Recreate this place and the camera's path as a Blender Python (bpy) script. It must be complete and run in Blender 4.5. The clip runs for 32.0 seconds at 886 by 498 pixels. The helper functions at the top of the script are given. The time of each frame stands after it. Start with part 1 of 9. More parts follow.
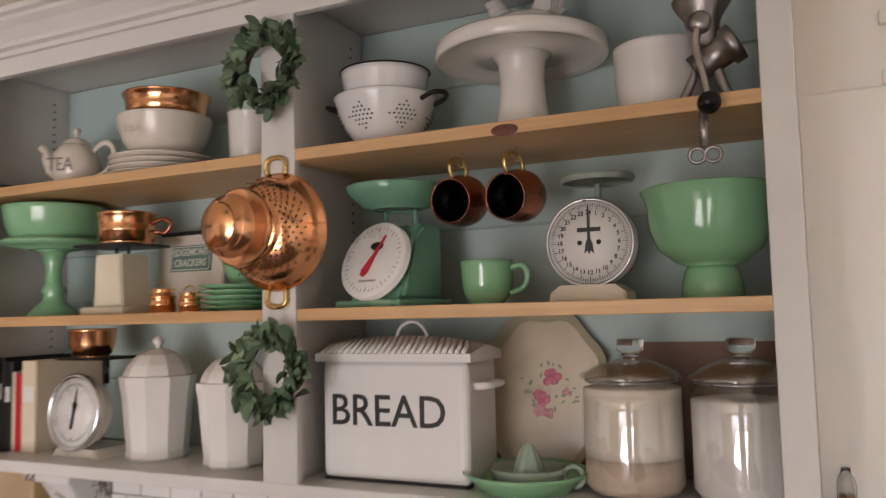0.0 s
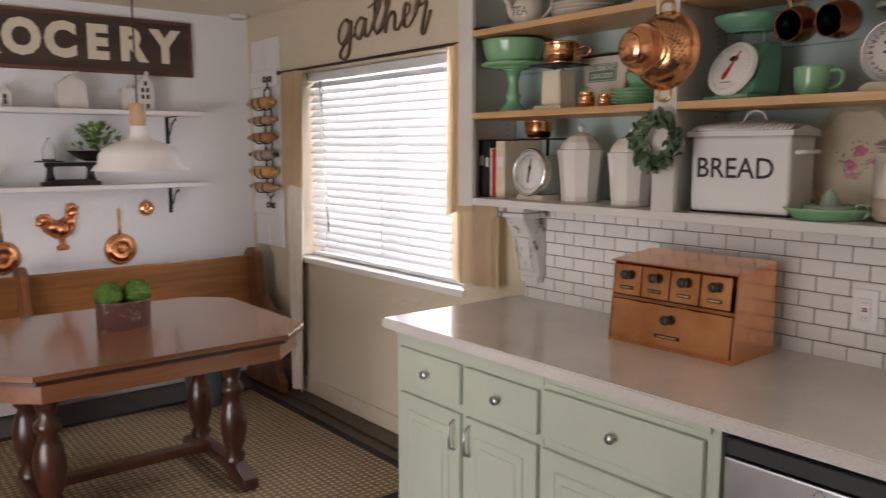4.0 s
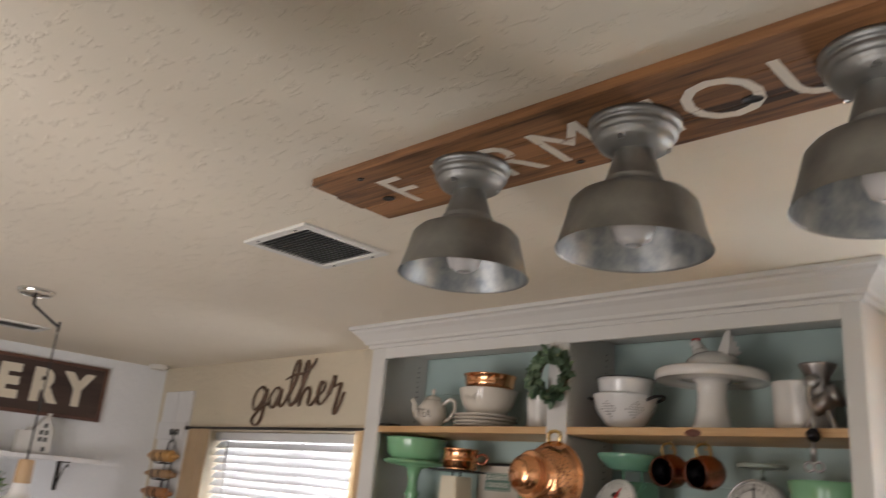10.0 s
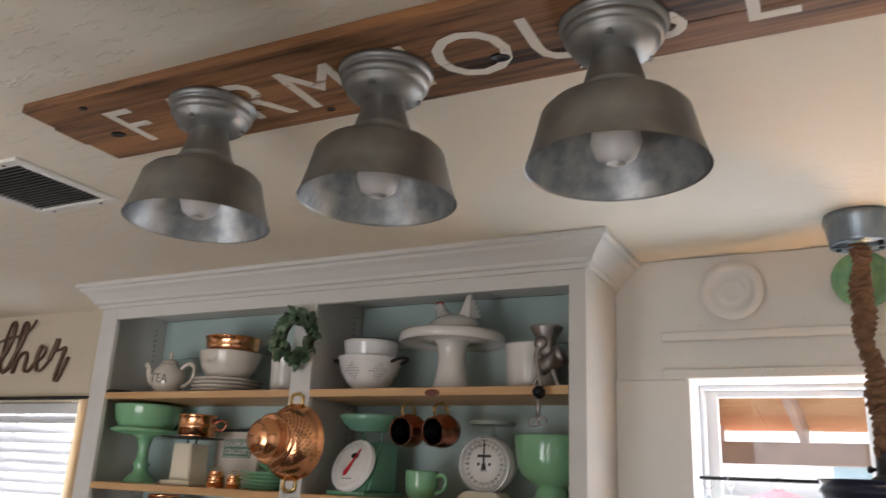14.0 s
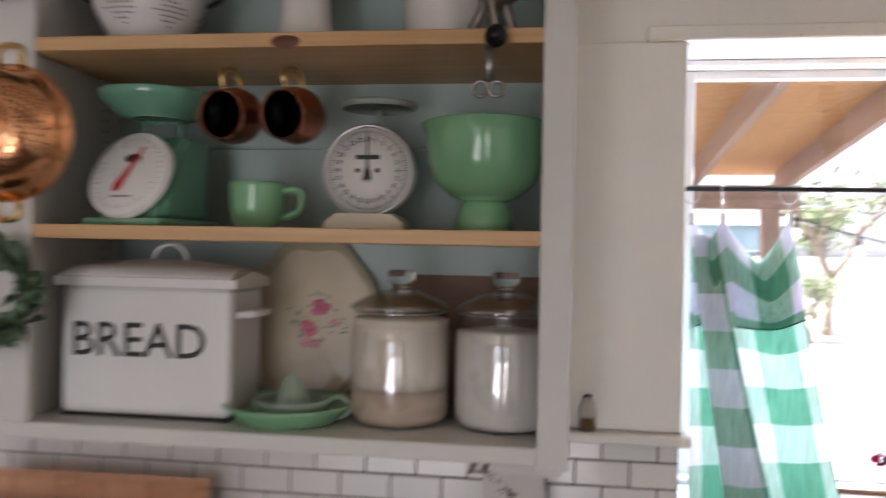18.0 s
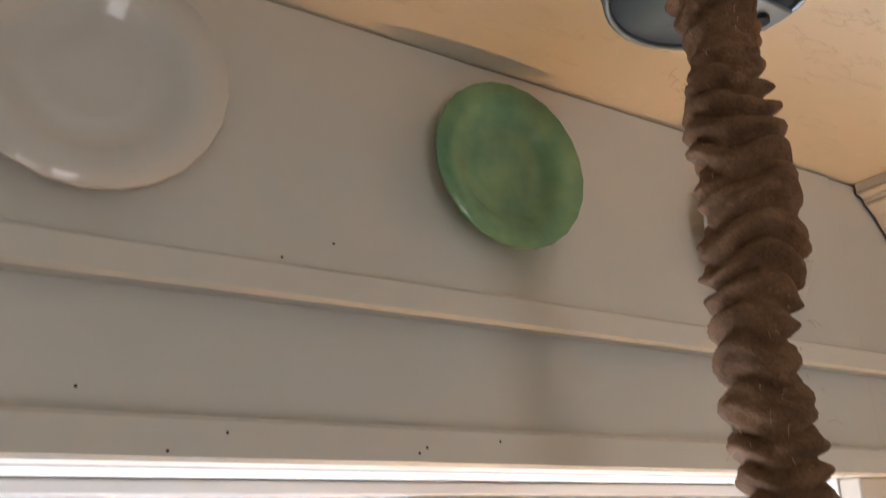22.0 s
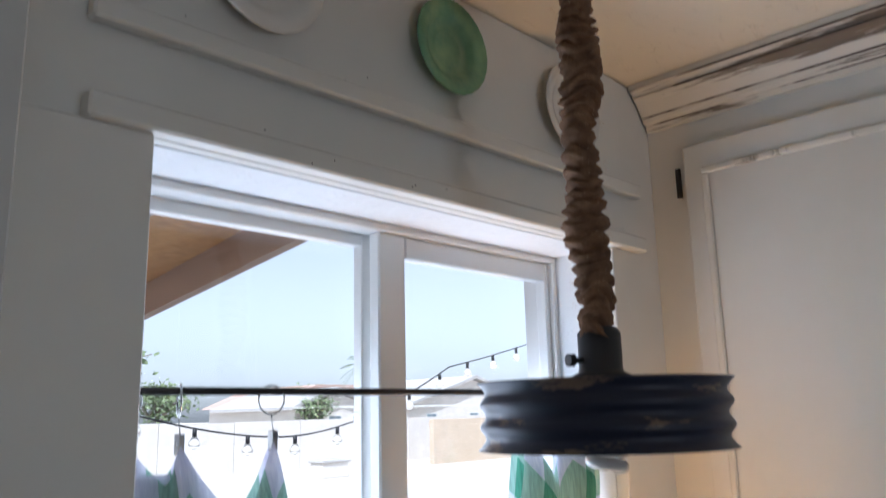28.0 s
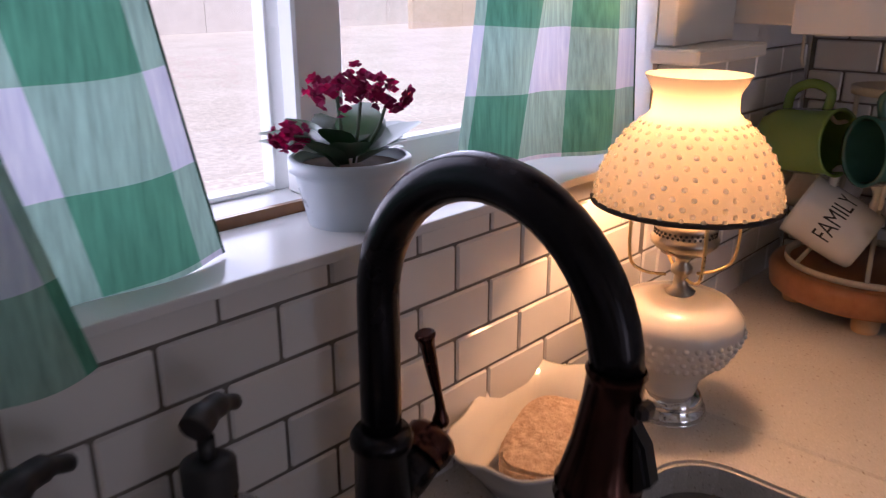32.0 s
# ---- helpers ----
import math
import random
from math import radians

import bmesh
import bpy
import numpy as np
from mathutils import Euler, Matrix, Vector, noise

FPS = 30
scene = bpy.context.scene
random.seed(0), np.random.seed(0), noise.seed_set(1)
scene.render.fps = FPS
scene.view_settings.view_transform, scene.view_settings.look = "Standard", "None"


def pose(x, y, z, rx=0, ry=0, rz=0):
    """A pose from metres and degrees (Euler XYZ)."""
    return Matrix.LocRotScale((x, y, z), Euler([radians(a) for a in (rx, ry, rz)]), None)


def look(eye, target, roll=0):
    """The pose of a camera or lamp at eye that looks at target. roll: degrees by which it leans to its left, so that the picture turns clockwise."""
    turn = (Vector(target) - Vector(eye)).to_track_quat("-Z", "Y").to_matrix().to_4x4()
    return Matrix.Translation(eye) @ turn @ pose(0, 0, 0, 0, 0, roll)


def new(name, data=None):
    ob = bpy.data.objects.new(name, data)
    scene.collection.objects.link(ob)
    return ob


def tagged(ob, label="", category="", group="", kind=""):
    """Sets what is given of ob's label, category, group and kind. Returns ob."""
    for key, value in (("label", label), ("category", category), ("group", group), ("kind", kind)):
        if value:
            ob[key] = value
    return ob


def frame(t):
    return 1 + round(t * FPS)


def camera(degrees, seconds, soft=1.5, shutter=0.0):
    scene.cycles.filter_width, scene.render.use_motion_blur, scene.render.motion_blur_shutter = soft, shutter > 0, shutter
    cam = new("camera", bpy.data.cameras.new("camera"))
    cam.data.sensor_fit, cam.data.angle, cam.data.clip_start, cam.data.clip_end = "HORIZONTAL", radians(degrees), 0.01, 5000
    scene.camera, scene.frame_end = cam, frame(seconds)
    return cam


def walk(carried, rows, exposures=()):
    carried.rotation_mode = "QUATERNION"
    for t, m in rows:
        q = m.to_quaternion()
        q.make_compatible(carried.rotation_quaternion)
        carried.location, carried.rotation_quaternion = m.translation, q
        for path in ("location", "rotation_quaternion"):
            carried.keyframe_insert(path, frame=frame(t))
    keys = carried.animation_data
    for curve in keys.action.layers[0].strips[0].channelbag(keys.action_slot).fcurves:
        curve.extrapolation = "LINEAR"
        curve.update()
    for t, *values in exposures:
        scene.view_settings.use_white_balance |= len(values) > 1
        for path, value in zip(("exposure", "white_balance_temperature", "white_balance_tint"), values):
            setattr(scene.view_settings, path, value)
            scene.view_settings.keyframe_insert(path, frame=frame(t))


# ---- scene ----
cam = camera(59.1, 32.0, soft=1.25, shutter=0.5)
PATH = [
    (0, (0.046, -1.590, 1.679), (-0.790, 0.219, 1.838), -1.4),
    (0.5, (0.203, -1.694, 1.665), (-0.829, 0.017, 1.761), -0.6),
    (1, (0.297, -1.785, 1.651), (-0.863, -0.156, 1.679), -1.0),
    (1.5, (0.371, -2.014, 1.560), (-0.768, -0.370, 1.568), -1.2),
    (2, (0.418, -2.135, 1.566), (-0.683, -0.468, 1.479), -1.1),
    (2.5, (0.505, -2.140, 1.563), (-0.658, -0.524, 1.373), -0.7),
    (3, (0.524, -2.222, 1.562), (-0.743, -0.697, 1.301), -0.6),
    (3.5, (0.556, -2.343, 1.563), (-0.856, -0.951, 1.299), -0.5),
    (4, (0.574, -2.395, 1.552), (-0.969, -1.149, 1.296), -0.2),
    (4.5, (0.589, -2.407, 1.541), (-1.039, -1.273, 1.289), -0.3),
    (6.5, (0.638, -2.480, 1.645), (-1.135, -1.556, 1.606), -1.1),
    (7, (0.642, -2.474, 1.681), (-1.157, -1.603, 1.758), -1.2),
    (7.5, (0.649, -2.477, 1.710), (-1.148, -1.614, 1.871), -0.7),
    (8, (0.657, -2.467, 1.711), (-1.119, -1.575, 1.931), -0.5),
    (8.5, (0.665, -2.450, 1.714), (-1.069, -1.494, 1.991), -0.1),
    (9, (0.679, -2.441, 1.726), (-0.995, -1.400, 2.065), 0.3),
    (9.5, (0.694, -2.424, 1.755), (-0.849, -1.242, 2.224), 2.5),
    (10, (0.707, -2.427, 1.766), (-0.679, -1.114, 2.363), 5.2),
    (10.5, (0.719, -2.409, 1.777), (-0.509, -0.975, 2.440), 5.5),
    (11, (0.704, -2.390, 1.784), (-0.374, -0.853, 2.475), 4.4),
    (11.5, (0.721, -2.373, 1.791), (-0.259, -0.772, 2.480), 3.3),
    (12, (0.723, -2.353, 1.792), (-0.182, -0.703, 2.468), 2.9),
    (12.5, (0.713, -2.348, 1.790), (-0.139, -0.663, 2.450), 2.7),
    (13, (0.711, -2.343, 1.782), (-0.125, -0.644, 2.424), 2.7),
    (13.5, (0.709, -2.343, 1.776), (-0.158, -0.644, 2.377), 2.8),
    (14, (0.691, -2.352, 1.751), (-0.217, -0.662, 2.317), 2.6),
    (14.5, (0.676, -2.373, 1.727), (-0.412, -0.760, 2.191), 3.3),
    (16.5, (0.490, -2.152, 1.627), (-0.961, -0.776, 1.560), -0.8),
    (17, (0.319, -2.021, 1.626), (-0.835, -0.390, 1.530), -0.7),
    (17.5, (0.119, -1.842, 1.635), (-0.607, 0.021, 1.586), 0.2),
    (17.9, (0.034, -1.602, 1.659), (-0.335, 0.364, 1.644), 0.8),
    (18, (0.015, -1.543, 1.660), (-0.256, 0.439, 1.661), 1.1),
    (18.5, (-0.078, -1.330, 1.669), (0.158, 0.654, 1.757), 1.8),
    (19, (-0.151, -1.206, 1.711), (0.604, 0.642, 1.836), 0.7),
    (19.5, (-0.104, -1.076, 1.735), (0.901, 0.644, 1.909), 0.7),
    (20, (0.010, -0.903, 1.772), (1.049, 0.778, 2.078), 0.6),
    (20.5, (0.124, -0.722, 1.798), (1.217, 0.911, 2.167), -1.2),
    (21, (0.250, -0.608, 1.834), (1.306, 1.034, 2.270), -1.1),
    (21.5, (0.333, -0.572, 1.982), (1.346, 1.079, 2.478), 0.2),
    (22, (0.360, -0.540, 2.021), (1.328, 1.081, 2.681), -1.1),
    (22.5, (0.349, -0.568, 2.049), (1.287, 1.058, 2.740), -1.3),
    (23, (0.269, -0.621, 2.008), (1.197, 1.004, 2.715), -1.2),
    (23.5, (0.204, -0.677, 2.003), (1.243, 0.886, 2.694), -1.4),
    (24, (0.162, -0.702, 1.982), (1.269, 0.824, 2.650), -1.4),
    (24.5, (0.149, -0.722, 1.952), (1.308, 0.776, 2.594), -1.4),
    (25, (0.127, -0.739, 1.924), (1.313, 0.741, 2.558), -1.5),
    (25.5, (0.109, -0.748, 1.888), (1.325, 0.714, 2.509), -1.5),
    (27.5, (-0.009, -0.764, 1.823), (1.362, 0.598, 2.337), -2.4),
    (28, (-0.092, -0.806, 1.756), (1.312, 0.557, 2.169), -1.4),
    (28.5, (-0.082, -0.790, 1.683), (1.338, 0.574, 2.032), -2.2),
    (29, (-0.085, -0.801, 1.668), (1.363, 0.570, 1.825), -1.8),
    (29.5, (-0.078, -0.791, 1.634), (1.369, 0.590, 1.631), -1.9),
    (30, (-0.062, -0.750, 1.576), (1.404, 0.601, 1.415), -1.4),
    (30.5, (-0.026, -0.723, 1.516), (1.429, 0.613, 1.205), -1.4),
    (31, (0.047, -0.667, 1.458), (1.474, 0.658, 1.004), -1.4),
    (31.5, (0.154, -0.578, 1.412), (1.548, 0.732, 0.829), -0.8),
    (32, (0.263, -0.489, 1.395), (1.649, 0.805, 0.756), -0.0),
]
walk(cam, [(t, look(eye, target, roll)) for t, eye, target, roll in PATH],
     exposures=[(0, 2.0, 6500, 22), (1, 1.75, 6450, 21), (2, 1.55, 6450, 20), (4, 1.6, 6500, 21), (7, 1.5, 6500, 20), (9, 1.55, 6450, 18), (11, 1.75, 6350, 16), (12, 1.7, 6250, 16), (14, 1.6, 6100, 16), (17, 1.55, 6150, 20), (18, 1.55, 6050, 20),
                (19, 1.1, 5650, 19), (20, 0.65, 5900, 21), (21, 0.25, 6600, 20), (22, 1.1, 6300, 15), (23, 1.45, 5900, 10), (24, 1.25, 5900, 11), (25, 0.95, 5800, 10), (28, 0.4, 5300, 11), (29, 0.15, 6200, 17), (30, -0.2, 6900, 25), (30.5, -0.15, 7000, 33), (31, -0.15, 6400, 34), (32, -0.05, 5700, 32)])


# ---- world and light ----
world = bpy.data.worlds.new("sky_world")
scene.world = world
world.use_nodes = True
wn = world.node_tree
sky = wn.nodes.new("ShaderNodeTexSky")
sky.sky_type = "NISHITA"
sky.sun_disc = False
sky.dust_density, sky.ozone_density = 1.6, 0.6
sky.sun_elevation, sky.sun_rotation = radians(58), radians(233)
haze = wn.nodes.new("ShaderNodeHueSaturation")
haze.inputs["Saturation"].default_value = 0.3
wn.links.new(sky.outputs[0], haze.inputs["Color"])
wn.links.new(haze.outputs[0], wn.nodes["Background"].inputs[0])
wn.nodes["Background"].inputs[1].default_value = 0.15


def lamp(name, kind, energy, m, color=(1, 1, 1), **settings):
    data = bpy.data.lights.new(name, kind)
    data.energy, data.color = energy, color
    if "size" in settings:
        data.shape, data.size, data.size_y = "RECTANGLE", settings["size"], settings["size_y"]
    if "angle" in settings:
        data.angle = settings["angle"]
    if "radius" in settings:
        data.shadow_soft_size = settings["radius"]
    ob = new(name, data)
    ob.matrix_world = m
    return ob


lamp("sun", "SUN", 5.0, look((-4.0, -3.0, 8.0), (0, 0, 0)), (1.0, 0.95, 0.88), angle=radians(0.5))
# daylight entering by the two windows
lamp("sky_light_dining", "AREA", 13, look((-2.95, 0.30, 1.45), (-3.9, -2.4, 1.3)), (0.93, 0.97, 1.0), size=1.7, size_y=1.2)
lamp("sky_light_sink", "AREA", 5.5, look((0.72, 0.24, 1.50), (0.35, -2.2, 1.75)), (0.90, 0.95, 1.0), size=0.8, size_y=0.7)
# added fill from an unseen, assumed south opening, tilted up to brighten the ceiling
lamp("fill_light_south", "AREA", 31, look((-0.6, -4.75, 0.70), (-1.75, -2.5, 2.7)), (1.0, 0.96, 0.9), size=2.4, size_y=2.0)

# ---- materials ----
def node_mat(name):
    m = bpy.data.materials.new(name)
    m.use_nodes = True
    t = m.node_tree
    return m, t, t.nodes["Principled BSDF"]


def noise_node(t, scale, detail=4.0, stretch=(1, 1, 1), rough=0.55):
    co = t.nodes.new("ShaderNodeTexCoord")
    mp = t.nodes.new("ShaderNodeMapping")
    mp.inputs["Scale"].default_value = stretch
    n = t.nodes.new("ShaderNodeTexNoise")
    n.inputs["Scale"].default_value, n.inputs["Detail"].default_value, n.inputs["Roughness"].default_value = scale, detail, rough
    t.links.new(co.outputs["Object"], mp.inputs[0])
    t.links.new(mp.outputs[0], n.inputs["Vector"])
    return n


def ramp_node(t, src, stops):
    r = t.nodes.new("ShaderNodeValToRGB")
    e = r.color_ramp.elements
    while len(e) < len(stops):
        e.new(0.5)
    for el, (p, c) in zip(e, stops):
        el.position, el.color = p, (*c, 1)
    t.links.new(src, r.inputs[0])
    return r


def bump_node(t, b, src, strength, dist=0.002, prev=None):
    k = t.nodes.new("ShaderNodeBump")
    k.inputs["Strength"].default_value, k.inputs["Distance"].default_value = strength, dist
    t.links.new(src, k.inputs["Height"])
    if prev:
        t.links.new(prev.outputs[0], k.inputs["Normal"])
    t.links.new(k.outputs[0], b.inputs["Normal"])
    return k


def mat(name, c1, c2=None, scale=6, rough=0.5, metal=0.0, bump=0.0, bscale=60, stretch=(1, 1, 1), coat=0.0, rvar=0.12, vary=0.0, bdist=0.002, grain=0.0, **extra):
    """A surface with broad and fine variation between two colours, uneven gloss and fine relief."""
    m, t, b = node_mat(name)
    c2 = c2 or tuple(v * 0.86 for v in c1)
    n = noise_node(t, scale, 6, stretch)
    r = ramp_node(t, n.outputs[0], [(0.3, c2), (0.68, c1)])
    col = r.outputs[0]
    if grain:
        g = noise_node(t, bscale * 2, 3, stretch)
        gr = ramp_node(t, g.outputs[0], [(0.35, (1 - grain,) * 3), (0.65, (1, 1, 1))])
        mx = t.nodes.new("ShaderNodeMix")
        mx.data_type, mx.blend_type = "RGBA", "MULTIPLY"
        mx.inputs[0].default_value = 1.0
        t.links.new(col, mx.inputs[6]), t.links.new(gr.outputs[0], mx.inputs[7])
        col = mx.outputs[2]
    if vary:
        info = t.nodes.new("ShaderNodeObjectInfo")
        hs = t.nodes.new("ShaderNodeHueSaturation")
        ma = t.nodes.new("ShaderNodeMapRange")
        ma.inputs[3].default_value, ma.inputs[4].default_value = 1 - vary, 1 + vary
        t.links.new(info.outputs["Random"], ma.inputs[0])
        t.links.new(ma.outputs[0], hs.inputs["Value"])
        t.links.new(col, hs.inputs["Color"])
        col = hs.outputs[0]
    t.links.new(col, b.inputs["Base Color"])
    b.inputs["Metallic"].default_value = metal
    rr = t.nodes.new("ShaderNodeMapRange")
    rr.inputs[3].default_value, rr.inputs[4].default_value = max(rough - rvar, 0.02), min(rough + rvar, 1)
    t.links.new(n.outputs[0], rr.inputs[0])
    t.links.new(rr.outputs[0], b.inputs["Roughness"])
    if bump:
        f = noise_node(t, bscale, 5, stretch)
        bump_node(t, b, f.outputs[0], bump, bdist)
    if coat:
        b.inputs["Coat Weight"].default_value, b.inputs["Coat Roughness"].default_value = coat, 0.08
    for key, v in extra.items():
        b.inputs[key.replace("_", " ")].default_value = v
    return m


def worn_mat(name, paint, under, amount=0.6, scale=9, rough=0.55, stretch=(1, 1, 1), bump=0.3):
    """Old paint, rubbed through in streaks and chips."""
    m, t, b = node_mat(name)
    n = noise_node(t, scale, 10, stretch, 0.7)
    r = ramp_node(t, n.outputs[0], [(0.0, under), (amount - 0.035, under), (amount, paint), (1.0, tuple(min(1, v * 1.04) for v in paint))])
    r.color_ramp.elements[0].color = (*[v * 0.7 for v in under], 1)
    t.links.new(r.outputs[0], b.inputs["Base Color"])
    b.inputs["Roughness"].default_value = rough
    bump_node(t, b, n.outputs[0], bump, 0.002)
    return m


def wood_mat(name, light, dark, axis=0, scale=10, rough=0.45, coat=0.0, bump=0.15, stops=(0.50, 0.64, 0.82)):
    m, t, b = node_mat(name)
    stretch = [1.0, 1.0, 1.0]
    stretch[axis] = 0.09
    n = noise_node(t, scale, 8, stretch, 0.65)
    n2 = noise_node(t, scale * 9, 4, [s * (0.35 if k == axis else 1) for k, s in enumerate(stretch)])
    mix = t.nodes.new("ShaderNodeMath")
    mix.operation = "MULTIPLY_ADD"
    mix.inputs[1].default_value = 0.35
    t.links.new(n2.outputs[0], mix.inputs[0])
    t.links.new(n.outputs[0], mix.inputs[2])
    mid = tuple((a + c) / 2 for a, c in zip(light, dark))
    r = ramp_node(t, mix.outputs[0], [(stops[0], dark), (stops[1], mid), (stops[2], light)])
    t.links.new(r.outputs[0], b.inputs["Base Color"])
    b.inputs["Roughness"].default_value = rough
    bump_node(t, b, mix.outputs[0], bump, 0.0015)
    if coat:
        b.inputs["Coat Weight"].default_value, b.inputs["Coat Roughness"].default_value = coat, 0.12
    return m


def plaster_mat(name, c, strength=0.5, stretch=(1, 1, 1), edge=(0.44, 0.56), scale=26):
    """Hand-trowelled wall texture: low flat islands with soft edges."""
    m, t, b = node_mat(name)
    big = noise_node(t, 1.3, 3)
    r = ramp_node(t, big.outputs[0], [(0.3, tuple(v * 0.93 for v in c)), (0.7, c)])
    t.links.new(r.outputs[0], b.inputs["Base Color"])
    b.inputs["Roughness"].default_value = 0.75
    n = noise_node(t, scale, 6, stretch, 0.6)
    isl = ramp_node(t, n.outputs[0], [(edge[0], (0, 0, 0)), (edge[1], (1, 1, 1))])
    k = bump_node(t, b, isl.outputs[0], strength, 0.0035)
    fine = noise_node(t, 140, 3)
    bump_node(t, b, fine.outputs[0], strength * 0.4, 0.001, k)
    return m


def glass_mat(name, color=(1, 1, 1), rough=0.0, ior=1.45):
    m, t, b = node_mat(name)
    b.inputs["Base Color"].default_value = (*color, 1)
    b.inputs["Transmission Weight"].default_value, b.inputs["Roughness"].default_value, b.inputs["IOR"].default_value = 1.0, rough, ior
    return m


def pane_mat(name, gloss=0.05):
    m, t, b = node_mat(name)
    tr = t.nodes.new("ShaderNodeBsdfTransparent")
    gl = t.nodes.new("ShaderNodeBsdfGlossy")
    gl.inputs["Roughness"].default_value = 0.02
    mx = t.nodes.new("ShaderNodeMixShader")
    mx.inputs[0].default_value = gloss
    t.links.new(tr.outputs[0], mx.inputs[1]), t.links.new(gl.outputs[0], mx.inputs[2])
    t.links.new(mx.outputs[0], t.nodes["Material Output"].inputs[0])
    return m


M = {}
M["wall_white"] = plaster_mat("white_wall_paint", (0.80, 0.82, 0.84), 0.25)
M["wall_cream"] = plaster_mat("cream_wall_paint", (0.62, 0.55, 0.42), 0.35)
M["wall_tan"] = plaster_mat("tan_textured_plaster", (0.60, 0.52, 0.38), 0.75)
M["ceiling"] = plaster_mat("cream_knockdown_ceiling", (0.82, 0.75, 0.62), 0.45, (0.45, 1.2, 1), (0.575, 0.63), 44)
M["trim"] = mat("white_trim_paint", (0.74, 0.73, 0.69), (0.68, 0.66, 0.61), 3, 0.42, bump=0.12, bscale=40)
M["hutch"] = mat("off_white_cabinet_paint", (0.62, 0.61, 0.58), (0.55, 0.54, 0.51), 4, 0.45, bump=0.15, bscale=50)
M["hutch_worn"] = worn_mat("off_white_paint_rubbed_at_edges", (0.62, 0.61, 0.58), (0.20, 0.17, 0.14), 0.30, 7, 0.5, (0.12, 1, 1), 0.2)
M["aqua"] = mat("pale_aqua_back_boards", (0.42, 0.53, 0.50), (0.37, 0.48, 0.46), 3, 0.5, bump=0.1, bscale=30)
M["pine"] = wood_mat("pine_shelf", (0.62, 0.40, 0.20), (0.45, 0.25, 0.10), 0, 9, 0.45)
M["oak"] = wood_mat("golden_oak", (0.30, 0.125, 0.036), (0.17, 0.065, 0.018), 1, 8, 0.32, 0.35)
M["table"] = wood_mat("red_brown_table_top", (0.25, 0.105, 0.048), (0.13, 0.052, 0.024), 1, 7, 0.24, 0.6)
M["table_dark"] = wood_mat("dark_turned_walnut", (0.075, 0.024, 0.013), (0.025, 0.009, 0.006), 2, 10, 0.3, 0.4)
M["floor"] = wood_mat("dark_floor_boards", (0.09, 0.06, 0.045), (0.045, 0.03, 0.022), 0, 6, 0.4)


def quartz_mat():
    """Polished engineered stone: a pale ground with fine dark and glassy flecks."""
    m, t, b = node_mat("pale_grey_quartz")
    broad = noise_node(t, 5, 5)
    ground_ = ramp_node(t, broad.outputs[0], [(0.3, (0.61, 0.59, 0.56)), (0.7, (0.69, 0.67, 0.64))])
    col = ground_.outputs[0]
    for scale, stops in ((210, [(0.66, (1, 1, 1)), (0.70, (0.55, 0.50, 0.45))]), (330, [(0.30, (1.25, 1.25, 1.25)), (0.36, (1, 1, 1))]), (520, [(0.40, (0.88, 0.88, 0.87)), (0.6, (1, 1, 1))])):
        f = ramp_node(t, noise_node(t, scale, 2).outputs[0], stops)
        mx = t.nodes.new("ShaderNodeMix")
        mx.data_type, mx.blend_type = "RGBA", "MULTIPLY"
        mx.inputs[0].default_value = 1.0
        t.links.new(col, mx.inputs[6]), t.links.new(f.outputs[0], mx.inputs[7])
        col = mx.outputs[2]
    t.links.new(col, b.inputs["Base Color"])
    b.inputs["Roughness"].default_value = 0.12
    return m


M["quartz"] = quartz_mat()
M["sage"] = mat("sage_green_cabinet_paint", (0.50, 0.55, 0.45), (0.45, 0.50, 0.41), 4, 0.42, bump=0.12, bscale=50)
M["tile"] = mat("white_glazed_tile", (0.74, 0.73, 0.71), (0.69, 0.68, 0.66), 3, 0.12, vary=0.05, bump=0.06, bscale=18, rvar=0.05)
M["grout"] = mat("grey_brown_grout", (0.20, 0.18, 0.16), (0.15, 0.135, 0.12), 30, 0.9, bump=0.4, bscale=200)
M["copper"] = mat("polished_copper", (0.95, 0.50, 0.26), (0.72, 0.30, 0.13), 9, 0.17, 1.0, bump=0.10, bscale=14, rvar=0.08, bdist=0.004)
M["copper_ham"] = mat("hammered_copper", (0.84, 0.40, 0.20), (0.55, 0.20, 0.08), 12, 0.2, 1.0, bump=0.9, bscale=55, bdist=0.004)
M["copper_dark"] = mat("dark_hammered_copper", (0.58, 0.23, 0.14), (0.22, 0.07, 0.05), 12, 0.2, 1.0, bump=0.9, bscale=70, bdist=0.004)
M["brass"] = mat("aged_brass", (0.75, 0.55, 0.24), (0.5, 0.34, 0.13), 14, 0.28, 1.0, bump=0.1)
M["steel"] = mat("brushed_steel", (0.55, 0.55, 0.55), (0.42, 0.42, 0.42), 8, 0.3, 1.0, bump=0.1, bscale=90)
M["chrome"] = mat("chrome", (0.8, 0.8, 0.8), (0.7, 0.7, 0.7), 6, 0.1, 1.0)
M["tin"] = mat("galvanised_steel", (0.40, 0.40, 0.38), (0.26, 0.27, 0.27), 16, 0.52, 1.0, bump=0.25, bscale=30)
M["iron"] = mat("black_iron", (0.035, 0.03, 0.028), (0.018, 0.015, 0.014), 12, 0.5, 0.6, bump=0.4, bscale=60)
M["bronze"] = mat("oil_rubbed_bronze", (0.020, 0.017, 0.019), (0.010, 0.009, 0.011), 8, 0.26, 0.7, bump=0.05)
M["bronze_red"] = mat("rubbed_copper_bronze", (0.11, 0.045, 0.033), (0.035, 0.016, 0.013), 14, 0.24, 0.9, bump=0.06)
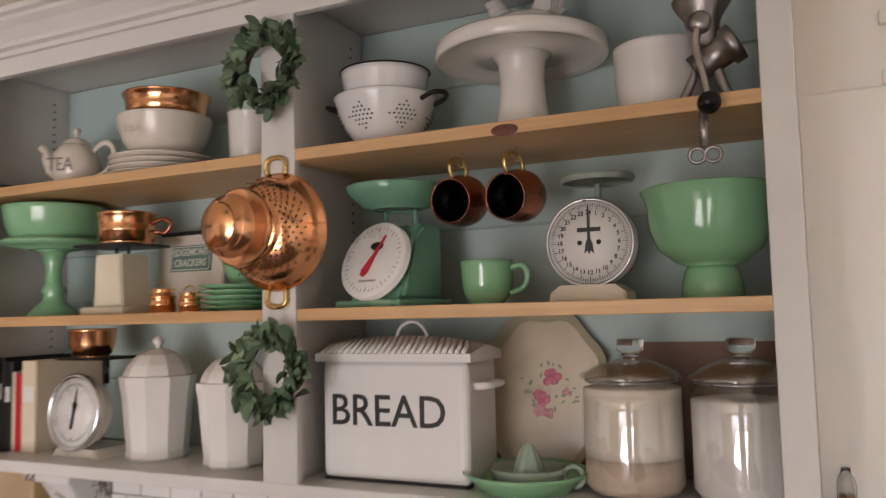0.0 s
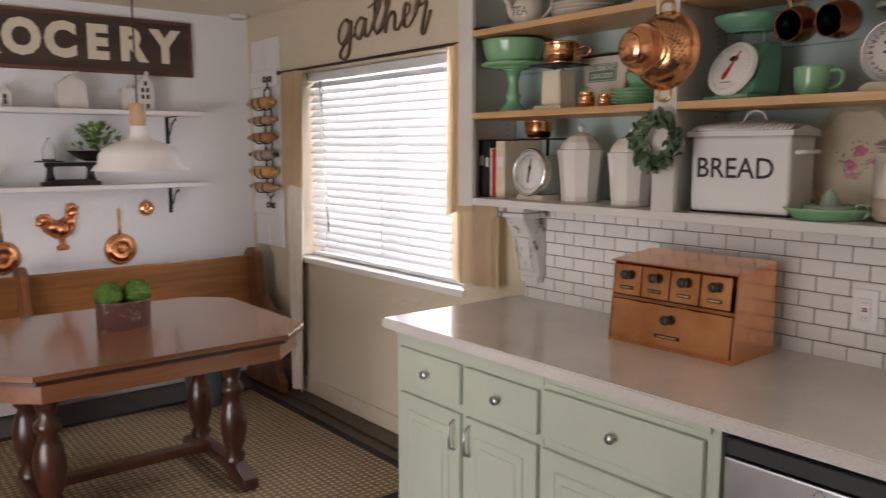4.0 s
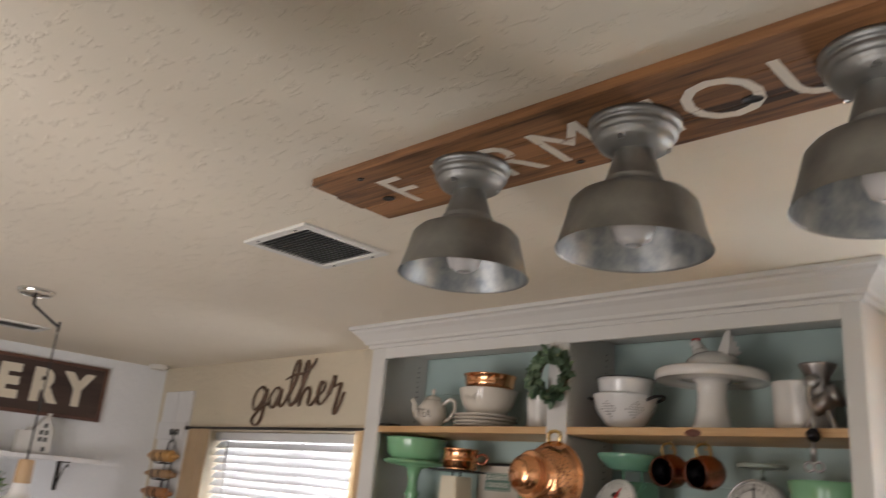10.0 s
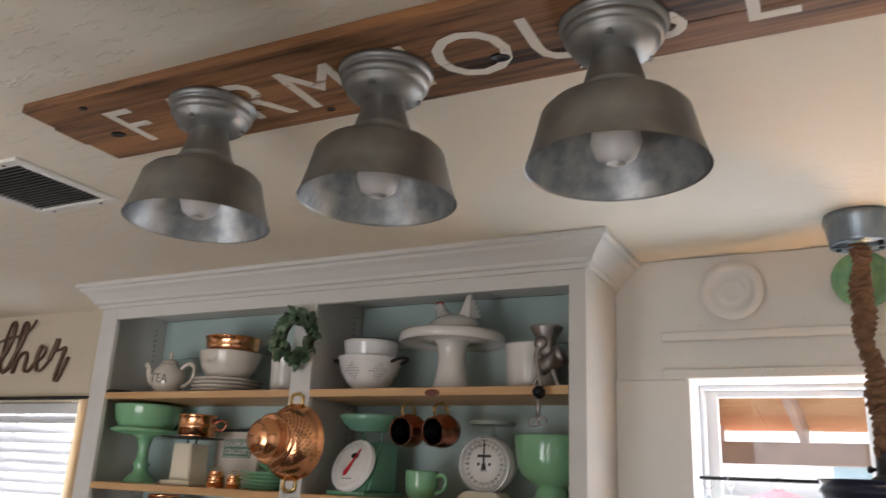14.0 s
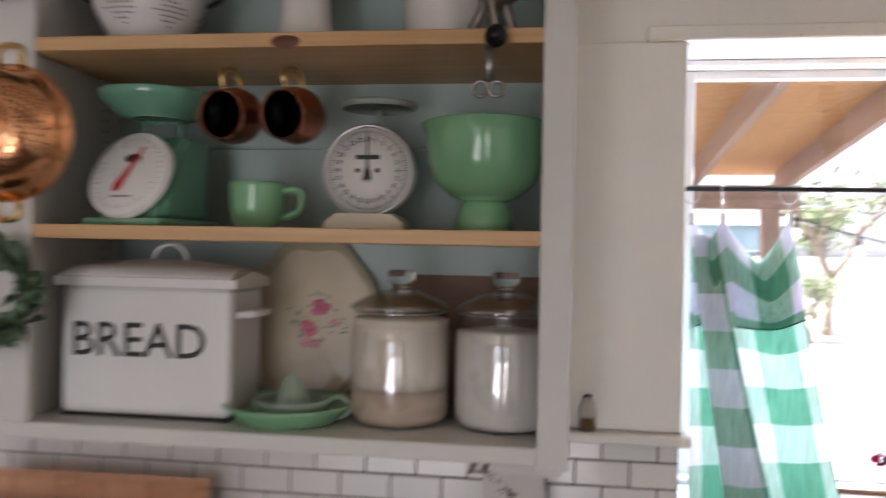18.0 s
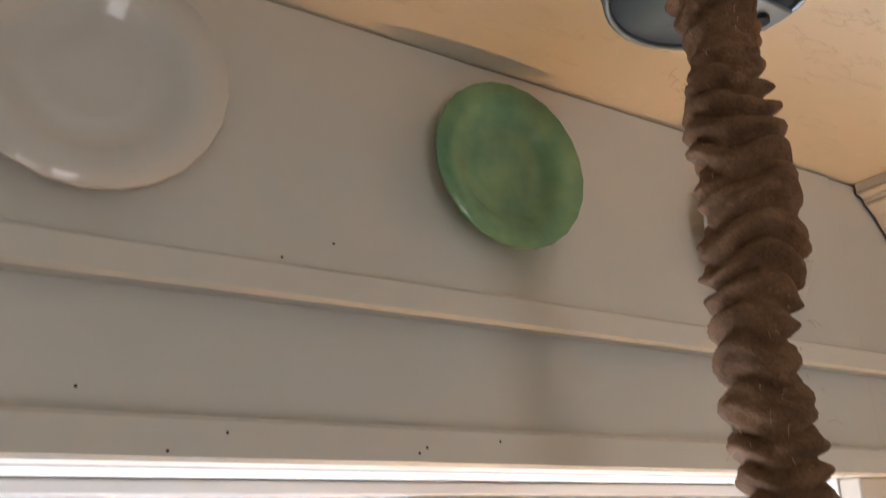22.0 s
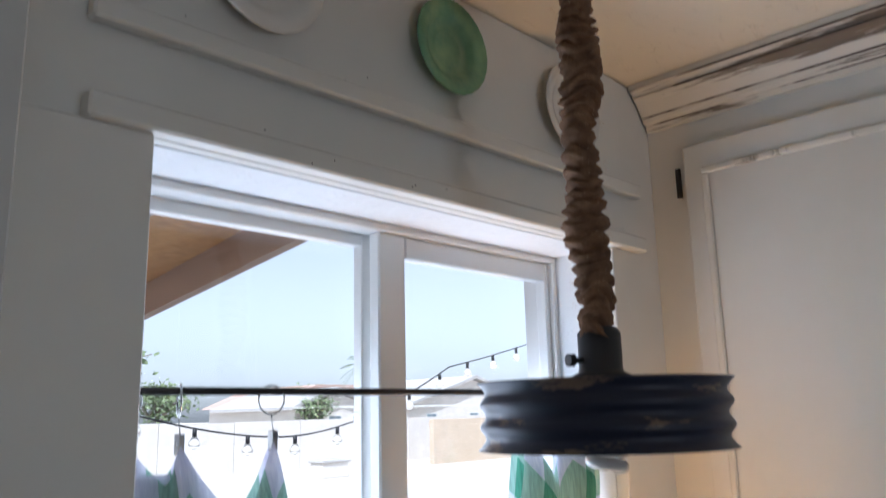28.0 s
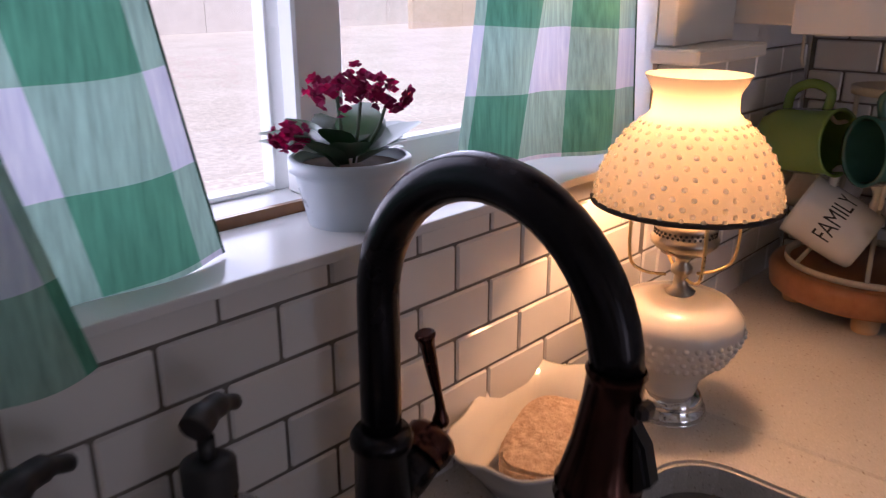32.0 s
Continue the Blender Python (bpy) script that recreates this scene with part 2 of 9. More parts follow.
M["rust"] = mat("rusty_brown_cast_iron", (0.075, 0.04, 0.028), (0.03, 0.018, 0.014), 22, 0.62, 0.5, bump=0.5, bscale=60)
M["ceramic"] = mat("white_glazed_ceramic", (0.72, 0.70, 0.66), (0.67, 0.65, 0.61), 4, 0.14, coat=0.3, rvar=0.05, bump=0.03, bscale=25)
M["cream_ceramic"] = mat("cream_stoneware", (0.66, 0.61, 0.53), (0.58, 0.53, 0.45), 6, 0.22, coat=0.3, rvar=0.06)
M["enamel"] = mat("white_enamel", (0.74, 0.74, 0.73), (0.69, 0.69, 0.68), 5, 0.14, coat=0.4, rvar=0.05, bump=0.03, bscale=20)
M["jade"] = mat("jadeite_green_glass", (0.22, 0.45, 0.25), (0.17, 0.38, 0.21), 5, 0.14, coat=0.4, rvar=0.04, Subsurface_Weight=0.0)
M["jade_dark"] = mat("sea_green_enamel", (0.16, 0.36, 0.24), (0.12, 0.29, 0.20), 6, 0.25, coat=0.3)
M["black"] = mat("matt_black", (0.02, 0.02, 0.022), (0.012, 0.012, 0.013), 10, 0.45)
M["ink"] = mat("black_lettering", (0.015, 0.015, 0.016), (0.01, 0.01, 0.01), 20, 0.5)
M["red"] = mat("red_paint", (0.55, 0.03, 0.04), (0.45, 0.02, 0.03), 10, 0.4)
M["paper"] = mat("aged_paper", (0.70, 0.62, 0.48), (0.6, 0.5, 0.36), 8, 0.8)
M["dial"] = mat("white_dial_enamel", (0.72, 0.71, 0.68), (0.64, 0.63, 0.60), 8, 0.3)
M["glass"] = glass_mat("clear_glass")
M["pane"] = pane_mat("window_pane")
M["vinyl"] = mat("white_vinyl_frame", (0.76, 0.76, 0.75), (0.72, 0.72, 0.71), 4, 0.35)


def woven_mat(name, light, dark, count):
    """Coarse basket weave: two crossed sets of rounded strands, with uneven fibre colour."""
    m, t, b = node_mat(name)
    waves = []
    for axis in ("X", "Y"):
        co = t.nodes.new("ShaderNodeTexCoord")
        w = t.nodes.new("ShaderNodeTexWave")
        w.bands_direction = axis
        w.inputs["Scale"].default_value, w.inputs["Distortion"].default_value = count, 1.2
        w.inputs["Detail"].default_value, w.inputs["Detail Scale"].default_value = 2.0, 3.0
        t.links.new(co.outputs["Object"], w.inputs["Vector"])
        waves.append(w)
    mul = t.nodes.new("ShaderNodeMath")
    mul.operation = "MULTIPLY"
    t.links.new(waves[0].outputs["Fac"], mul.inputs[0]), t.links.new(waves[1].outputs["Fac"], mul.inputs[1])
    n = noise_node(t, 40, 6)
    ad = t.nodes.new("ShaderNodeMath")
    ad.operation = "MULTIPLY_ADD"
    ad.inputs[1].default_value = 0.6
    t.links.new(n.outputs[0], ad.inputs[0]), t.links.new(mul.outputs[0], ad.inputs[2])
    r = ramp_node(t, ad.outputs[0], [(0.2, dark), (0.9, light)])
    t.links.new(r.outputs[0], b.inputs["Base Color"])
    b.inputs["Roughness"].default_value = 0.95
    bump_node(t, b, mul.outputs[0], 0.9, 0.008)
    return m


M["rug"] = woven_mat("natural_jute_basket_weave", (0.42, 0.32, 0.19), (0.13, 0.09, 0.05), 9.5)
M["rug_edge"] = mat("black_rug_binding", (0.025, 0.02, 0.018), (0.015, 0.012, 0.01), 30, 0.9, bump=0.3)


# ---- mesh helpers ----
def box(bm, x0, x1, y0, y1, z0, z1, bevel=0.0, seg=1, m=None):
    g = bmesh.ops.create_cube(bm, size=1.0)
    vs = g["verts"]
    k = Matrix.Translation(((x0 + x1) / 2, (y0 + y1) / 2, (z0 + z1) / 2)) @ Matrix.Diagonal((abs(x1 - x0), abs(y1 - y0), abs(z1 - z0), 1))
    bmesh.ops.transform(bm, matrix=k, verts=vs)
    if bevel:
        es = list({e for v in vs for e in v.link_edges})
        out = bmesh.ops.bevel(bm, geom=es, offset=bevel, segments=seg, affect="EDGES", profile=0.6)
        vs = list({v for f in out["faces"] for v in f.verts} | {v for v in vs if v.is_valid})
    if m is not None:
        bmesh.ops.transform(bm, matrix=m, verts=vs)
    return bm


def B(x0, x1, y0, y1, z0, z1, bevel=0.0, seg=1, m=None):
    return box(bmesh.new(), x0, x1, y0, y1, z0, z1, bevel, seg, m)


def lathe(profile, seg=32, bm=None, m=None, wobble=None, smooth=True):
    """Turns a profile of (radius, height) round z."""
    bm = bm or bmesh.new()
    rings = []
    for r, z in profile:
        if r < 1e-5:
            rings.append([bm.verts.new((0, 0, z))])
        else:
            rings.append([bm.verts.new(((r * (wobble(2 * math.pi * i / seg, z) if wobble else 1)) * math.cos(2 * math.pi * i / seg), (r * (wobble(2 * math.pi * i / seg, z) if wobble else 1)) * math.sin(2 * math.pi * i / seg), z)) for i in range(seg)])
    for a, b in zip(rings, rings[1:]):
        for i in range(seg):
            j = (i + 1) % seg
            if len(a) == 1 and len(b) == 1:
                continue
            if len(a) == 1:
                f = bm.faces.new((a[0], b[i], b[j]))
            elif len(b) == 1:
                f = bm.faces.new((a[i], a[j], b[0]))
            else:
                f = bm.faces.new((a[i], a[j], b[j], b[i]))
            f.smooth = smooth
    if m is not None:
        bmesh.ops.transform(bm, matrix=m, verts=[v for r in rings for v in r])
    return bm


def tube(points, r, seg=10, bm=None, closed=False, cap=True, flat=1.0):
    """A round bar along points; r is a number or one radius a point."""
    bm = bm or bmesh.new()
    pts = [Vector(p) for p in points]
    n = len(pts)
    rs = r if hasattr(r, "__len__") else [r] * n
    side = None
    rings = []
    for i, p in enumerate(pts):
        a = pts[i - 1] if (i or closed) else p
        b = pts[(i + 1) % n] if (i < n - 1 or closed) else p
        d = (b - a).normalized()
        if side is None:
            side = d.orthogonal().normalized()
        side = (side - d * side.dot(d))
        side = side.normalized() if side.length > 1e-6 else d.orthogonal().normalized()
        up = d.cross(side)
        rings.append([bm.verts.new(p + rs[i] * (math.cos(2 * math.pi * k / seg) * side + flat * math.sin(2 * math.pi * k / seg) * up)) for k in range(seg)])
    pairs = list(zip(rings, rings[1:])) + ([(rings[-1], rings[0])] if closed else [])
    for a, b in pairs:
        for i in range(seg):
            f = bm.faces.new((a[i], a[(i + 1) % seg], b[(i + 1) % seg], b[i]))
            f.smooth = True
    if cap and not closed:
        bm.faces.new(rings[0][::-1]), bm.faces.new(rings[-1])
    return bm


def arc(c, r, a0, a1, n, u=(1, 0, 0), v=(0, 0, 1)):
    c, u, v = Vector(c), Vector(u), Vector(v)
    return [c + r * (math.cos(radians(a0 + (a1 - a0) * i / n)) * u + math.sin(radians(a0 + (a1 - a0) * i / n)) * v) for i in range(n + 1)]


def prism(poly, depth, axis="y", at=0.0, bm=None, bevel=0.0):
    """A flat outline given thickness. axis y: outline in (x, z), from y=at to at+depth; x: (y, z); z: (x, y)."""
    bm = bm or bmesh.new()
    put = {"y": lambda a, b, d: (a, d, b), "x": lambda a, b, d: (d, a, b), "z": lambda a, b, d: (a, b, d)}[axis]
    lo = [bm.verts.new(put(a, b, at)) for a, b in poly]
    hi = [bm.verts.new(put(a, b, at + depth)) for a, b in poly]
    fs = [bm.faces.new(lo), bm.faces.new(hi[::-1])]
    n = len(poly)
    for i in range(n):
        fs.append(bm.faces.new((lo[i], hi[i], hi[(i + 1) % n], lo[(i + 1) % n])))
    bmesh.ops.recalc_face_normals(bm, faces=fs)
    if bevel:
        bmesh.ops.bevel(bm, geom=list({e for f in fs[:2] for e in f.edges}), offset=bevel, segments=2, affect="EDGES")
    return bm


def sweep(profile, path_a, path_b, out, up=(0, 0, 1), bm=None):
    """A moulding: a profile of (out, up) pairs drawn from a to b."""
    bm = bm or bmesh.new()
    a, b, o, u = Vector(path_a), Vector(path_b), Vector(out), Vector(up)
    lo = [bm.verts.new(a + o * p + u * q) for p, q in profile]
    hi = [bm.verts.new(b + o * p + u * q) for p, q in profile]
    n = len(profile)
    for i in range(n):
        bm.faces.new((lo[i], lo[(i + 1) % n], hi[(i + 1) % n], hi[i]))
    bm.faces.new(lo[::-1]), bm.faces.new(hi)
    bmesh.ops.recalc_face_normals(bm, faces=bm.faces[:])
    return bm


def words(body, size, depth=0.001, spacing=1.0, shear=0.0, align="CENTER", bold=0.0, width=1.0):
    """Lettering as a mesh in the x-z plane, facing -y, with its middle at the origin."""
    cu = bpy.data.curves.new("lettering", "FONT")
    cu.body, cu.size, cu.extrude, cu.space_character, cu.shear, cu.align_x, cu.offset = body, size, depth, spacing, shear, align, bold
    cu.align_y, cu.resolution_u = "CENTER", 3
    ob = bpy.data.objects.new("lettering", cu)
    scene.collection.objects.link(ob)
    me = bpy.data.meshes.new_from_object(ob.evaluated_get(bpy.context.evaluated_depsgraph_get()))
    bpy.data.objects.remove(ob)
    bm = bmesh.new()
    bm.from_mesh(me)
    bpy.data.meshes.remove(me)
    bmesh.ops.transform(bm, matrix=Matrix.Rotation(radians(90), 4, "X") @ Matrix.Diagonal((width, 1, 1, 1)), verts=bm.verts)
    return bm


def moved(bm, m):
    bmesh.ops.transform(bm, matrix=m, verts=bm.verts)
    return bm


def mesh_of(name, bm, material):
    me = bpy.data.meshes.new(name)
    bm.to_mesh(me)
    bm.free()
    me.materials.append(material)
    return me


def part(name, bm, material, parent, label=""):
    ob = new(name, mesh_of(name, bm, material))
    ob.parent = parent
    if label:
        ob["label"] = label
    return ob


def solid(name, bm, material, label, category="", kind="", group=""):
    return tagged(new(name, mesh_of(name, bm, material)), label, category, group, kind)


def thing(name, label, category, m=None, group="", kind=""):
    ob = new(name)
    ob.empty_display_size = 0.05
    if m is not None:
        ob.matrix_world = m
    return tagged(ob, label, category, group, kind)


def subdivided_sheet(fn, nu, nv, bm=None, thick=0.0):
    """A sheet of points fn(u, v), u and v from 0 to 1."""
    bm = bm or bmesh.new()
    g = [[bm.verts.new(fn(i / nu, j / nv)) for j in range(nv + 1)] for i in range(nu + 1)]
    for i in range(nu):
        for j in range(nv):
            f = bm.faces.new((g[i][j], g[i + 1][j], g[i + 1][j + 1], g[i][j + 1]))
            f.smooth = True
    if thick:
        bmesh.ops.solidify(bm, geom=bm.faces[:], thickness=thick)
    return bm

# ---- the room: wall face at y = 0, dining wall at x = -4.5, end wall at x = 1.7 ----
CEIL, XL, XR, YB, WT = 2.422, -4.5, 1.70, -4.9, 0.24
W1 = (-3.80, -2.24, 0.875, 2.015)
W2 = (0.265, 1.170, 1.188, 2.057)


def wall_with_holes(x0, x1, y0, y1, z0, z1, holes):
    bm = bmesh.new()
    xs = x0
    for a, b, lo, hi in holes:
        box(bm, xs, a, y0, y1, z0, z1)
        box(bm, a, b, y0, y1, z0, lo)
        box(bm, a, b, y0, y1, hi, z1)
        xs = b
    box(bm, xs, x1, y0, y1, z0, z1)
    return bm


def structure(name, bm, material, label):
    return solid(name, bm, material, label, kind="structure")


structure("wall_north_dining", wall_with_holes(XL - 0.2, -1.82, 0.0, WT, 0, CEIL, [W1]), M["wall_cream"], "cream painted plaster wall round the blind window")
structure("wall_north_kitchen", wall_with_holes(-1.82, XR + 0.2, 0.0, 0.181, 0, CEIL, [W2]), M["wall_white"], "white painted wall behind hutch and sink")
structure("wall_west", B(XL - 0.2, XL, -4.9, 0.0, 0, CEIL), M["wall_white"], "white painted dining wall with shelves")
structure("wall_east", B(XR, XR + 0.2, -4.9, 0.0, 0, CEIL), M["wall_white"], "white painted kitchen end wall")
# the gap in this wall is assumed, never in view, and admits daylight
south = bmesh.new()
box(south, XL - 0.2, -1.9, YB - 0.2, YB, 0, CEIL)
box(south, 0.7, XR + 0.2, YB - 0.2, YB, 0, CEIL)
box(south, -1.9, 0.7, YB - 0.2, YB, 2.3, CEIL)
structure("wall_south", south, M["wall_cream"], "cream wall with an assumed wide opening, out of view")
structure("floor", B(XL - 0.2, XR + 0.2, YB - 0.2, WT, -0.12, -0.012), M["floor"], "dark wood plank floor base")
structure("ceiling", B(XL - 0.2, XR + 0.2, YB - 0.2, WT, CEIL, CEIL + 0.12), M["ceiling"], "cream textured plaster ceiling")
structure("wall_return", B(-0.35, 0.064, -2.85, -2.418, 0, CEIL, 0.012, 3), M["wall_tan"], "tan rough plaster wall end with rounded corner")
structure("baseboard", B(XL, -1.82, -0.014, 0.0, 0.0, 0.10, 0.004), M["wall_cream"], "cream painted baseboard under the dining window")
structure("baseboard", B(XL, XL + 0.014, -4.4, -0.014, 0.0, 0.10, 0.004), M["trim"], "white painted baseboard under the dining shelves")


# ---- hutch ----
HF, HX0, HX1, HB = -0.315, -1.90, 0.050, 1.352
hutch = thing("open_hutch", "off-white painted open wall hutch with pine shelves and crown", "hutch")
part("side_panel", B(HX0, HX0 + 0.02, HF + 0.02, 0, HB - 0.035, CEIL - 0.005, 0.001), M["hutch"], hutch)
part("side_panel", B(HX1 - 0.02, HX1, HF + 0.02, -0.001, HB - 0.035, CEIL - 0.005, 0.001), M["hutch"], hutch)
part("left_stile", B(HX0, -1.815, HF, HF + 0.02, HB - 0.035, 2.34, 0.0015), M["hutch"], hutch)
part("right_stile", B(0.0, HX1, HF, HF + 0.02, HB - 0.035, 2.34, 0.0015), M["hutch"], hutch)
part("middle_stile", B(-0.947, -0.865, HF, HF + 0.02, HB, 2.289, 0.0015), M["hutch"], hutch)
part("divider", B(-0.915, -0.887, HF + 0.02, -0.012, HB, 2.34), M["hutch"], hutch)
part("top_rail", B(-1.815, 0.0, HF, HF + 0.02, 2.289, 2.34, 0.0015), M["hutch_worn"], hutch)
part("frieze", B(HX0 - 0.002, HX1 + 0.002, HF - 0.004, HF + 0.02, 2.34, CEIL - 0.004, 0.001), M["hutch"], hutch)
part("bottom_board", B(-1.8145, -0.0005, HF, -0.001, HB - 0.028, HB, 0.0015), M["hutch"], hutch)
for xa, xb in ((-1.8745, -1.815), (0.0, HX1 - 0.0205)):
    part("bottom_end", B(xa, xb, HF + 0.0205, -0.001, HB - 0.028, HB - 0.0005), M["hutch"], hutch)
part("top_board", B(-1.875, HX1 - 0.02, HF + 0.02, -0.001, 2.342, 2.36), M["hutch"], hutch)
for xa, xb in ((-1.874, -0.916), (-0.886, 0.029)):
    part("back_panel", B(xa, xb, -0.0055, -0.001, HB + 0.001, 2.341), M["aqua"], hutch)
    for z0, z1 in ((1.355, 1.52), (1.52, 1.69), (1.69, 1.86), (1.86, 2.03), (2.03, 2.18), (2.18, 2.341)):
        part("back_board", B(xa, xb, -0.012, -0.006, z0, z1 - 0.002, 0.0025), M["aqua"], hutch, "pale aqua painted board")
for xa, xb in ((-1.873, -0.918), (-0.884, 0.027)):
    for z in (1.667, 1.987):
        part("shelf", B(xa, xb, HF + 0.003, -0.014, z, z + 0.024, 0.0015), M["pine"], hutch, "pine shelf with a clear finish")
CR = CEIL - 0.0895
CROWN = [(0, 0), (0.012, 0), (0.014, 0.012), (0.026, 0.016), (0.030, 0.026), (0.05, 0.05), (0.066, 0.062), (0.070, 0.070), (0.082, 0.074), (0.082, 0.088), (0.0, 0.088)]


def crown_run(pts, outs, parent, material):
    """Crown lengths with mitred corners: pts are the corners, outs the outward diagonal at each."""
    bm = bmesh.new()
    for (a, oa), (b, ob) in zip(zip(pts, outs), zip(pts[1:], outs[1:])):
        lo = [bm.verts.new(Vector(a) + Vector(oa) * p + Vector((0, 0, q))) for p, q in CROWN]
        hi = [bm.verts.new(Vector(b) + Vector(ob) * p + Vector((0, 0, q))) for p, q in CROWN]
        for i in range(len(CROWN)):
            j = (i + 1) % len(CROWN)
            bm.faces.new((lo[i], lo[j], hi[j], hi[i]))
    bmesh.ops.recalc_face_normals(bm, faces=bm.faces[:])
    return part("crown_moulding", bm, material, parent, "crown moulding with rubbed edges")


crown_run([(HX0, -0.002, CR), (HX0, HF, CR), (HX1, HF, CR), (HX1, -0.002, CR)], [(-1, 0, 0), (-1, -1, 0), (1, -1, 0), (1, 0, 0)], hutch, M["hutch_worn"])

# ---- counters and base cabinets ----
CZ, CF = 0.91, -0.732


def slab_with_hole(x0, x1, y0, y1, z0, z1, hole, r=0.06):
    """A worktop with a rounded opening cut through it."""
    hx0, hx1, hy0, hy1 = hole
    inner = []
    for cx, cy, a in ((hx1 - r, hy1 - r, 0), (hx0 + r, hy1 - r, 90), (hx0 + r, hy0 + r, 180), (hx1 - r, hy0 + r, 270)):
        inner += [(cx + r * math.cos(radians(a + 15 * k)), cy + r * math.sin(radians(a + 15 * k))) for k in range(7)]
    bm = bmesh.new()
    outer = [(x1, y1), (x0, y1), (x0, y0), (x1, y0)]
    for z in (z0, z1):
        iv = [bm.verts.new((*p, z)) for p in inner]
        ov = [bm.verts.new((*p, z)) for p in outer]
        for c in range(4):
            seg = iv[c * 7 : c * 7 + 7]
            for k in range(6):
                bm.faces.new((ov[c], seg[k], seg[k + 1]))
            bm.faces.new((ov[c], seg[6], iv[((c + 1) * 7) % 28], ov[(c + 1) % 4]))
        if z == z0:
            low = iv, ov
    for k in range(28):
        bm.faces.new((low[0][k], low[0][(k + 1) % 28], iv[(k + 1) % 28], iv[k]))
    for k in range(4):
        bm.faces.new((low[1][k], low[1][(k + 1) % 4], ov[(k + 1) % 4], ov[k]))
    bmesh.ops.recalc_face_normals(bm, faces=bm.faces[:])
    bmesh.ops.bevel(bm, geom=[e for e in bm.edges if abs(e.verts[0].co.z - z1) < 1e-5 and abs(e.verts[1].co.z - z1) < 1e-5 and len({f.normal.z > 0.5 for f in e.link_faces}) == 2], offset=0.004, segments=2, affect="EDGES")
    return bm


SINK = (0.33, 0.99, -0.62, -0.172)
top = thing("worktop", "pale grey speckled quartz worktop along two walls", "countertop")
part("long_slab", slab_with_hole(-1.855, 1.08, CF, -0.001, CZ - 0.038, CZ, SINK), M["quartz"], top)
part("corner_slab", B(1.081, XR - 0.001, -2.3, -0.001, CZ - 0.038, CZ, 0.003), M["quartz"], top)


def knob(parent, at, r=0.016):
    bm = lathe([(0, 0), (0.006, 0), (0.006, 0.012), (r * 0.8, 0.016), (r, 0.021), (r * 0.85, 0.027), (0, 0.029)], 14)
    return part("knob", moved(bm, Matrix.Translation(at) @ Matrix.Rotation(radians(90), 4, "X")), M["steel"], parent, "round nickel knob")


def panel_front(name, parent, x0, x1, z0, z1, y, raised=True):
    bm = box(bmesh.new(), x0, x1, y - 0.019, y, z0, z1, 0.004, 2)
    if raised:
        box(bm, x0 + 0.055, x1 - 0.055, y - 0.0235, y - 0.015, z0 + 0.055, z1 - 0.055, 0.007, 1)
        box(bm, x0 + 0.085, x1 - 0.085, y - 0.028, y - 0.02, z0 + 0.085, z1 - 0.085, 0.006, 1)
    return part(name, bm, M["sage"], parent)


def bar_pull(parent, x, y, z0, z1):
    pts = [(x, y, z0), (x, y - 0.022, z0 + 0.012), (x, y - 0.026, (z0 + z1) / 2), (x, y - 0.022, z1 - 0.012), (x, y, z1)]
    return part("handle", tube(pts, 0.005, 8), M["steel"], parent, "curved antique nickel pull")


base_a = thing("base_cabinet", "sage green base cabinet with two drawers and two doors", "cabinet")
FY = -0.692
part("body", B(-1.815, -1.043, FY, -0.05, 0.09, 0.871), M["sage"], base_a)
part("toe_kick", B(-1.81, -1.047, FY + 0.07, FY + 0.08, 0.0, 0.09), M["black"], base_a)
for xa, xb in ((-1.78, -1.425), (-1.40, -1.055)):
    d = panel_front("drawer", base_a, xa, xb, 0.668, 0.81, FY, False)
    knob(d, ((xa + xb) / 2, FY - 0.019, 0.74))
    dd = panel_front("door", base_a, xa, xb, 0.13, 0.635, FY)
    bar_pull(dd, xb - 0.028 if xa < -1.6 else xa + 0.028, FY - 0.019, 0.50, 0.61)
base_b = thing("base_cabinet", "sage green base cabinet with a wide drawer and doors", "cabinet")
part("body", B(-1.041, -0.44, FY, -0.05, 0.09, 0.871), M["sage"], base_b)
part("toe_kick", B(-1.037, -0.445, FY + 0.07, FY + 0.08, 0.0, 0.09), M["black"], base_b)
part("pull_out_board", B(-1.028, -0.462, FY - 0.012, FY, 0.842, 0.866, 0.004), M["sage"], base_b, "thin pull-out cutting board front")
d = panel_front("drawer", base_b, -1.03, -0.478, 0.668, 0.822, FY, False)
knob(d, (-0.757, FY - 0.019, 0.75))
d = panel_front("door", base_b, -1.03, -0.478, 0.13, 0.635, FY)
knob(d, (-0.54, FY - 0.019, 0.59))
dw = thing("dishwasher", "stainless steel dishwasher under the worktop", "dishwasher")
part("body", B(-0.43, 0.17, FY + 0.03, -0.06, 0.09, 0.86), M["black"], dw)
part("door", B(-0.425, 0.165, FY - 0.012, FY + 0.03, 0.11, 0.80, 0.006, 2), M["steel"], dw, "brushed steel door")
part("control_panel", B(-0.425, 0.165, FY - 0.006, FY + 0.03, 0.803, 0.85, 0.004), M["black"], dw)
base_c = thing("base_cabinet", "sage green sink base cabinet", "cabinet")
part("body", B(0.175, 1.07, FY, FY + 0.02, 0.09, 0.871), M["sage"], base_c)
part("side", B(0.175, 0.195, FY + 0.021, -0.05, 0.09, 0.871), M["sage"], base_c)
for xa, xb in ((0.19, 0.615), (0.63, 1.055)):
    panel_front("door", base_c, xa, xb, 0.13, 0.82, FY)
base_d = thing("base_cabinet", "sage green base cabinet on the end wall", "cabinet")
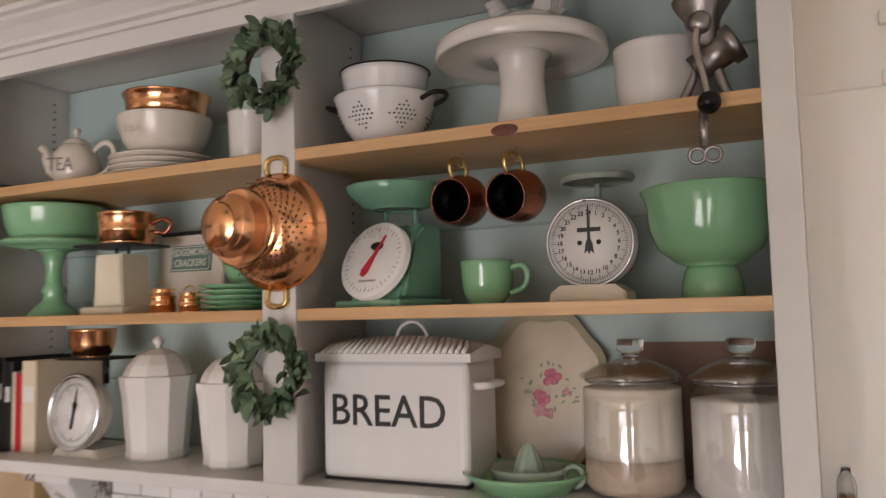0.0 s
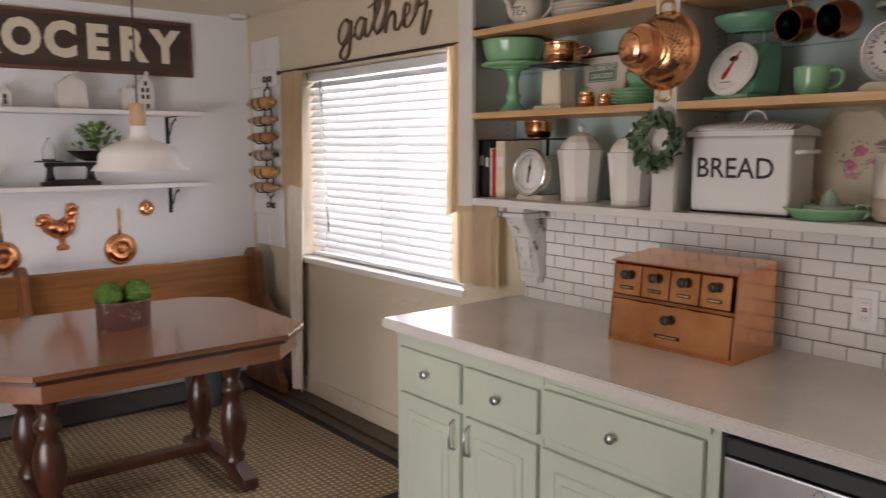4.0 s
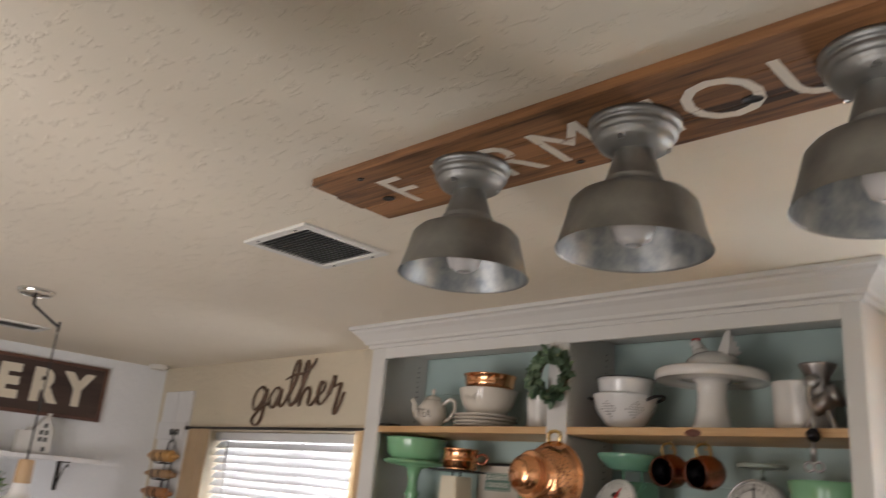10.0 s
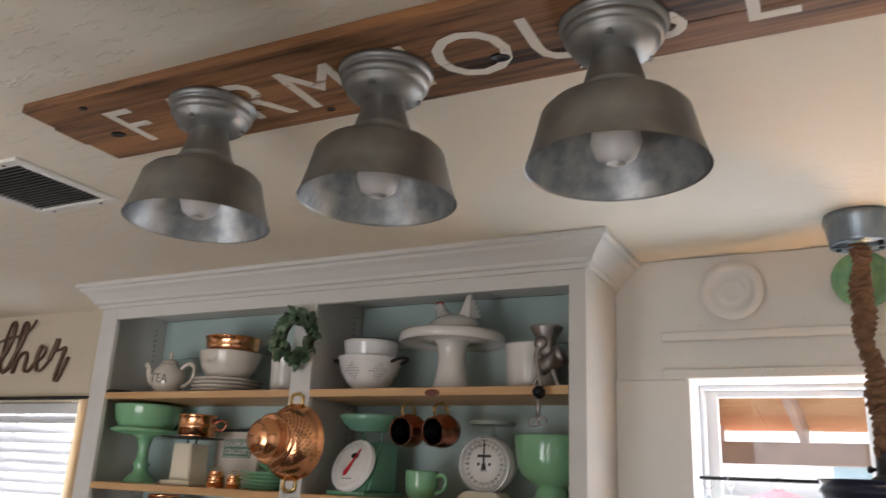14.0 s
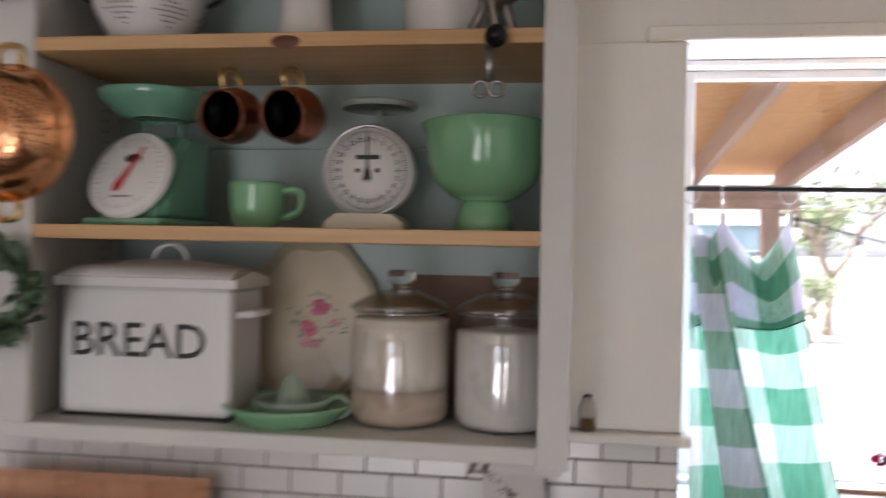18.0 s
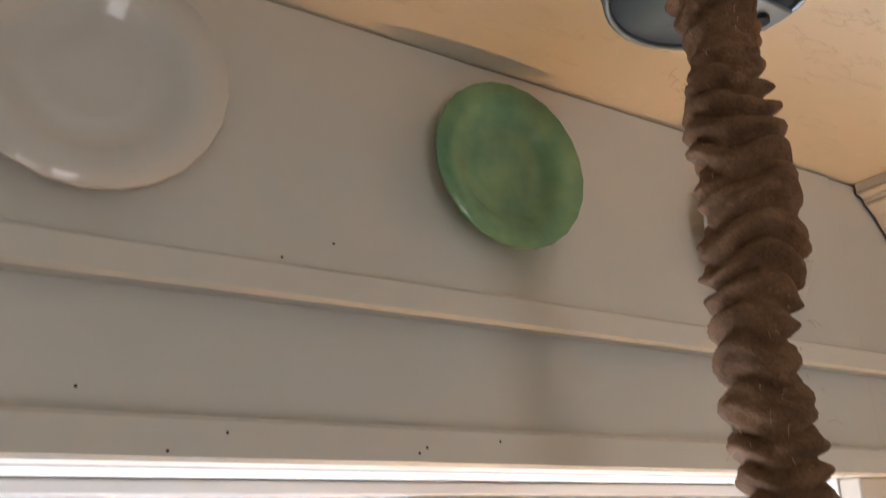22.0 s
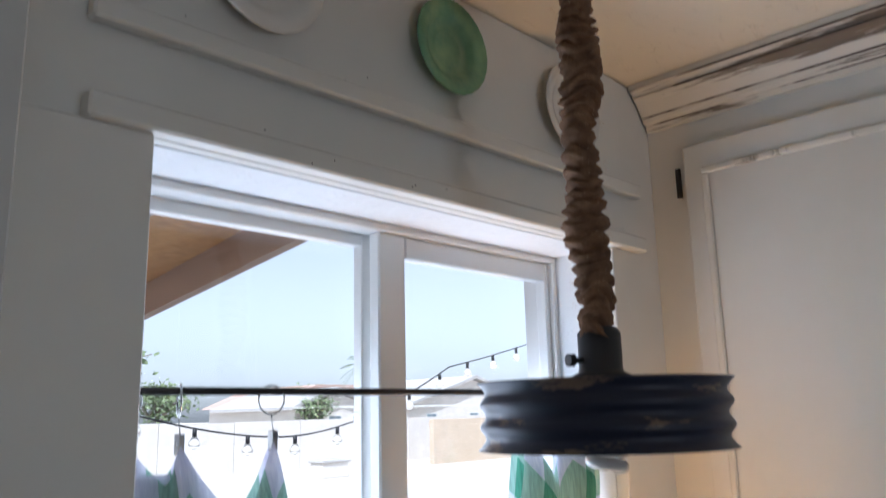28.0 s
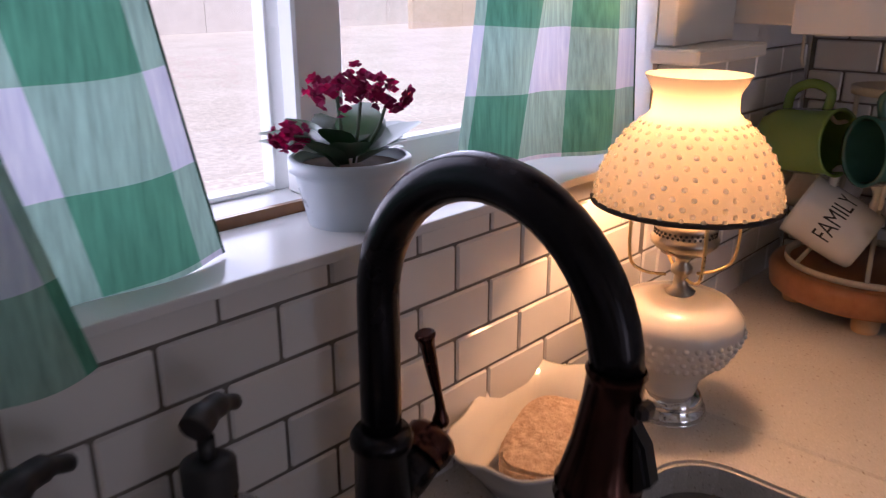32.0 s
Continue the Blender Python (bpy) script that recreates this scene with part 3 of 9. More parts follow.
part("body", B(1.11, XR - 0.002, -2.28, -0.75, 0.09, 0.871), M["sage"], base_d)
for k in range(3):
    part("door", B(1.09, 1.109, -2.26 + k * 0.5, -1.79 + k * 0.5, 0.12, 0.85, 0.004), M["sage"], base_d)

# ---- window over the sink ----
x0, x1, z0, z1 = W2
win2 = tagged(thing("window_2", "white vinyl two-pane slider window in a deep reveal", "window"), kind="structure")


def ring(x0, x1, y0, y1, z0, z1, w, bevel=0.002):
    bm = bmesh.new()
    for a in ((x0, x1, z0, z0 + w), (x0, x1, z1 - w, z1), (x0, x0 + w, z0 + w, z1 - w), (x1 - w, x1, z0 + w, z1 - w)):
        box(bm, a[0], a[1], y0, y1, a[2], a[3], bevel)
    return bm


part("window_frame", ring(x0 + 0.001, x1 - 0.001, 0.105, 0.18, z0 + 0.001, z1 - 0.001, 0.012), M["vinyl"], win2)
xm = 0.72
fixed, slider = bmesh.new(), bmesh.new()
for a in ((x0 + 0.0125, 0.311, z0 + 0.0125, z1 - 0.0125), (0.704, 0.728, z0 + 0.0125, z1 - 0.0125), (0.311, 0.704, z0 + 0.0125, z0 + 0.018), (0.311, 0.704, z1 - 0.032, z1 - 0.0125)):
    box(fixed, a[0], a[1], 0.15, 0.172, a[2], a[3], 0.002)
for a in ((0.710, 0.768, z0 + 0.0125, z1 - 0.0125), (1.144, x1 - 0.0125, z0 + 0.0125, z1 - 0.0125), (0.768, 1.144, z0 + 0.0125, z0 + 0.05), (0.768, 1.144, z1 - 0.05, z1 - 0.0125)):
    box(slider, a[0], a[1], 0.115, 0.14, a[2], a[3], 0.003)
part("fixed_sash", fixed, M["vinyl"], win2)
part("sliding_sash", slider, M["vinyl"], win2)
part("track", B(x0 + 0.04, x1 - 0.04, 0.098, 0.1045, z0 + 0.001, z0 + 0.014), M["oak"], win2, "brown wooden stop strip")
for nm, xa, xb, y in (("pane", 0.308, 0.707, 0.161), ("pane", 0.765, 1.147, 0.127)):
    p = part(nm, B(xa, xb, y, y + 0.004, z0 + 0.032, z1 - 0.032), M["pane"], win2)
    p.visible_shadow = False
lt = bmesh.new()
box(lt, xm + 0.005, xm + 0.025, 0.100, 0.115, 1.535, 1.625, 0.003)
box(lt, xm - 0.012, xm + 0.03, 0.090, 0.102, 1.61, 1.63, 0.003)
box(lt, xm + 0.04, xm + 0.052, 0.095, 0.115, 1.56, 1.61, 0.003)
part("latch", lt, M["vinyl"], win2)
trim = M["trim"]
UX = 1.362
sill = structure("window_sill", B(x0 + 0.001, x1 - 0.001, -0.018, 0.0975, z0 - 0.006, z0 + 0.004, 0.002, 2), mat("glossy_white_sill_paint", (0.74, 0.74, 0.73), (0.69, 0.69, 0.68), 4, 0.18), "glossy white painted window sill")
structure("trim", B(HX1 + 0.001, 0.2645, -0.034, -0.001, 1.324, 2.0575, 0.002), trim, "white board panel beside the sink window")
structure("trim", B(1.171, 1.235, -0.026, -0.001, 1.324, 2.0575, 0.002), trim, "white window casing board")
structure("trim", B(1.236, UX - 0.0005, -0.016, -0.001, 1.324, CEIL - 0.002, 0.002), trim, "white board panel between window and cabinet")
structure("trim", B(HX1 + 0.001, 1.235, -0.018, -0.001, 2.058, CEIL - 0.002, 0.001), trim, "white board over the sink window")
structure("trim", B(HX1 + 0.14, 1.272, -0.045, -0.019, 2.058, 2.086, 0.003), trim, "white lower head moulding over the sink window")
structure("trim", B(HX1 + 0.14, 1.274, -0.040, -0.019, 2.169, 2.195, 0.003), trim, "white upper head moulding over the sink window")
structure("trim", B(HX1 + 0.001, 0.279, -0.066, -0.001, 1.304, 1.323, 0.003), trim, "white ledge moulding under the side panel")
structure("trim", B(1.157, UX - 0.001, -0.066, -0.001, 1.304, 1.323, 0.003), trim, "white ledge moulding under the casing")

# ---- upper cabinet on the end wall ----
upper = thing("wall_cabinet", "white distressed wall cabinet with panelled doors", "cabinet")
part("body", B(UX, XR - 0.001, -2.2, -0.0008, 1.345, CEIL - 0.002, 0.002), M["trim"], upper)
M["trim_worn"] = worn_mat("white_paint_rubbed_to_grey_wood", (0.73, 0.70, 0.63), (0.16, 0.13, 0.10), 0.45, 11, 0.5, (1.6, 0.07, 1.6), 0.35)
M["bead_worn"] = worn_mat("white_beading_rubbed_thin", (0.72, 0.69, 0.62), (0.22, 0.19, 0.15), 0.40, 9, 0.5, (1.6, 0.3, 0.08), 0.3)
for ya in (-0.63, -1.18, -1.73):
    dr = bmesh.new()
    box(dr, UX - 0.02, UX, ya, ya + 0.53, 1.335, 2.275, 0.003, 2)
    dr = part("door", dr, M["trim"], upper, "white panelled cabinet door")
    part("panel_moulding", moved(ring(-0.455, 0.0, 0, 0.008, 0, 0.824, 0.014, 0.003), Matrix.Translation((UX - 0.0195, ya + 0.0375, 1.40)) @ Matrix.Rotation(radians(-90), 4, "Z") @ Matrix.Diagonal((1, -1, 1, 1))), M["bead_worn"], dr, "worn beading round the door panel")
for z in (1.42, 2.205):
    part("hinge", tube([(UX - 0.012, -0.083, z - 0.03), (UX - 0.012, -0.083, z + 0.03)], 0.006, 8), M["iron"], upper, "dark butt hinge")
CROWN_ROW = [(UX - 0.001, -0.02, CR), (UX - 0.001, -2.2, CR)]
crown_run(CROWN_ROW, [(-0.9, 0, 0), (-0.9, 0, 0)], upper, M["trim_worn"])
M["rubbed"] = worn_mat("rubbed_moulding_edge", (0.66, 0.62, 0.55), (0.10, 0.08, 0.065), 0.53, 12, 0.6, (0.5, 0.10, 0.5), 0.3)
for out_, up_ in ((0.0135, 0.012), (0.030, 0.026), (0.0665, 0.062), (0.082, 0.0745)):
    part("rubbed_edge", tube([(UX - 0.001 - 0.9 * out_, -0.022 - 0.06 * k, CR + up_) for k in range(37)], 0.0021, 6), M["rubbed"], upper, "arris rubbed through to grey wood")

# ---- dining window with blinds ----
x0, x1, z0, z1 = W1
win1 = tagged(thing("window_1", "white slider window behind closed horizontal blinds", "window"), kind="structure")
part("window_frame", ring(x0 + 0.001, x1 - 0.001, 0.14, 0.22, z0 + 0.0055, z1 - 0.001, 0.045), M["vinyl"], win1)
part("mullion", B(-3.0, -2.96, 0.145, 0.215, z0 + 0.046, z1 - 0.046), M["vinyl"], win1)
for xa, xb in ((x0 + 0.05, -3.005), (-2.955, x1 - 0.05)):
    part("pane", B(xa, xb, 0.18, 0.184, z0 + 0.05, z1 - 0.05), M["pane"], win1).visible_shadow = False
structure("window_sill", B(x0 - 0.03, x1 + 0.03, -0.03, 0.139, z0 - 0.03, z0 + 0.005, 0.003), M["trim"], "white sill under the blind window")
M["slat"] = mat("white_faux_wood_slat", (0.70, 0.71, 0.72), (0.66, 0.67, 0.68), 3, 0.45)
blind = thing("window_blind", "white wide-slat blind, lowered and tilted half open", "blind")
part("head_rail", B(x0 + 0.01, x1 - 0.01, 0.055, 0.11, z1 - 0.05, z1 - 0.004, 0.003), M["slat"], blind)
sl = mesh_of("slat", moved(B(-0.765, 0.765, -0.025, 0.025, -0.0014, 0.0014), Matrix.Rotation(radians(46), 4, "X")), M["slat"])
zz = z1 - 0.075
while zz > z0 + 0.06:
    o = new("slat", sl)
    o.parent, o.location = blind, ((x0 + x1) / 2, 0.083, zz)
    zz -= 0.0445
part("bottom_rail", B(x0 + 0.012, x1 - 0.012, 0.06, 0.106, z0 + 0.012, z0 + 0.032, 0.003), M["slat"], blind)
for xc in (-3.6, -3.0, -2.4):
    part("ladder_cord", tube([(xc, 0.056, z1 - 0.05), (xc, 0.056, z0 + 0.03)], 0.0015, 6), M["slat"], blind)
part("tilt_wand", tube([(-3.62, 0.045, z1 - 0.06), (-3.55, 0.04, 1.05)], 0.004, 6), M["glass"], blind)

# ---- dining table ----
table = thing("dining_table", "red-brown wooden dining table with clipped corners and turned legs", "table")
tx0, tx1, ty0, ty1, c = -3.58, -2.43, -2.01, -0.66, 0.17


def clipped(g, cc):
    a0, a1, b0, b1 = tx0 + g, tx1 - g, ty0 + g, ty1 - g
    return [(a0 + cc, b0), (a1 - cc, b0), (a1, b0 + cc), (a1, b1 - cc), (a1 - cc, b1), (a0 + cc, b1), (a0, b1 - cc), (a0, b0 + cc)]


part("tabletop", prism(clipped(0, c), 0.022, "z", 0.728, bevel=0.006), M["table"], table)
part("edge_moulding", prism(clipped(0.012, c), 0.018, "z", 0.709, bevel=0.004), M["table_dark"], table, "dark stepped table edge")
part("apron", prism(clipped(0.03, c), 0.07, "z", 0.638), M["table"], table)
LEG = [(0.0, 0.09), (0.035, 0.09), (0.04, 0.12), (0.028, 0.15), (0.038, 0.18), (0.048, 0.24), (0.05, 0.30), (0.042, 0.36), (0.026, 0.41), (0.04, 0.43), (0.04, 0.46), (0.024, 0.48), (0.034, 0.53), (0.044, 0.57), (0.044, 0.6), (0.03, 0.62), (0.05, 0.639), (0.0, 0.639)]
for ye in (-0.94, -1.73):
    for xa in (-3.21, -2.80):
        part("leg", lathe([(r * 1.28, z) for r, z in LEG], 24, m=Matrix.Translation((xa, ye, 0))), M["table_dark"], table, "dark turned leg")
    foot = [(-3.34, 0.012), (-3.30, 0.0), (-3.22, 0.01), (-3.10, 0.045), (-2.81, 0.045), (-2.69, 0.01), (-2.61, 0.0), (-2.57, 0.012), (-2.59, 0.05), (-2.70, 0.095), (-3.21, 0.095), (-3.32, 0.05)]
    part("foot", prism([(x - 0.05, z) for x, z in foot], 0.08, "y", ye - 0.04, bevel=0.008), M["table_dark"], table, "dark curved trestle foot")
part("stretcher", B(-3.04, -2.97, -1.69, -0.98, 0.10, 0.14, 0.008, 2), M["table_dark"], table)

# ---- pew bench ----
bench = thing("pew_bench", "golden oak church pew with a scrolled end", "bench")
part("backrest", moved(B(-0.014, 0.014, -3.1, -0.16, 0.43, 0.85, 0.006, 2), Matrix.Translation((-4.27, 0, 0))), M["oak"], bench)
part("seat", B(-4.25, -3.86, -3.1, -0.16, 0.40, 0.435, 0.008, 2), M["oak"], bench)
END = [(-4.36, 0.0), (-3.84, 0.0), (-3.83, 0.06), (-3.90, 0.12), (-3.93, 0.3), (-3.84, 0.42), (-3.82, 0.47), (-3.86, 0.51), (-3.98, 0.53), (-4.08, 0.60), (-4.13, 0.72), (-4.14, 0.83), (-4.17, 0.88), (-4.23, 0.905), (-4.30, 0.895), (-4.345, 0.85), (-4.35, 0.7), (-4.36, 0.4)]
M["oak_end"] = wood_mat("red_oak_pew_end", (0.22, 0.09, 0.035), (0.10, 0.035, 0.015), 2, 8, 0.3, 0.4)
for ya in (-0.16, -1.55, -3.15):
    part("pew_end", prism(END, 0.05, "y", ya, bevel=0.008), M["oak_end"], bench, "dark scrolled pew end")

# ---- rug ----
rug = thing("area_rug", "woven jute rug with a black bound edge", "rug")
part("weave", B(-4.05, -2.20, -2.9, -0.27, -0.011, -0.001, 0.003), M["rug"], rug)
for a in ((-4.10, -4.05, -2.95, -0.22), (-2.20, -2.15, -2.95, -0.22), (-4.05, -2.20, -2.95, -2.90), (-4.05, -2.20, -0.27, -0.22)):
    part("binding", B(*a, -0.011, 0.001, 0.002), M["rug_edge"], rug, "black rug binding")

# ---- things in the hutch ----
S0, S1, S2 = 1.352, 1.691, 2.011


def at(x, y, z, rz=0.0, rx=0.0, ry=0.0):
    return pose(x, y, z, rx, ry, rz)


def shell(outer, t=0.004, seg=40, wobble=None):
    """A vessel: an outer profile from the foot to the rim, turned in at the rim to a wall t thick."""
    inner = [(max(r - t, 0.0), z + (t if k == 0 else 0)) for k, (r, z) in enumerate(outer)][::-1]
    inner = [p for p in inner if p[1] > outer[0][1] + t * 0.5]
    return lathe([(0, outer[0][1])] + outer + inner + [(0, outer[0][1] + t)], seg, wobble=wobble)


def handle_loop(pts, r, seg=10):
    return tube(smooth_line(pts, 5), r, seg)


def smooth_line(pts, n=6, closed=False):
    pts = [Vector(p) for p in pts]
    out = []
    k = len(pts)
    for i in range(k if closed else k - 1):
        p0 = pts[i - 1] if (i or closed) else pts[i]
        p1, p2 = pts[i], pts[(i + 1) % k]
        p3 = pts[(i + 2) % k] if (i + 2 < k or closed) else p2
        for s in range(n):
            t = s / n
            out.append(0.5 * ((2 * p1) + (p2 - p0) * t + (2 * p0 - 5 * p1 + 4 * p2 - p3) * t * t + (3 * p1 - p0 - 3 * p2 + p3) * t ** 3))
    if not closed:
        out.append(pts[-1])
    return out


# teapot
tp = thing("teapot", "cream ceramic teapot with raised lettering", "teapot", at(-1.652, -0.17, S2, 20) @ Matrix.Diagonal((0.86, 0.86, 1.08, 1)))
part("body", lathe([(0, 0), (0.04, 0), (0.046, 0.006), (0.064, 0.03), (0.072, 0.055), (0.066, 0.085), (0.048, 0.105), (0.04, 0.112), (0.0, 0.112)], 36), M["cream_ceramic"], tp)
lid = part("lid", lathe([(0.04, 0.112), (0.036, 0.12), (0.018, 0.128), (0.006, 0.131), (0.010, 0.14), (0.011, 0.147), (0.006, 0.155), (0, 0.156)], 28), M["cream_ceramic"], tp)
part("spout", tube(smooth_line([(-0.055, 0, 0.045), (-0.085, 0, 0.065), (-0.096, 0, 0.095), (-0.112, 0, 0.112)], 5), [0.02] * 5 + [0.015] * 5 + [0.010] * 6, 12), M["cream_ceramic"], tp)
part("handle", handle_loop([(0.055, 0, 0.095), (0.085, 0, 0.115), (0.115, 0, 0.105), (0.115, 0, 0.07), (0.085, 0, 0.04), (0.06, 0, 0.035)], 0.008), M["cream_ceramic"], tp)
part("lettering", moved(words("TEA", 0.045, 0.001), Matrix.Translation((-0.01, -0.071, 0.055))), mat("grey_glaze_letter", (0.20, 0.18, 0.16)), tp)

# bowls and plates
pl = thing("plate_stack", "stack of four cream dinner plates", "plates", at(-1.368, -0.155, S2))
for k in range(4):
    part("plate", lathe([(0, 0.0), (0.07, 0.0), (0.08, 0.004), (0.125, 0.012), (0.1265, 0.0145), (0.12, 0.0145), (0.075, 0.007), (0, 0.006)], 44, m=Matrix.Translation((0, 0, 0.0135 * k))), M["cream_ceramic"], pl)
bw = thing("mixing_bowl", "cream stoneware bowl with raised lettering", "bowl", at(-1.362, -0.155, S2 + 0.056))
part("bowl", shell([(0.055, 0), (0.075, 0.008), (0.098, 0.04), (0.110, 0.08), (0.112, 0.092), (0.114, 0.098), (0.110, 0.10)], 0.006), M["cream_ceramic"], bw)
part("lettering", moved(words("MIX", 0.035, 0.001), Matrix.Translation((0.0, -0.106, 0.06)) @ Matrix.Rotation(radians(-12), 4, "X")), M["cream_ceramic"], bw)
cb = thing("copper_bowl", "polished copper bowl with rolled rim", "bowl", at(-1.356, -0.155, S2 + 0.143) @ Matrix.Diagonal((0.97, 0.97, 0.85, 1)))
part("bowl", shell([(0.085, 0), (0.094, 0.006), (0.097, 0.03), (0.1, 0.035), (0.099, 0.04), (0.102, 0.07), (0.107, 0.074), (0.107, 0.079), (0.102, 0.08)], 0.003), M["copper"], cb)
wj = thing("white_crock", "small white ceramic crock behind the post", "crock", at(-1.10, -0.15, S2))
part("body", shell([(0.045, 0), (0.05, 0.004), (0.052, 0.06), (0.055, 0.13), (0.057, 0.135)], 0.005), M["ceramic"], wj)
sh = thing("black_trivet", "small black iron trivet lying on the shelf", "trivet", at(-1.80, -0.26, S2))
part("plate", lathe([(0, 0), (0.05, 0), (0.052, 0.006), (0.045, 0.012), (0, 0.01)], 20), M["iron"], sh)

# enamel colander on a bowl
co = thing("enamel_colander", "white enamel colander with punched holes and iron handles", "colander", at(-0.735, -0.17, S2))
part("bowl", shell([(0.045, 0), (0.05, 0.010), (0.07, 0.028), (0.094, 0.065), (0.105, 0.105), (0.109, 0.112), (0.107, 0.115)], 0.004), M["enamel"], co)
hole = mesh_of("hole", lathe([(0, 0), (0.0021, 0.0), (0.0021, 0.0007), (0, 0.0007)], 8), M["black"])
prof = lambda u: (0.0725 + 0.024 * (u - 0.0) / 0.45 if u < 0.45 else 0.0965 + 0.0115 * (u - 0.45) / 0.55, 0.032 + 0.075 * u)
for cl in (-55, 0, 55, 110, 180, 250):
    for r_ in range(-3, 4):
        for c_ in range(-3, 4):
            if abs(r_) + abs(c_) * 0.9 < 3.7:
                a = radians(-95 + cl + c_ * 5.6 + (2.8 if r_ % 2 else 0))
                u = 0.42 + r_ * 0.105
                rr, zz = prof(u)
                o = new("hole", hole)
                o.parent = co
                o.matrix_local = Matrix.Translation((rr * math.cos(a), rr * math.sin(a), zz)) @ Vector((math.cos(a), math.sin(a), -0.45)).to_track_quat("Z", "Y").to_matrix().to_4x4()
for s in (-1, 1):
    part("handle", handle_loop([(s * 0.098, -0.03, 0.098), (s * 0.125, -0.028, 0.108), (s * 0.138, 0, 0.112), (s * 0.125, 0.028, 0.108), (s * 0.098, 0.03, 0.098)], 0.005), M["iron"], co, "dark iron loop handle")
ib = thing("enamel_basin", "white enamel basin with black rim standing in a colander", "bowl", at(-0.735, -0.17, S2 + 0.052))
part("basin", shell([(0.06, 0), (0.078, 0.02), (0.084, 0.06), (0.091, 0.105), (0.0945, 0.116)], 0.003), M["enamel"], ib)
part("rim", tube(arc((0, 0, 0.117), 0.0945, 0, 351, 39, (1, 0, 0), (0, 1, 0)), 0.002, 6, closed=True), M["iron"], ib, "thin black rim")

# cake stand with hen dish
cs = thing("cake_stand", "white ceramic pedestal cake stand", "cake stand", at(-0.432, -0.17, S2))
part("stem", lathe([(0, 0), (0.066, 0), (0.068, 0.006), (0.056, 0.02), (0.047, 0.06), (0.043, 0.11), (0.046, 0.145), (0.06, 0.158), (0, 0.158)], 40), M["ceramic"], cs)
part("plate", lathe([(0, 0.158), (0.06, 0.158), (0.115, 0.162), (0.148, 0.158), (0.164, 0.15), (0.168, 0.152), (0.168, 0.176), (0.16, 0.184), (0.14, 0.18), (0, 0.18)], 56), M["ceramic"], cs)
hd = thing("hen_dish", "white milk-glass covered dish shaped as a nesting hen", "dish", at(-0.432, -0.165, S2 + 0.181, -8))
dish = lathe([(0, 0), (0.05, 0), (0.066, 0.012), (0.072, 0.034), (0.07, 0.042), (0.05, 0.058), (0.02, 0.066), (0, 0.067)], 28, wobble=lambda a, z: 1 + 0.03 * math.cos(14 * a))
bmesh.ops.transform(dish, matrix=Matrix.Diagonal((1.15, 0.85, 1, 1)), verts=dish.verts)
tube(smooth_line([(-0.03, 0, 0.05), (-0.048, 0, 0.072), (-0.052, 0, 0.09), (-0.062, 0, 0.097), (-0.074, 0, 0.092)], 4), [0.026] * 4 + [0.02] * 4 + [0.016] * 4 + [0.012] * 4 + [0.004], 12, dish)
for k in range(5):
    prism([(0.03, 0.05), (0.06 + 0.004 * k, 0.118 - 0.012 * k), (0.078 + 0.003 * k, 0.122 - 0.016 * k), (0.074, 0.05)], 0.008, "y", -0.022 + 0.009 * k, dish)
part("hen", dish, M["ceramic"], hd)
comb = bmesh.new()
for k in range(3):
    lathe([(0, 0), (0.006, 0.004), (0.007, 0.010), (0, 0.016)], 8, comb, Matrix.Translation((-0.066 + k * 0.008, 0, 0.100)))
part("comb", comb, M["red"], hd, "red painted comb")
rk = thing("ramekin", "white fluted porcelain ramekin", "ramekin", at(-0.178, -0.13, S2) @ Matrix.Scale(1.28, 4))
part("dish", shell([(0.053, 0), (0.056, 0.004), (0.06, 0.02), (0.063, 0.095), (0.065, 0.108), (0.066, 0.112)], 0.005, 72, wobble=lambda a, z: 1 + (0.018 * math.cos(36 * a) if 0.004 < z < 0.1 else 0)), M["ceramic"], rk)

# meat grinder
gr = thing("meat_grinder", "old cast metal meat grinder clamped to the shelf edge", "grinder", at(-0.085, -0.26, S2))
M["cast"] = mat("tinned_cast_iron", (0.42, 0.40, 0.38), (0.24, 0.22, 0.21), 20, 0.36, 1.0, bump=0.3, bscale=50)
part("hopper", shell([(0.018, 0.085), (0.022, 0.10), (0.03, 0.14), (0.046, 0.165), (0.048, 0.172), (0.046, 0.173)], 0.003, 28), M["cast"], gr)
part("barrel", lathe([(0, -0.03), (0.024, -0.03), (0.026, 0.03), (0.032, 0.032), (0.033, 0.05), (0, 0.052)], 24, m=Matrix.Translation((0.008, 0.0, 0.07)) @ Matrix.Rotation(radians(60), 4, "Y")), M["cast"], gr)
legs = tube(smooth_line([(-0.008, 0, 0.075), (-0.018, 0, 0.045), (-0.034, 0, 0.012), (-0.042, 0, 0.004)], 4), 0.008, 8)
tube(smooth_line([(0.014, 0, 0.07), (0.022, 0, 0.045), (0.034, 0, 0.012), (0.044, 0, 0.004)], 4), 0.008, 8, legs)
box(legs, -0.05, -0.028, -0.012, 0.012, 0.0, 0.007, 0.002)
box(legs, 0.03, 0.052, -0.012, 0.012, 0.0, 0.007, 0.002)
part("stand", legs, M["cast"], gr)
part("crank", tube(smooth_line([(0.0, -0.045, 0.12), (-0.006, -0.06, 0.08), (0.004, -0.066, 0.03), (0.012, -0.066, -0.02)], 5), [0.008] * 8 + [0.007] * 8, 8, flat=0.6), M["cast"], gr, "curved crank arm")
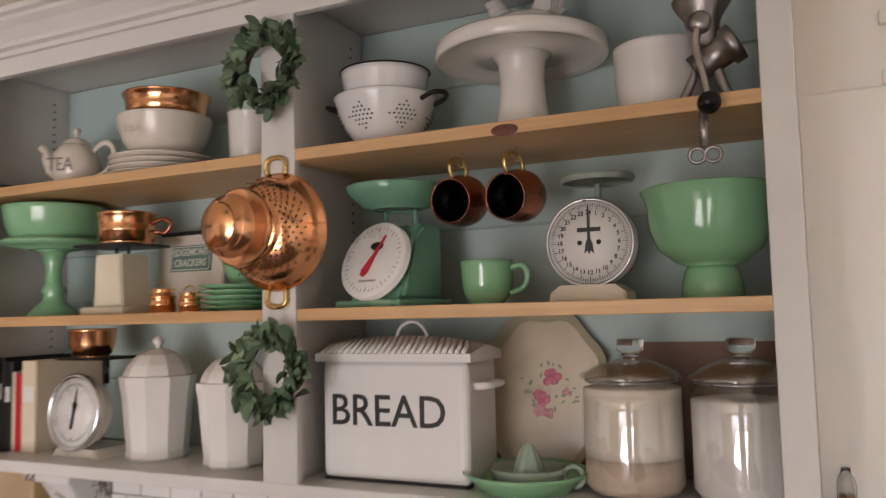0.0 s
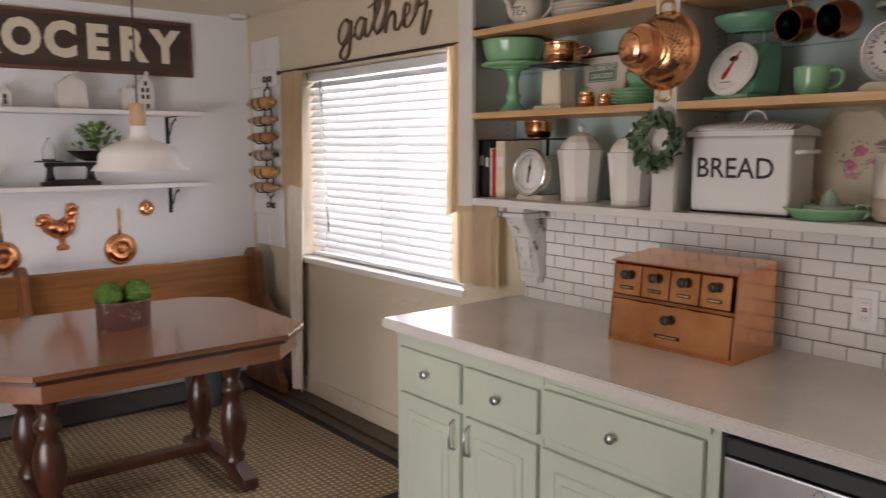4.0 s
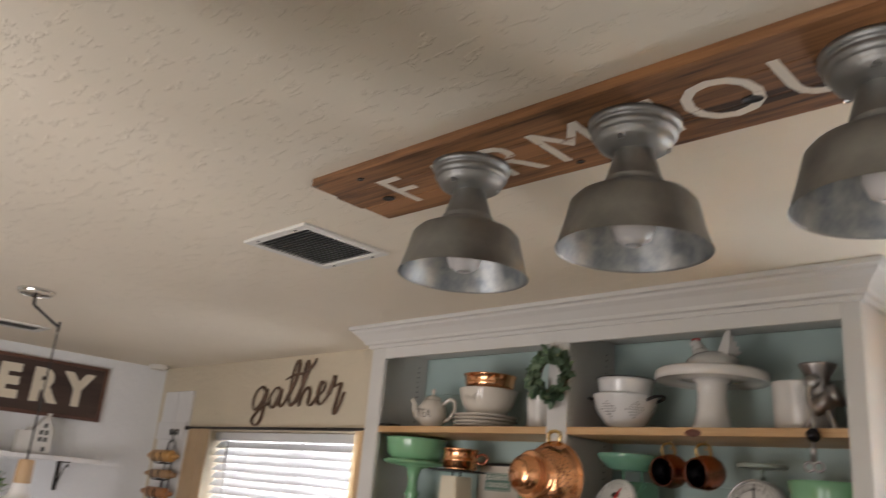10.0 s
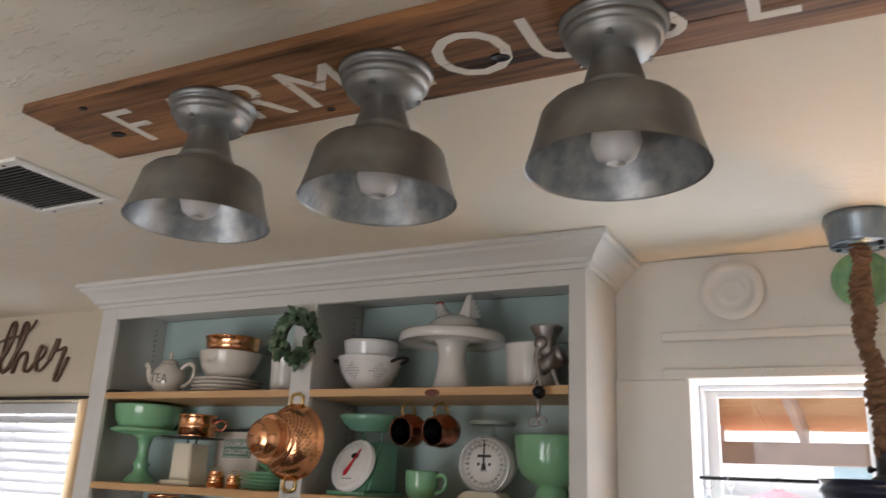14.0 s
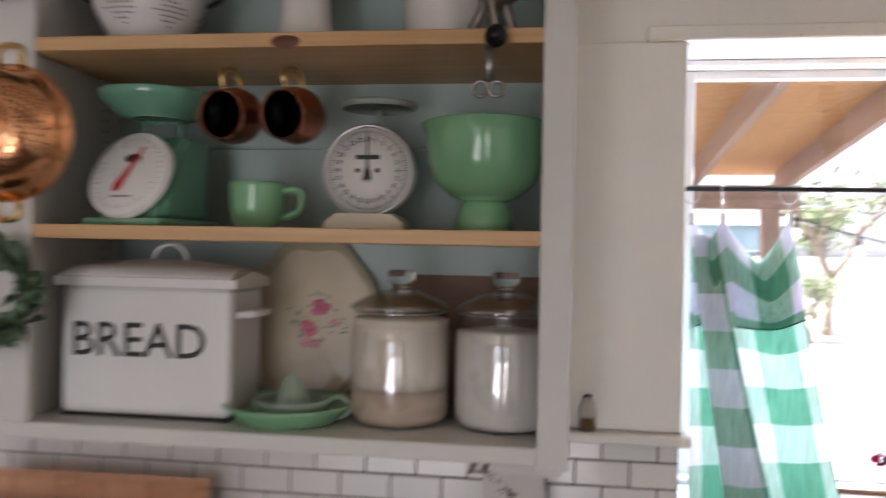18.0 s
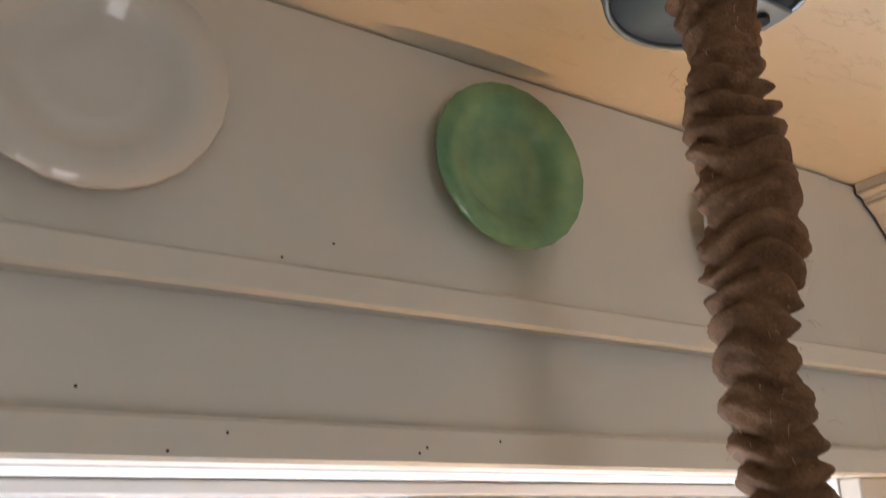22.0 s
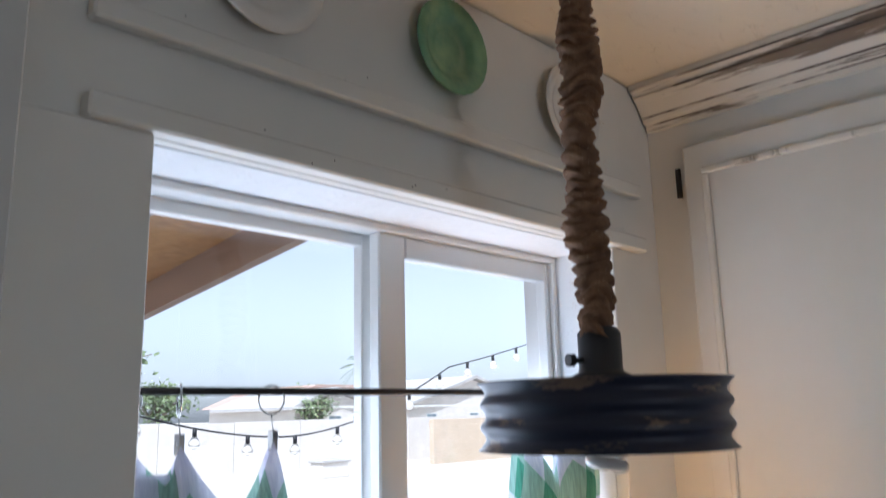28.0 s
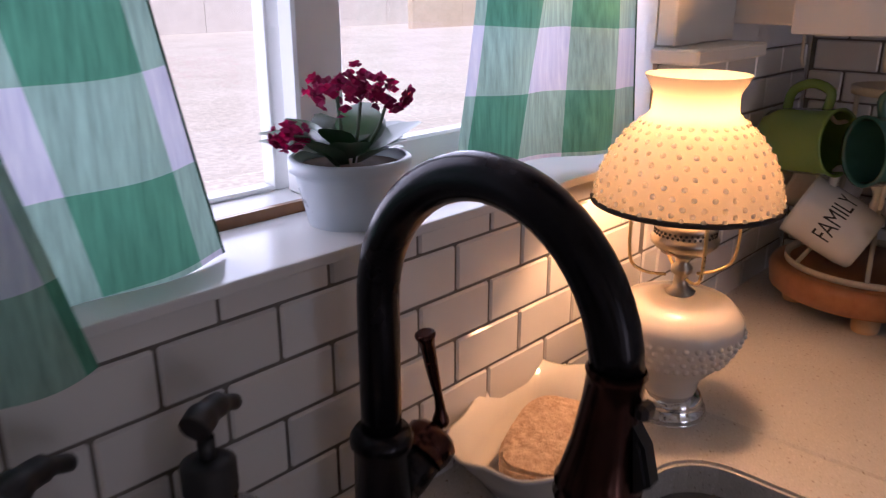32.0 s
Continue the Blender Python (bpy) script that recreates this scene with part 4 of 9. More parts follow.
part("hub", lathe([(0, 0), (0.017, 0.0), (0.019, 0.012), (0.012, 0.02), (0, 0.022)], 20, m=Matrix.Translation((0, -0.035, 0.12)) @ Matrix.Rotation(radians(90), 4, "X")), M["cast"], gr)
part("grip", lathe([(0, -0.022), (0.012, -0.018), (0.0185, 0), (0.013, 0.018), (0, 0.022)], 18, m=Matrix.Translation((0.012, -0.086, -0.022)) @ Matrix.Rotation(radians(90), 4, "X")), M["bronze"], gr, "black wooden crank knob")
part("clamp_screw", tube([(0, -0.06, -0.03), (0, -0.06, -0.085)], 0.0075, 10), M["cast"], gr)
wn_ = tube(arc((-0.012, -0.06, -0.098), 0.012, 0, 330, 14), 0.0035, 8, closed=True)
tube(arc((0.012, -0.06, -0.098), 0.012, 0, 330, 14), 0.0035, 8, wn_, closed=True)
part("wing_nut", wn_, M["cast"], gr)

# middle shelf
ck = thing("jade_cake_stand", "green jadeite pedestal cake plate", "cake stand", at(-1.735, -0.165, S1))
part("stem", lathe([(0, 0), (0.06, 0), (0.062, 0.006), (0.05, 0.02), (0.028, 0.04), (0.024, 0.055), (0.032, 0.066), (0.022, 0.08), (0.019, 0.12), (0.026, 0.15), (0.032, 0.165), (0.05, 0.172), (0, 0.172)], 36), M["jade"], ck)
part("plate", lathe([(0, 0.172), (0.06, 0.172), (0.118, 0.180), (0.131, 0.188), (0.131, 0.194), (0.12, 0.192), (0, 0.184)], 48), M["jade"], ck)
jb = thing("jade_bowl", "wide green jadeite bowl", "bowl", at(-1.735, -0.165, S1 + 0.186))
part("bowl", shell([(0.085, 0), (0.098, 0.008), (0.115, 0.04), (0.125, 0.085), (0.127, 0.096), (0.124, 0.098)], 0.005, 48), M["jade"], jb)
part("saucer", lathe([(0, -0.0), (0.1, 0.002), (0.122, 0.008), (0.122, 0.012), (0.1, 0.008), (0, 0.004)], 44), M["jade"], jb)
ks = thing("kitchen_scale", "cream painted vintage kitchen scale with black platform", "scale", at(-1.475, -0.18, S1))
M["cream_paint"] = worn_mat("cream_enamel_chipped", (0.66, 0.60, 0.46), (0.12, 0.09, 0.07), 0.30, 12, 0.4)
part("base", B(-0.065, 0.075, -0.07, 0.06, 0, 0.018, 0.006, 2), M["cream_paint"], ks)
part("body", prism([(-0.048, 0.018), (0.048, 0.018), (0.042, 0.145), (-0.042, 0.145)], 0.09, "y", -0.045, bevel=0.004), M["cream_paint"], ks)
part("post", tube([(-0.02, 0, 0.145), (-0.02, 0, 0.165)], 0.004, 8), M["black"], ks)
part("post", tube([(0.02, 0, 0.145), (0.02, 0, 0.165)], 0.004, 8), M["black"], ks)
part("platform", B(-0.085, 0.085, -0.075, 0.075, 0.163, 0.169, 0.002), M["black"], ks, "black weighing platform")
sp = thing("copper_saucepan", "small tarnished copper saucepan", "saucepan", at(-1.465, -0.175, S1 + 0.171))
part("pan", shell([(0.06, 0), (0.068, 0.006), (0.068, 0.03), (0.07, 0.032), (0.068, 0.036), (0.069, 0.07), (0.073, 0.074), (0.07, 0.077)], 0.003), M["copper"], sp)
part("handle", handle_loop([(0.065, 0.02, 0.05), (0.095, 0.025, 0.06), (0.112, 0.03, 0.045), (0.095, 0.028, 0.025), (0.068, 0.02, 0.03)], 0.005), M["copper_dark"], sp)
sg = thing("framed_sign", "white framed sign with a green cracker label", "sign", at(-1.365, -0.075, S1, 0, -6))
part("frame", B(-0.105, 0.105, 0, 0.018, 0, 0.205, 0.004), M["cream_ceramic"], sg)
part("top_edge", B(-0.106, 0.106, -0.004, 0.02, 0.199, 0.209, 0.002), M["black"], sg, "dark worn top edge")
part("plaque", B(-0.066, 0.066, -0.003, 0.0, 0.105, 0.172), mat("grey_green_label", (0.13, 0.22, 0.17), (0.09, 0.16, 0.13), 30, 0.7), sg)
M["label_cream"] = mat("cream_label_ink", (0.62, 0.62, 0.54), None, 30, 0.7)
for z, s in ((0.153, "EDGEMONT"), (0.126, "CRACKERS")):
    part("lettering", moved(words(s, 0.0255, 0.0006, bold=0.0004, width=0.83), Matrix.Translation((0, -0.0045, z))), M["label_cream"], sg)
part("border", moved(ring(-0.063, 0.063, 0, 0.001, 0, 0.061, 0.002, 0), Matrix.Translation((0, -0.0045, 0.108))), M["label_cream"], sg)
for x_, s, nm in ((-1.285, 1.0, "small two-ring copper canister with brass bail"), (-1.205, 0.8, "tiny copper milk can with wire bail")):
    cc = thing("copper_canister", nm, "canister", at(x_, -0.24, S1))
    part("body", shell([(0.026 * s, 0), (0.029 * s, 0.003), (0.029 * s, 0.016 * s), (0.032 * s, 0.019 * s), (0.029 * s, 0.022 * s), (0.029 * s, 0.034 * s), (0.032 * s, 0.037 * s), (0.027 * s, 0.04 * s), (0.024 * s, 0.05 * s), (0.029 * s, 0.054 * s)], 0.002, 26), M["copper"], cc)
    part("bail", tube(arc((0, 0, 0.045 * s), 0.028 * s, 0, 180, 14), 0.002, 6), M["brass"], cc, "thin brass bail handle")
jp = thing("jade_plate_stack", "stack of green jadeite plates", "plates", at(-1.13, -0.16, S1))
for k in range(5):
    part("plate", lathe([(0, 0), (0.05, 0), (0.09, 0.008), (0.092, 0.011), (0.085, 0.011), (0.05, 0.005), (0, 0.005)], 36, m=Matrix.Translation((0, 0, 0.012 * k))), M["jade"], jp)
jc = thing("jade_ribbed_bowl", "small ribbed jadeite bowl on stacked plates", "bowl", at(-1.12, -0.14, S1 + 0.0595))
part("bowl", shell([(0.03, 0), (0.045, 0.012), (0.056, 0.04), (0.06, 0.055)], 0.004, 40, wobble=lambda a, z: 1 + 0.012 * math.cos(20 * a)), M["jade"], jc)

# two hanging copper colanders on the post
cp = thing("copper_colander", "large pierced copper colander hung on the post", "colander", at(-0.907, -0.319, 1.845))
face = Matrix.Rotation(radians(90), 4, "X")
part("bowl", moved(shell([(0.05, 0.072), (0.062, 0.07), (0.09, 0.05), (0.108, 0.022), (0.114, 0.003), (0.119, 0.0), (0.119, -0.003)], 0.002, 48), Matrix.Diagonal((1, 1, 1, 1)) @ face @ Matrix.Identity(4)), M["copper"], cp)
dot = mesh_of("hole", lathe([(0, 0), (0.0022, 0), (0.0022, 0.0012), (0, 0.0012)], 6), M["black"])
for k in range(7):
    for j in range(26):
        a = 2 * math.pi * j / 26 + (k % 2) * 0.12
        r_ = 0.066 + 0.006 * k
        zz = 0.0695 - 0.029 * ((r_ - 0.064) / 0.04) ** 1.5
        o = new("hole", dot)
        o.parent = cp
        o.location = (r_ * math.cos(a), -zz, r_ * math.sin(a))
        o.rotation_euler = (radians(90), 0, 0)
for s in (1, -1):
    part("handle", handle_loop([(-0.022, 0, s * 0.115), (-0.022, -0.002, s * 0.142), (0, -0.002, s * 0.15), (0.022, -0.002, s * 0.142), (0.022, 0, s * 0.115)], 0.0055), M["brass"], cp, "brass loop handle")
cq = thing("copper_strainer", "small copper strainer hung before a larger one", "strainer", at(-0.938, -0.392, 1.850, -4))
part("bowl", moved(shell([(0.042, 0.06), (0.045, 0.058), (0.05, 0.045), (0.058, 0.042), (0.063, 0.02), (0.072, 0.008), (0.078, 0.002), (0.078, -0.001)], 0.002, 44), face), M["copper"], cq)
for k in range(3):
    for j in range(6 + 5 * k):
        a = 2 * math.pi * j / (6 + 5 * k)
        o = new("hole", dot)
        o.parent = cq
        o.location = ((0.008 + 0.009 * k) * math.cos(a), -0.0595, (0.008 + 0.009 * k) * math.sin(a))
        o.rotation_euler = (radians(90), 0, 0)

# wreaths
M["leaf_a"] = mat("grey_green_leaf", (0.11, 0.175, 0.10), (0.055, 0.10, 0.055), 30, 0.55, vary=0.35, bump=0.2)
M["leaf_b"] = mat("light_leaf", (0.19, 0.26, 0.15), (0.12, 0.18, 0.10), 30, 0.55, vary=0.35, bump=0.2)
M["twig"] = mat("brown_twig", (0.12, 0.07, 0.04), (0.07, 0.04, 0.025), 30, 0.85, bump=0.4)


def leaf_bm(l, w, fold=0.25):
    bm = bmesh.new()
    rows = []
    for k in range(6):
        u = k / 5
        hw = w * math.sin(math.pi * min(max(u * 0.92 + 0.04, 0), 1)) ** 0.8
        z = 0.15 * l * math.sin(u * 2.2)
        rows.append([bm.verts.new((-hw, u * l, z + fold * hw)), bm.verts.new((0, u * l, z)), bm.verts.new((hw, u * l, z + fold * hw))])
    for a, b in zip(rows, rows[1:]):
        for k in range(2):
            f = bm.faces.new((a[k], a[k + 1], b[k + 1], b[k]))
            f.smooth = True
    return bm


leaf_meshes = [mesh_of("leaf", leaf_bm(l, w), M[m_]) for l, w, m_ in ((0.036, 0.0105, "leaf_a"), (0.042, 0.013, "leaf_a"), (0.034, 0.011, "leaf_b"))]
rng = random.Random(5)


def wreath(x, z, label, r=0.058):
    w = thing("leaf_wreath", label, "wreath", at(x, HF - 0.024, z), "wreaths on the post")
    part("ring", tube(arc((0, 0, 0), r, 0, 350, 35), 0.006, 8, closed=True), M["twig"], w, "twisted twig ring")
    for k in range(290):
        a = rng.uniform(0, 2 * math.pi)
        b = rng.gauss(0, 1.0)
        base = Vector((r * math.cos(a), -0.004 - 0.026 * abs(math.cos(b)) * rng.random(), r * math.sin(a))) + Vector((math.cos(a), 0, math.sin(a))) * rng.uniform(-0.014, 0.022)
        dirn = Vector((-math.sin(a), 0, math.cos(a))) * rng.choice((1, 1, 1, -0.4)) + Vector((math.cos(a), 0, math.sin(a))) * rng.uniform(-0.25, 1.3) + Vector((0, -rng.uniform(0.0, 0.9), 0))
        o = new("leaf", rng.choice(leaf_meshes))
        o.parent = w
        q = dirn.to_track_quat("Y", "Z").to_matrix().to_4x4()
        o.matrix_local = Matrix.Translation(base) @ q @ Matrix.Rotation(rng.uniform(-1.2, 1.2) + math.pi / 2, 4, "Y") @ Matrix.Diagonal((1, 1, 1, 1)) @ Matrix.Scale(rng.uniform(0.75, 1.05), 4)
    return w


wreath(-0.907, 2.174, "green leaf wreath hung high on the post")
wreath(-0.902, 1.573, "green leaf wreath hung low on the post")

# green scale
gs = thing("green_scale", "sea-green enamel kitchen scale with tilted white dial", "scale", at(-0.710, -0.175, S1, -12))
part("body", prism([(-0.075, 0.012), (0.06, 0.012), (0.06, 0.165), (0.0, 0.165), (-0.03, 0.14)], 0.14, "x", -0.07, bevel=0.008), M["jade_dark"], gs)
part("foot", B(-0.085, 0.085, -0.10, 0.07, 0, 0.014, 0.006, 2), M["jade_dark"], gs)
tilt = Matrix.Translation((0, -0.064, 0.088)) @ Matrix.Rotation(radians(-22), 4, "X")
part("dial", moved(lathe([(0, 0), (0.083, 0), (0.083, 0.012), (0.079, 0.015), (0, 0.015)], 48), tilt @ Matrix.Rotation(radians(90), 4, "X")), M["dial"], gs, "white enamel dial")
ticks = bmesh.new()
for k in range(40):
    a = 2 * math.pi * k / 40
    l = 0.010 if k % 4 == 0 else 0.005
    box(ticks, -0.0006, 0.0006, -0.0160, -0.0154, 0.070 - l, 0.070, m=Matrix.Rotation(a, 4, "Y"))
part("dial_scale", moved(ticks, tilt), mat("grey_dial_print", (0.2, 0.2, 0.2)), gs)
part("needle", moved(prism([(-0.002, 0.055), (0.002, 0.055), (0.004, 0.01), (0.009, -0.03), (0.004, -0.04), (-0.004, -0.04), (-0.009, -0.03), (-0.004, 0.01)], 0.002, "y", -0.019), tilt @ Matrix.Rotation(radians(24), 4, "Y")), M["red"], gs, "red needle")
part("badge", moved(lathe([(0, 0), (0.016, 0), (0.016, 0.002), (0, 0.002)], 20, m=Matrix.Diagonal((1, 0.55, 1, 1))), tilt @ Matrix.Translation((0.004, -0.0155, 0.028)) @ Matrix.Rotation(radians(90), 4, "X")), M["black"], gs, "dark oval badge")
part("label_bar", moved(B(-0.022, 0.022, -0.016, -0.0155, -0.048, -0.044), tilt), mat("dial_print_bar", (0.3, 0.3, 0.3)), gs)
for x_ in (-0.04, 0.04):
    part("post", tube([(x_, 0.01, 0.165), (x_, 0.01, 0.198)], 0.004, 8), M["jade_dark"], gs)
part("tray", shell([(0.05, 0.198), (0.07, 0.203), (0.098, 0.228), (0.106, 0.243), (0.104, 0.246)], 0.003, 40), M["jade_dark"], gs)
eg = thing("egg", "white egg resting in the scale pan", "egg", at(-0.69, -0.18, S1 + 0.2035))
part("shell", lathe([(0, 0), (0.012, 0.003), (0.02, 0.014), (0.021, 0.024), (0.016, 0.04), (0.008, 0.049), (0, 0.051)], 18), M["ceramic"], eg)

# copper mugs on hooks
for x_, rz in ((-0.552, 84), (-0.437, 78)):
    mg = thing("copper_mug", "dark hammered copper mug with brass handle, hung from a hook", "mug", at(x_, -0.205, 1.892, rz, 0, -96), "copper mugs under the shelf")
    part("cup", shell([(0.034, -0.045), (0.04, -0.042), (0.049, -0.02), (0.051, 0.0), (0.047, 0.025), (0.042, 0.042), (0.043, 0.046)], 0.002, 32), M["copper_dark"], mg)
    part("lining", lathe([(0, -0.041), (0.036, -0.041), (0.047, -0.018), (0.0485, 0.0), (0.0445, 0.025), (0.0395, 0.044)], 32), mat("tin_lining", (0.12, 0.115, 0.12), (0.07, 0.07, 0.075), 10, 0.3, 1.0), mg, "dull tin lining")
    part("handle", handle_loop([(0.042, 0, 0.03), (0.07, 0, 0.035), (0.082, 0, 0.01), (0.075, 0, -0.022), (0.048, 0, -0.03)], 0.0042), M["brass"], mg, "brass handle")
    hk = thing("cup_hook", "small brass cup hook under the shelf", "hook", at(x_ + 0.002, -0.205, 1.985))
    part("hook", tube(smooth_line([(0, 0, 0), (0, 0, -0.012), (0.006, 0, -0.02), (0, 0, -0.028), (-0.006, 0, -0.022)], 4), 0.0015, 6), M["brass"], hk)

# jadeite cup
jg = thing("jade_cup", "green jadeite coffee cup", "cup", at(-0.513, -0.18, S1))
part("cup", shell([(0.032, 0), (0.034, 0.004), (0.044, 0.015), (0.05, 0.04), (0.051, 0.075), (0.052, 0.082), (0.05, 0.084)], 0.004, 36), M["jade"], jg)
part("handle", handle_loop([(0.048, 0, 0.068), (0.07, 0, 0.072), (0.082, 0, 0.058), (0.076, 0, 0.032), (0.048, 0, 0.02)], 0.006), M["jade"], jg)

# white dial scale
ws = thing("dial_scale", "white enamel scale with a large numbered dial", "scale", at(-0.314, -0.15, S1))
part("base", prism([(-0.072, 0.0), (0.072, 0.0), (0.07, 0.016), (0.05, 0.03), (-0.05, 0.03), (-0.07, 0.016)], 0.09, "y", -0.045, bevel=0.004), M["cream_paint"], ws)
fc = Matrix.Translation((0, 0.0, 0.109)) @ Matrix.Rotation(radians(90), 4, "X")
part("case", lathe([(0, -0.05), (0.078, -0.05), (0.083, -0.04), (0.083, 0.012), (0, 0.012)], 56, m=fc), M["enamel"], ws)
part("bezel", tube([fc @ p for p in arc((0, 0, 0.012), 0.081, 0, 354, 59, (1, 0, 0), (0, 1, 0))], 0.0035, 8, closed=True), M["steel"], ws)
part("dial", lathe([(0, 0.012), (0.077, 0.012), (0.077, 0.0135), (0, 0.0135)], 48, m=fc), M["dial"], ws)
ticks = bmesh.new()
for k in range(96):
    a = 2 * math.pi * k / 96
    l = 0.010 if k % 4 == 0 else 0.005
    box(ticks, -0.0005, 0.0005, -0.0146, -0.0137, 0.073 - l, 0.073, m=Matrix.Translation((0, 0, 0.109)) @ Matrix.Rotation(a, 4, "Y"))
part("dial_scale", ticks, M["ink"], ws)
nums = bmesh.new()
for k in range(24):
    a = 2 * math.pi * k / 24
    one = words(str(k) if k else "24", 0.0115, 0.0003, bold=0.0002)
    bmesh.ops.transform(one, matrix=Matrix.Translation((0.056 * math.sin(a), -0.0141, 0.109 + 0.056 * math.cos(a))), verts=one.verts)
    me = bpy.data.meshes.new("numeral")
    one.to_mesh(me)
    one.free()
    nums.from_mesh(me)
    bpy.data.meshes.remove(me)
part("numerals", nums, M["ink"], ws)
part("maker_bar", B(-0.022, 0.022, -0.0146, -0.0137, 0.129, 0.137), M["ink"], ws)
part("needle", prism([(-0.0012, 0.178), (0.0012, 0.178), (0.003, 0.115), (0.006, 0.108), (0.009, 0.088), (0.003, 0.094), (0, 0.086), (-0.003, 0.094), (-0.009, 0.088), (-0.006, 0.108), (-0.003, 0.115)], 0.0015, "y", -0.017), M["ink"], ws, "black needle")
for x_ in (-0.018, 0.018):
    part("screw", lathe([(0, 0.0137), (0.0045, 0.0137), (0.0045, 0.0155), (0, 0.016)], 10, m=Matrix.Translation((x_, 0, 0)) @ fc), M["ink"], ws)
part("post", tube([(0.012, 0.02, 0.185), (0.012, 0.02, 0.226)], 0.006, 10), mat("grey_green_paint", (0.30, 0.36, 0.30)), ws)
part("platform", lathe([(0, 0.222), (0.066, 0.224), (0.07, 0.23), (0.068, 0.236), (0, 0.233)], 40, m=Matrix.Translation((0.012, 0.02, 0))), mat("grey_green_platform", (0.33, 0.39, 0.33), (0.25, 0.30, 0.26), 14, 0.5), ws)

# big batter bowl
bb = thing("jade_batter_bowl", "large green jadeite footed mixing bowl with spout", "bowl", at(-0.100, -0.165, S1))
part("foot", lathe([(0, 0), (0.05, 0), (0.053, 0.005), (0.05, 0.03), (0.045, 0.048), (0.04, 0.055), (0, 0.055)], 40), M["jade"], bb)
part("bowl", shell([(0.04, 0.055), (0.06, 0.062), (0.088, 0.085), (0.102, 0.12), (0.106, 0.165), (0.108, 0.19), (0.106, 0.193)], 0.005, 48, wobble=lambda a, z: 1 + (0.09 * max(0, math.cos(a - math.pi)) ** 14 if z > 0.17 else 0)), M["jade"], bb)

# bottom shelf: books
bk = ((-1.868, 0.034, 0.235, "black", "black hardback cookbook on the hutch"), (-1.832, 0.030, 0.225, "black", "black spined cookbook on the hutch"), (-1.800, 0.010, 0.20, "paper", "thin pale paperback cookbook"), (-1.788, 0.022, 0.195, "red", "red and white spined cookbook"), (-1.764, 0.05, 0.228, "paper", "thick cream cookbook binder"))
for x_, w_, h_, m_, lb in bk:
    b = thing("cookbook", lb, "book", at(x_, -0.115, S0), "cookbooks on the hutch")
    part("cover", B(0, w_, -0.115, -0.109, 0, h_, 0.0015), M[m_], b)
    part("cover_board", B(0, 0.0025, -0.109, 0.09, 0, h_), M[m_], b)
    part("cover_board", B(w_ - 0.0025, w_, -0.109, 0.09, 0, h_), M[m_], b)
    part("pages", B(0.0026, w_ - 0.0026, -0.108, 0.086, 0.004, h_ - 0.004), M["paper"], b)
    if w_ > 0.025:
        part("spine_label", B(0.006, w_ - 0.006, -0.1158, -0.1152, h_ * 0.55, h_ * 0.72), M["dial"], b)

# round chrome scale with copper pan
rs = thing("round_scale", "chrome-rimmed round dial kitchen scale", "scale", at(-1.566, -0.19, S0, -3))
part("base", prism([(-0.08, 0), (0.085, 0), (0.07, 0.02), (-0.06, 0.02)], 0.12, "y", -0.05, bevel=0.004), M["cream_ceramic"], rs)
fr = Matrix.Translation((0, -0.045, 0.106)) @ Matrix.Rotation(radians(84), 4, "X")
part("case", lathe([(0, -0.05), (0.07, -0.05), (0.088, -0.02), (0.088, 0.0), (0, 0.0)], 44, m=fr), M["cream_ceramic"], rs)
part("bezel", tube([fr @ p for p in arc((0, 0, 0.003), 0.087, 0, 354, 59, (1, 0, 0), (0, 1, 0))], 0.007, 10, closed=True), M["chrome"], rs, "bright chrome rim")
part("dial", lathe([(0, 0.0005), (0.083, 0.0005), (0.083, 0.002), (0, 0.002)], 44, m=fr), M["dial"], rs)
ticks = bmesh.new()
for k in range(60):
    box(ticks, -0.0006, 0.0006, 0.064 if k % 5 else 0.058, 0.07, 0.0022, 0.003, m=fr @ Matrix.Rotation(2 * math.pi * k / 60, 4, "Z"))
part("dial_scale", ticks, M["ink"], rs)
part("needle", moved(prism([(-0.003, -0.04), (0.003, -0.04), (0.004, 0.0), (0.009, 0.02), (0.003, 0.025), (0, 0.058), (-0.003, 0.025), (-0.009, 0.02), (-0.004, 0)], 0.0015, "z", 0.0035), fr @ Matrix.Rotation(radians(-6), 4, "Z")), M["iron"], rs, "dark needle")
part("neck", tube([(0.03, 0.02, 0.17), (0.03, 0.02, 0.232)], 0.007, 8), M["iron"], rs)
part("platform", B(-0.07, 0.09, -0.05, 0.08, 0.230, 0.236, 0.002), M["iron"], rs, "black platform plate")
c3 = thing("copper_cup", "small copper cup on the scale plate", "bowl", at(-1.575, -0.18, S0 + 0.237))
part("bowl", shell([(0.035, 0), (0.045, 0.006), (0.054, 0.03), (0.056, 0.062), (0.059, 0.066), (0.056, 0.068)], 0.002), M["copper"], c3)

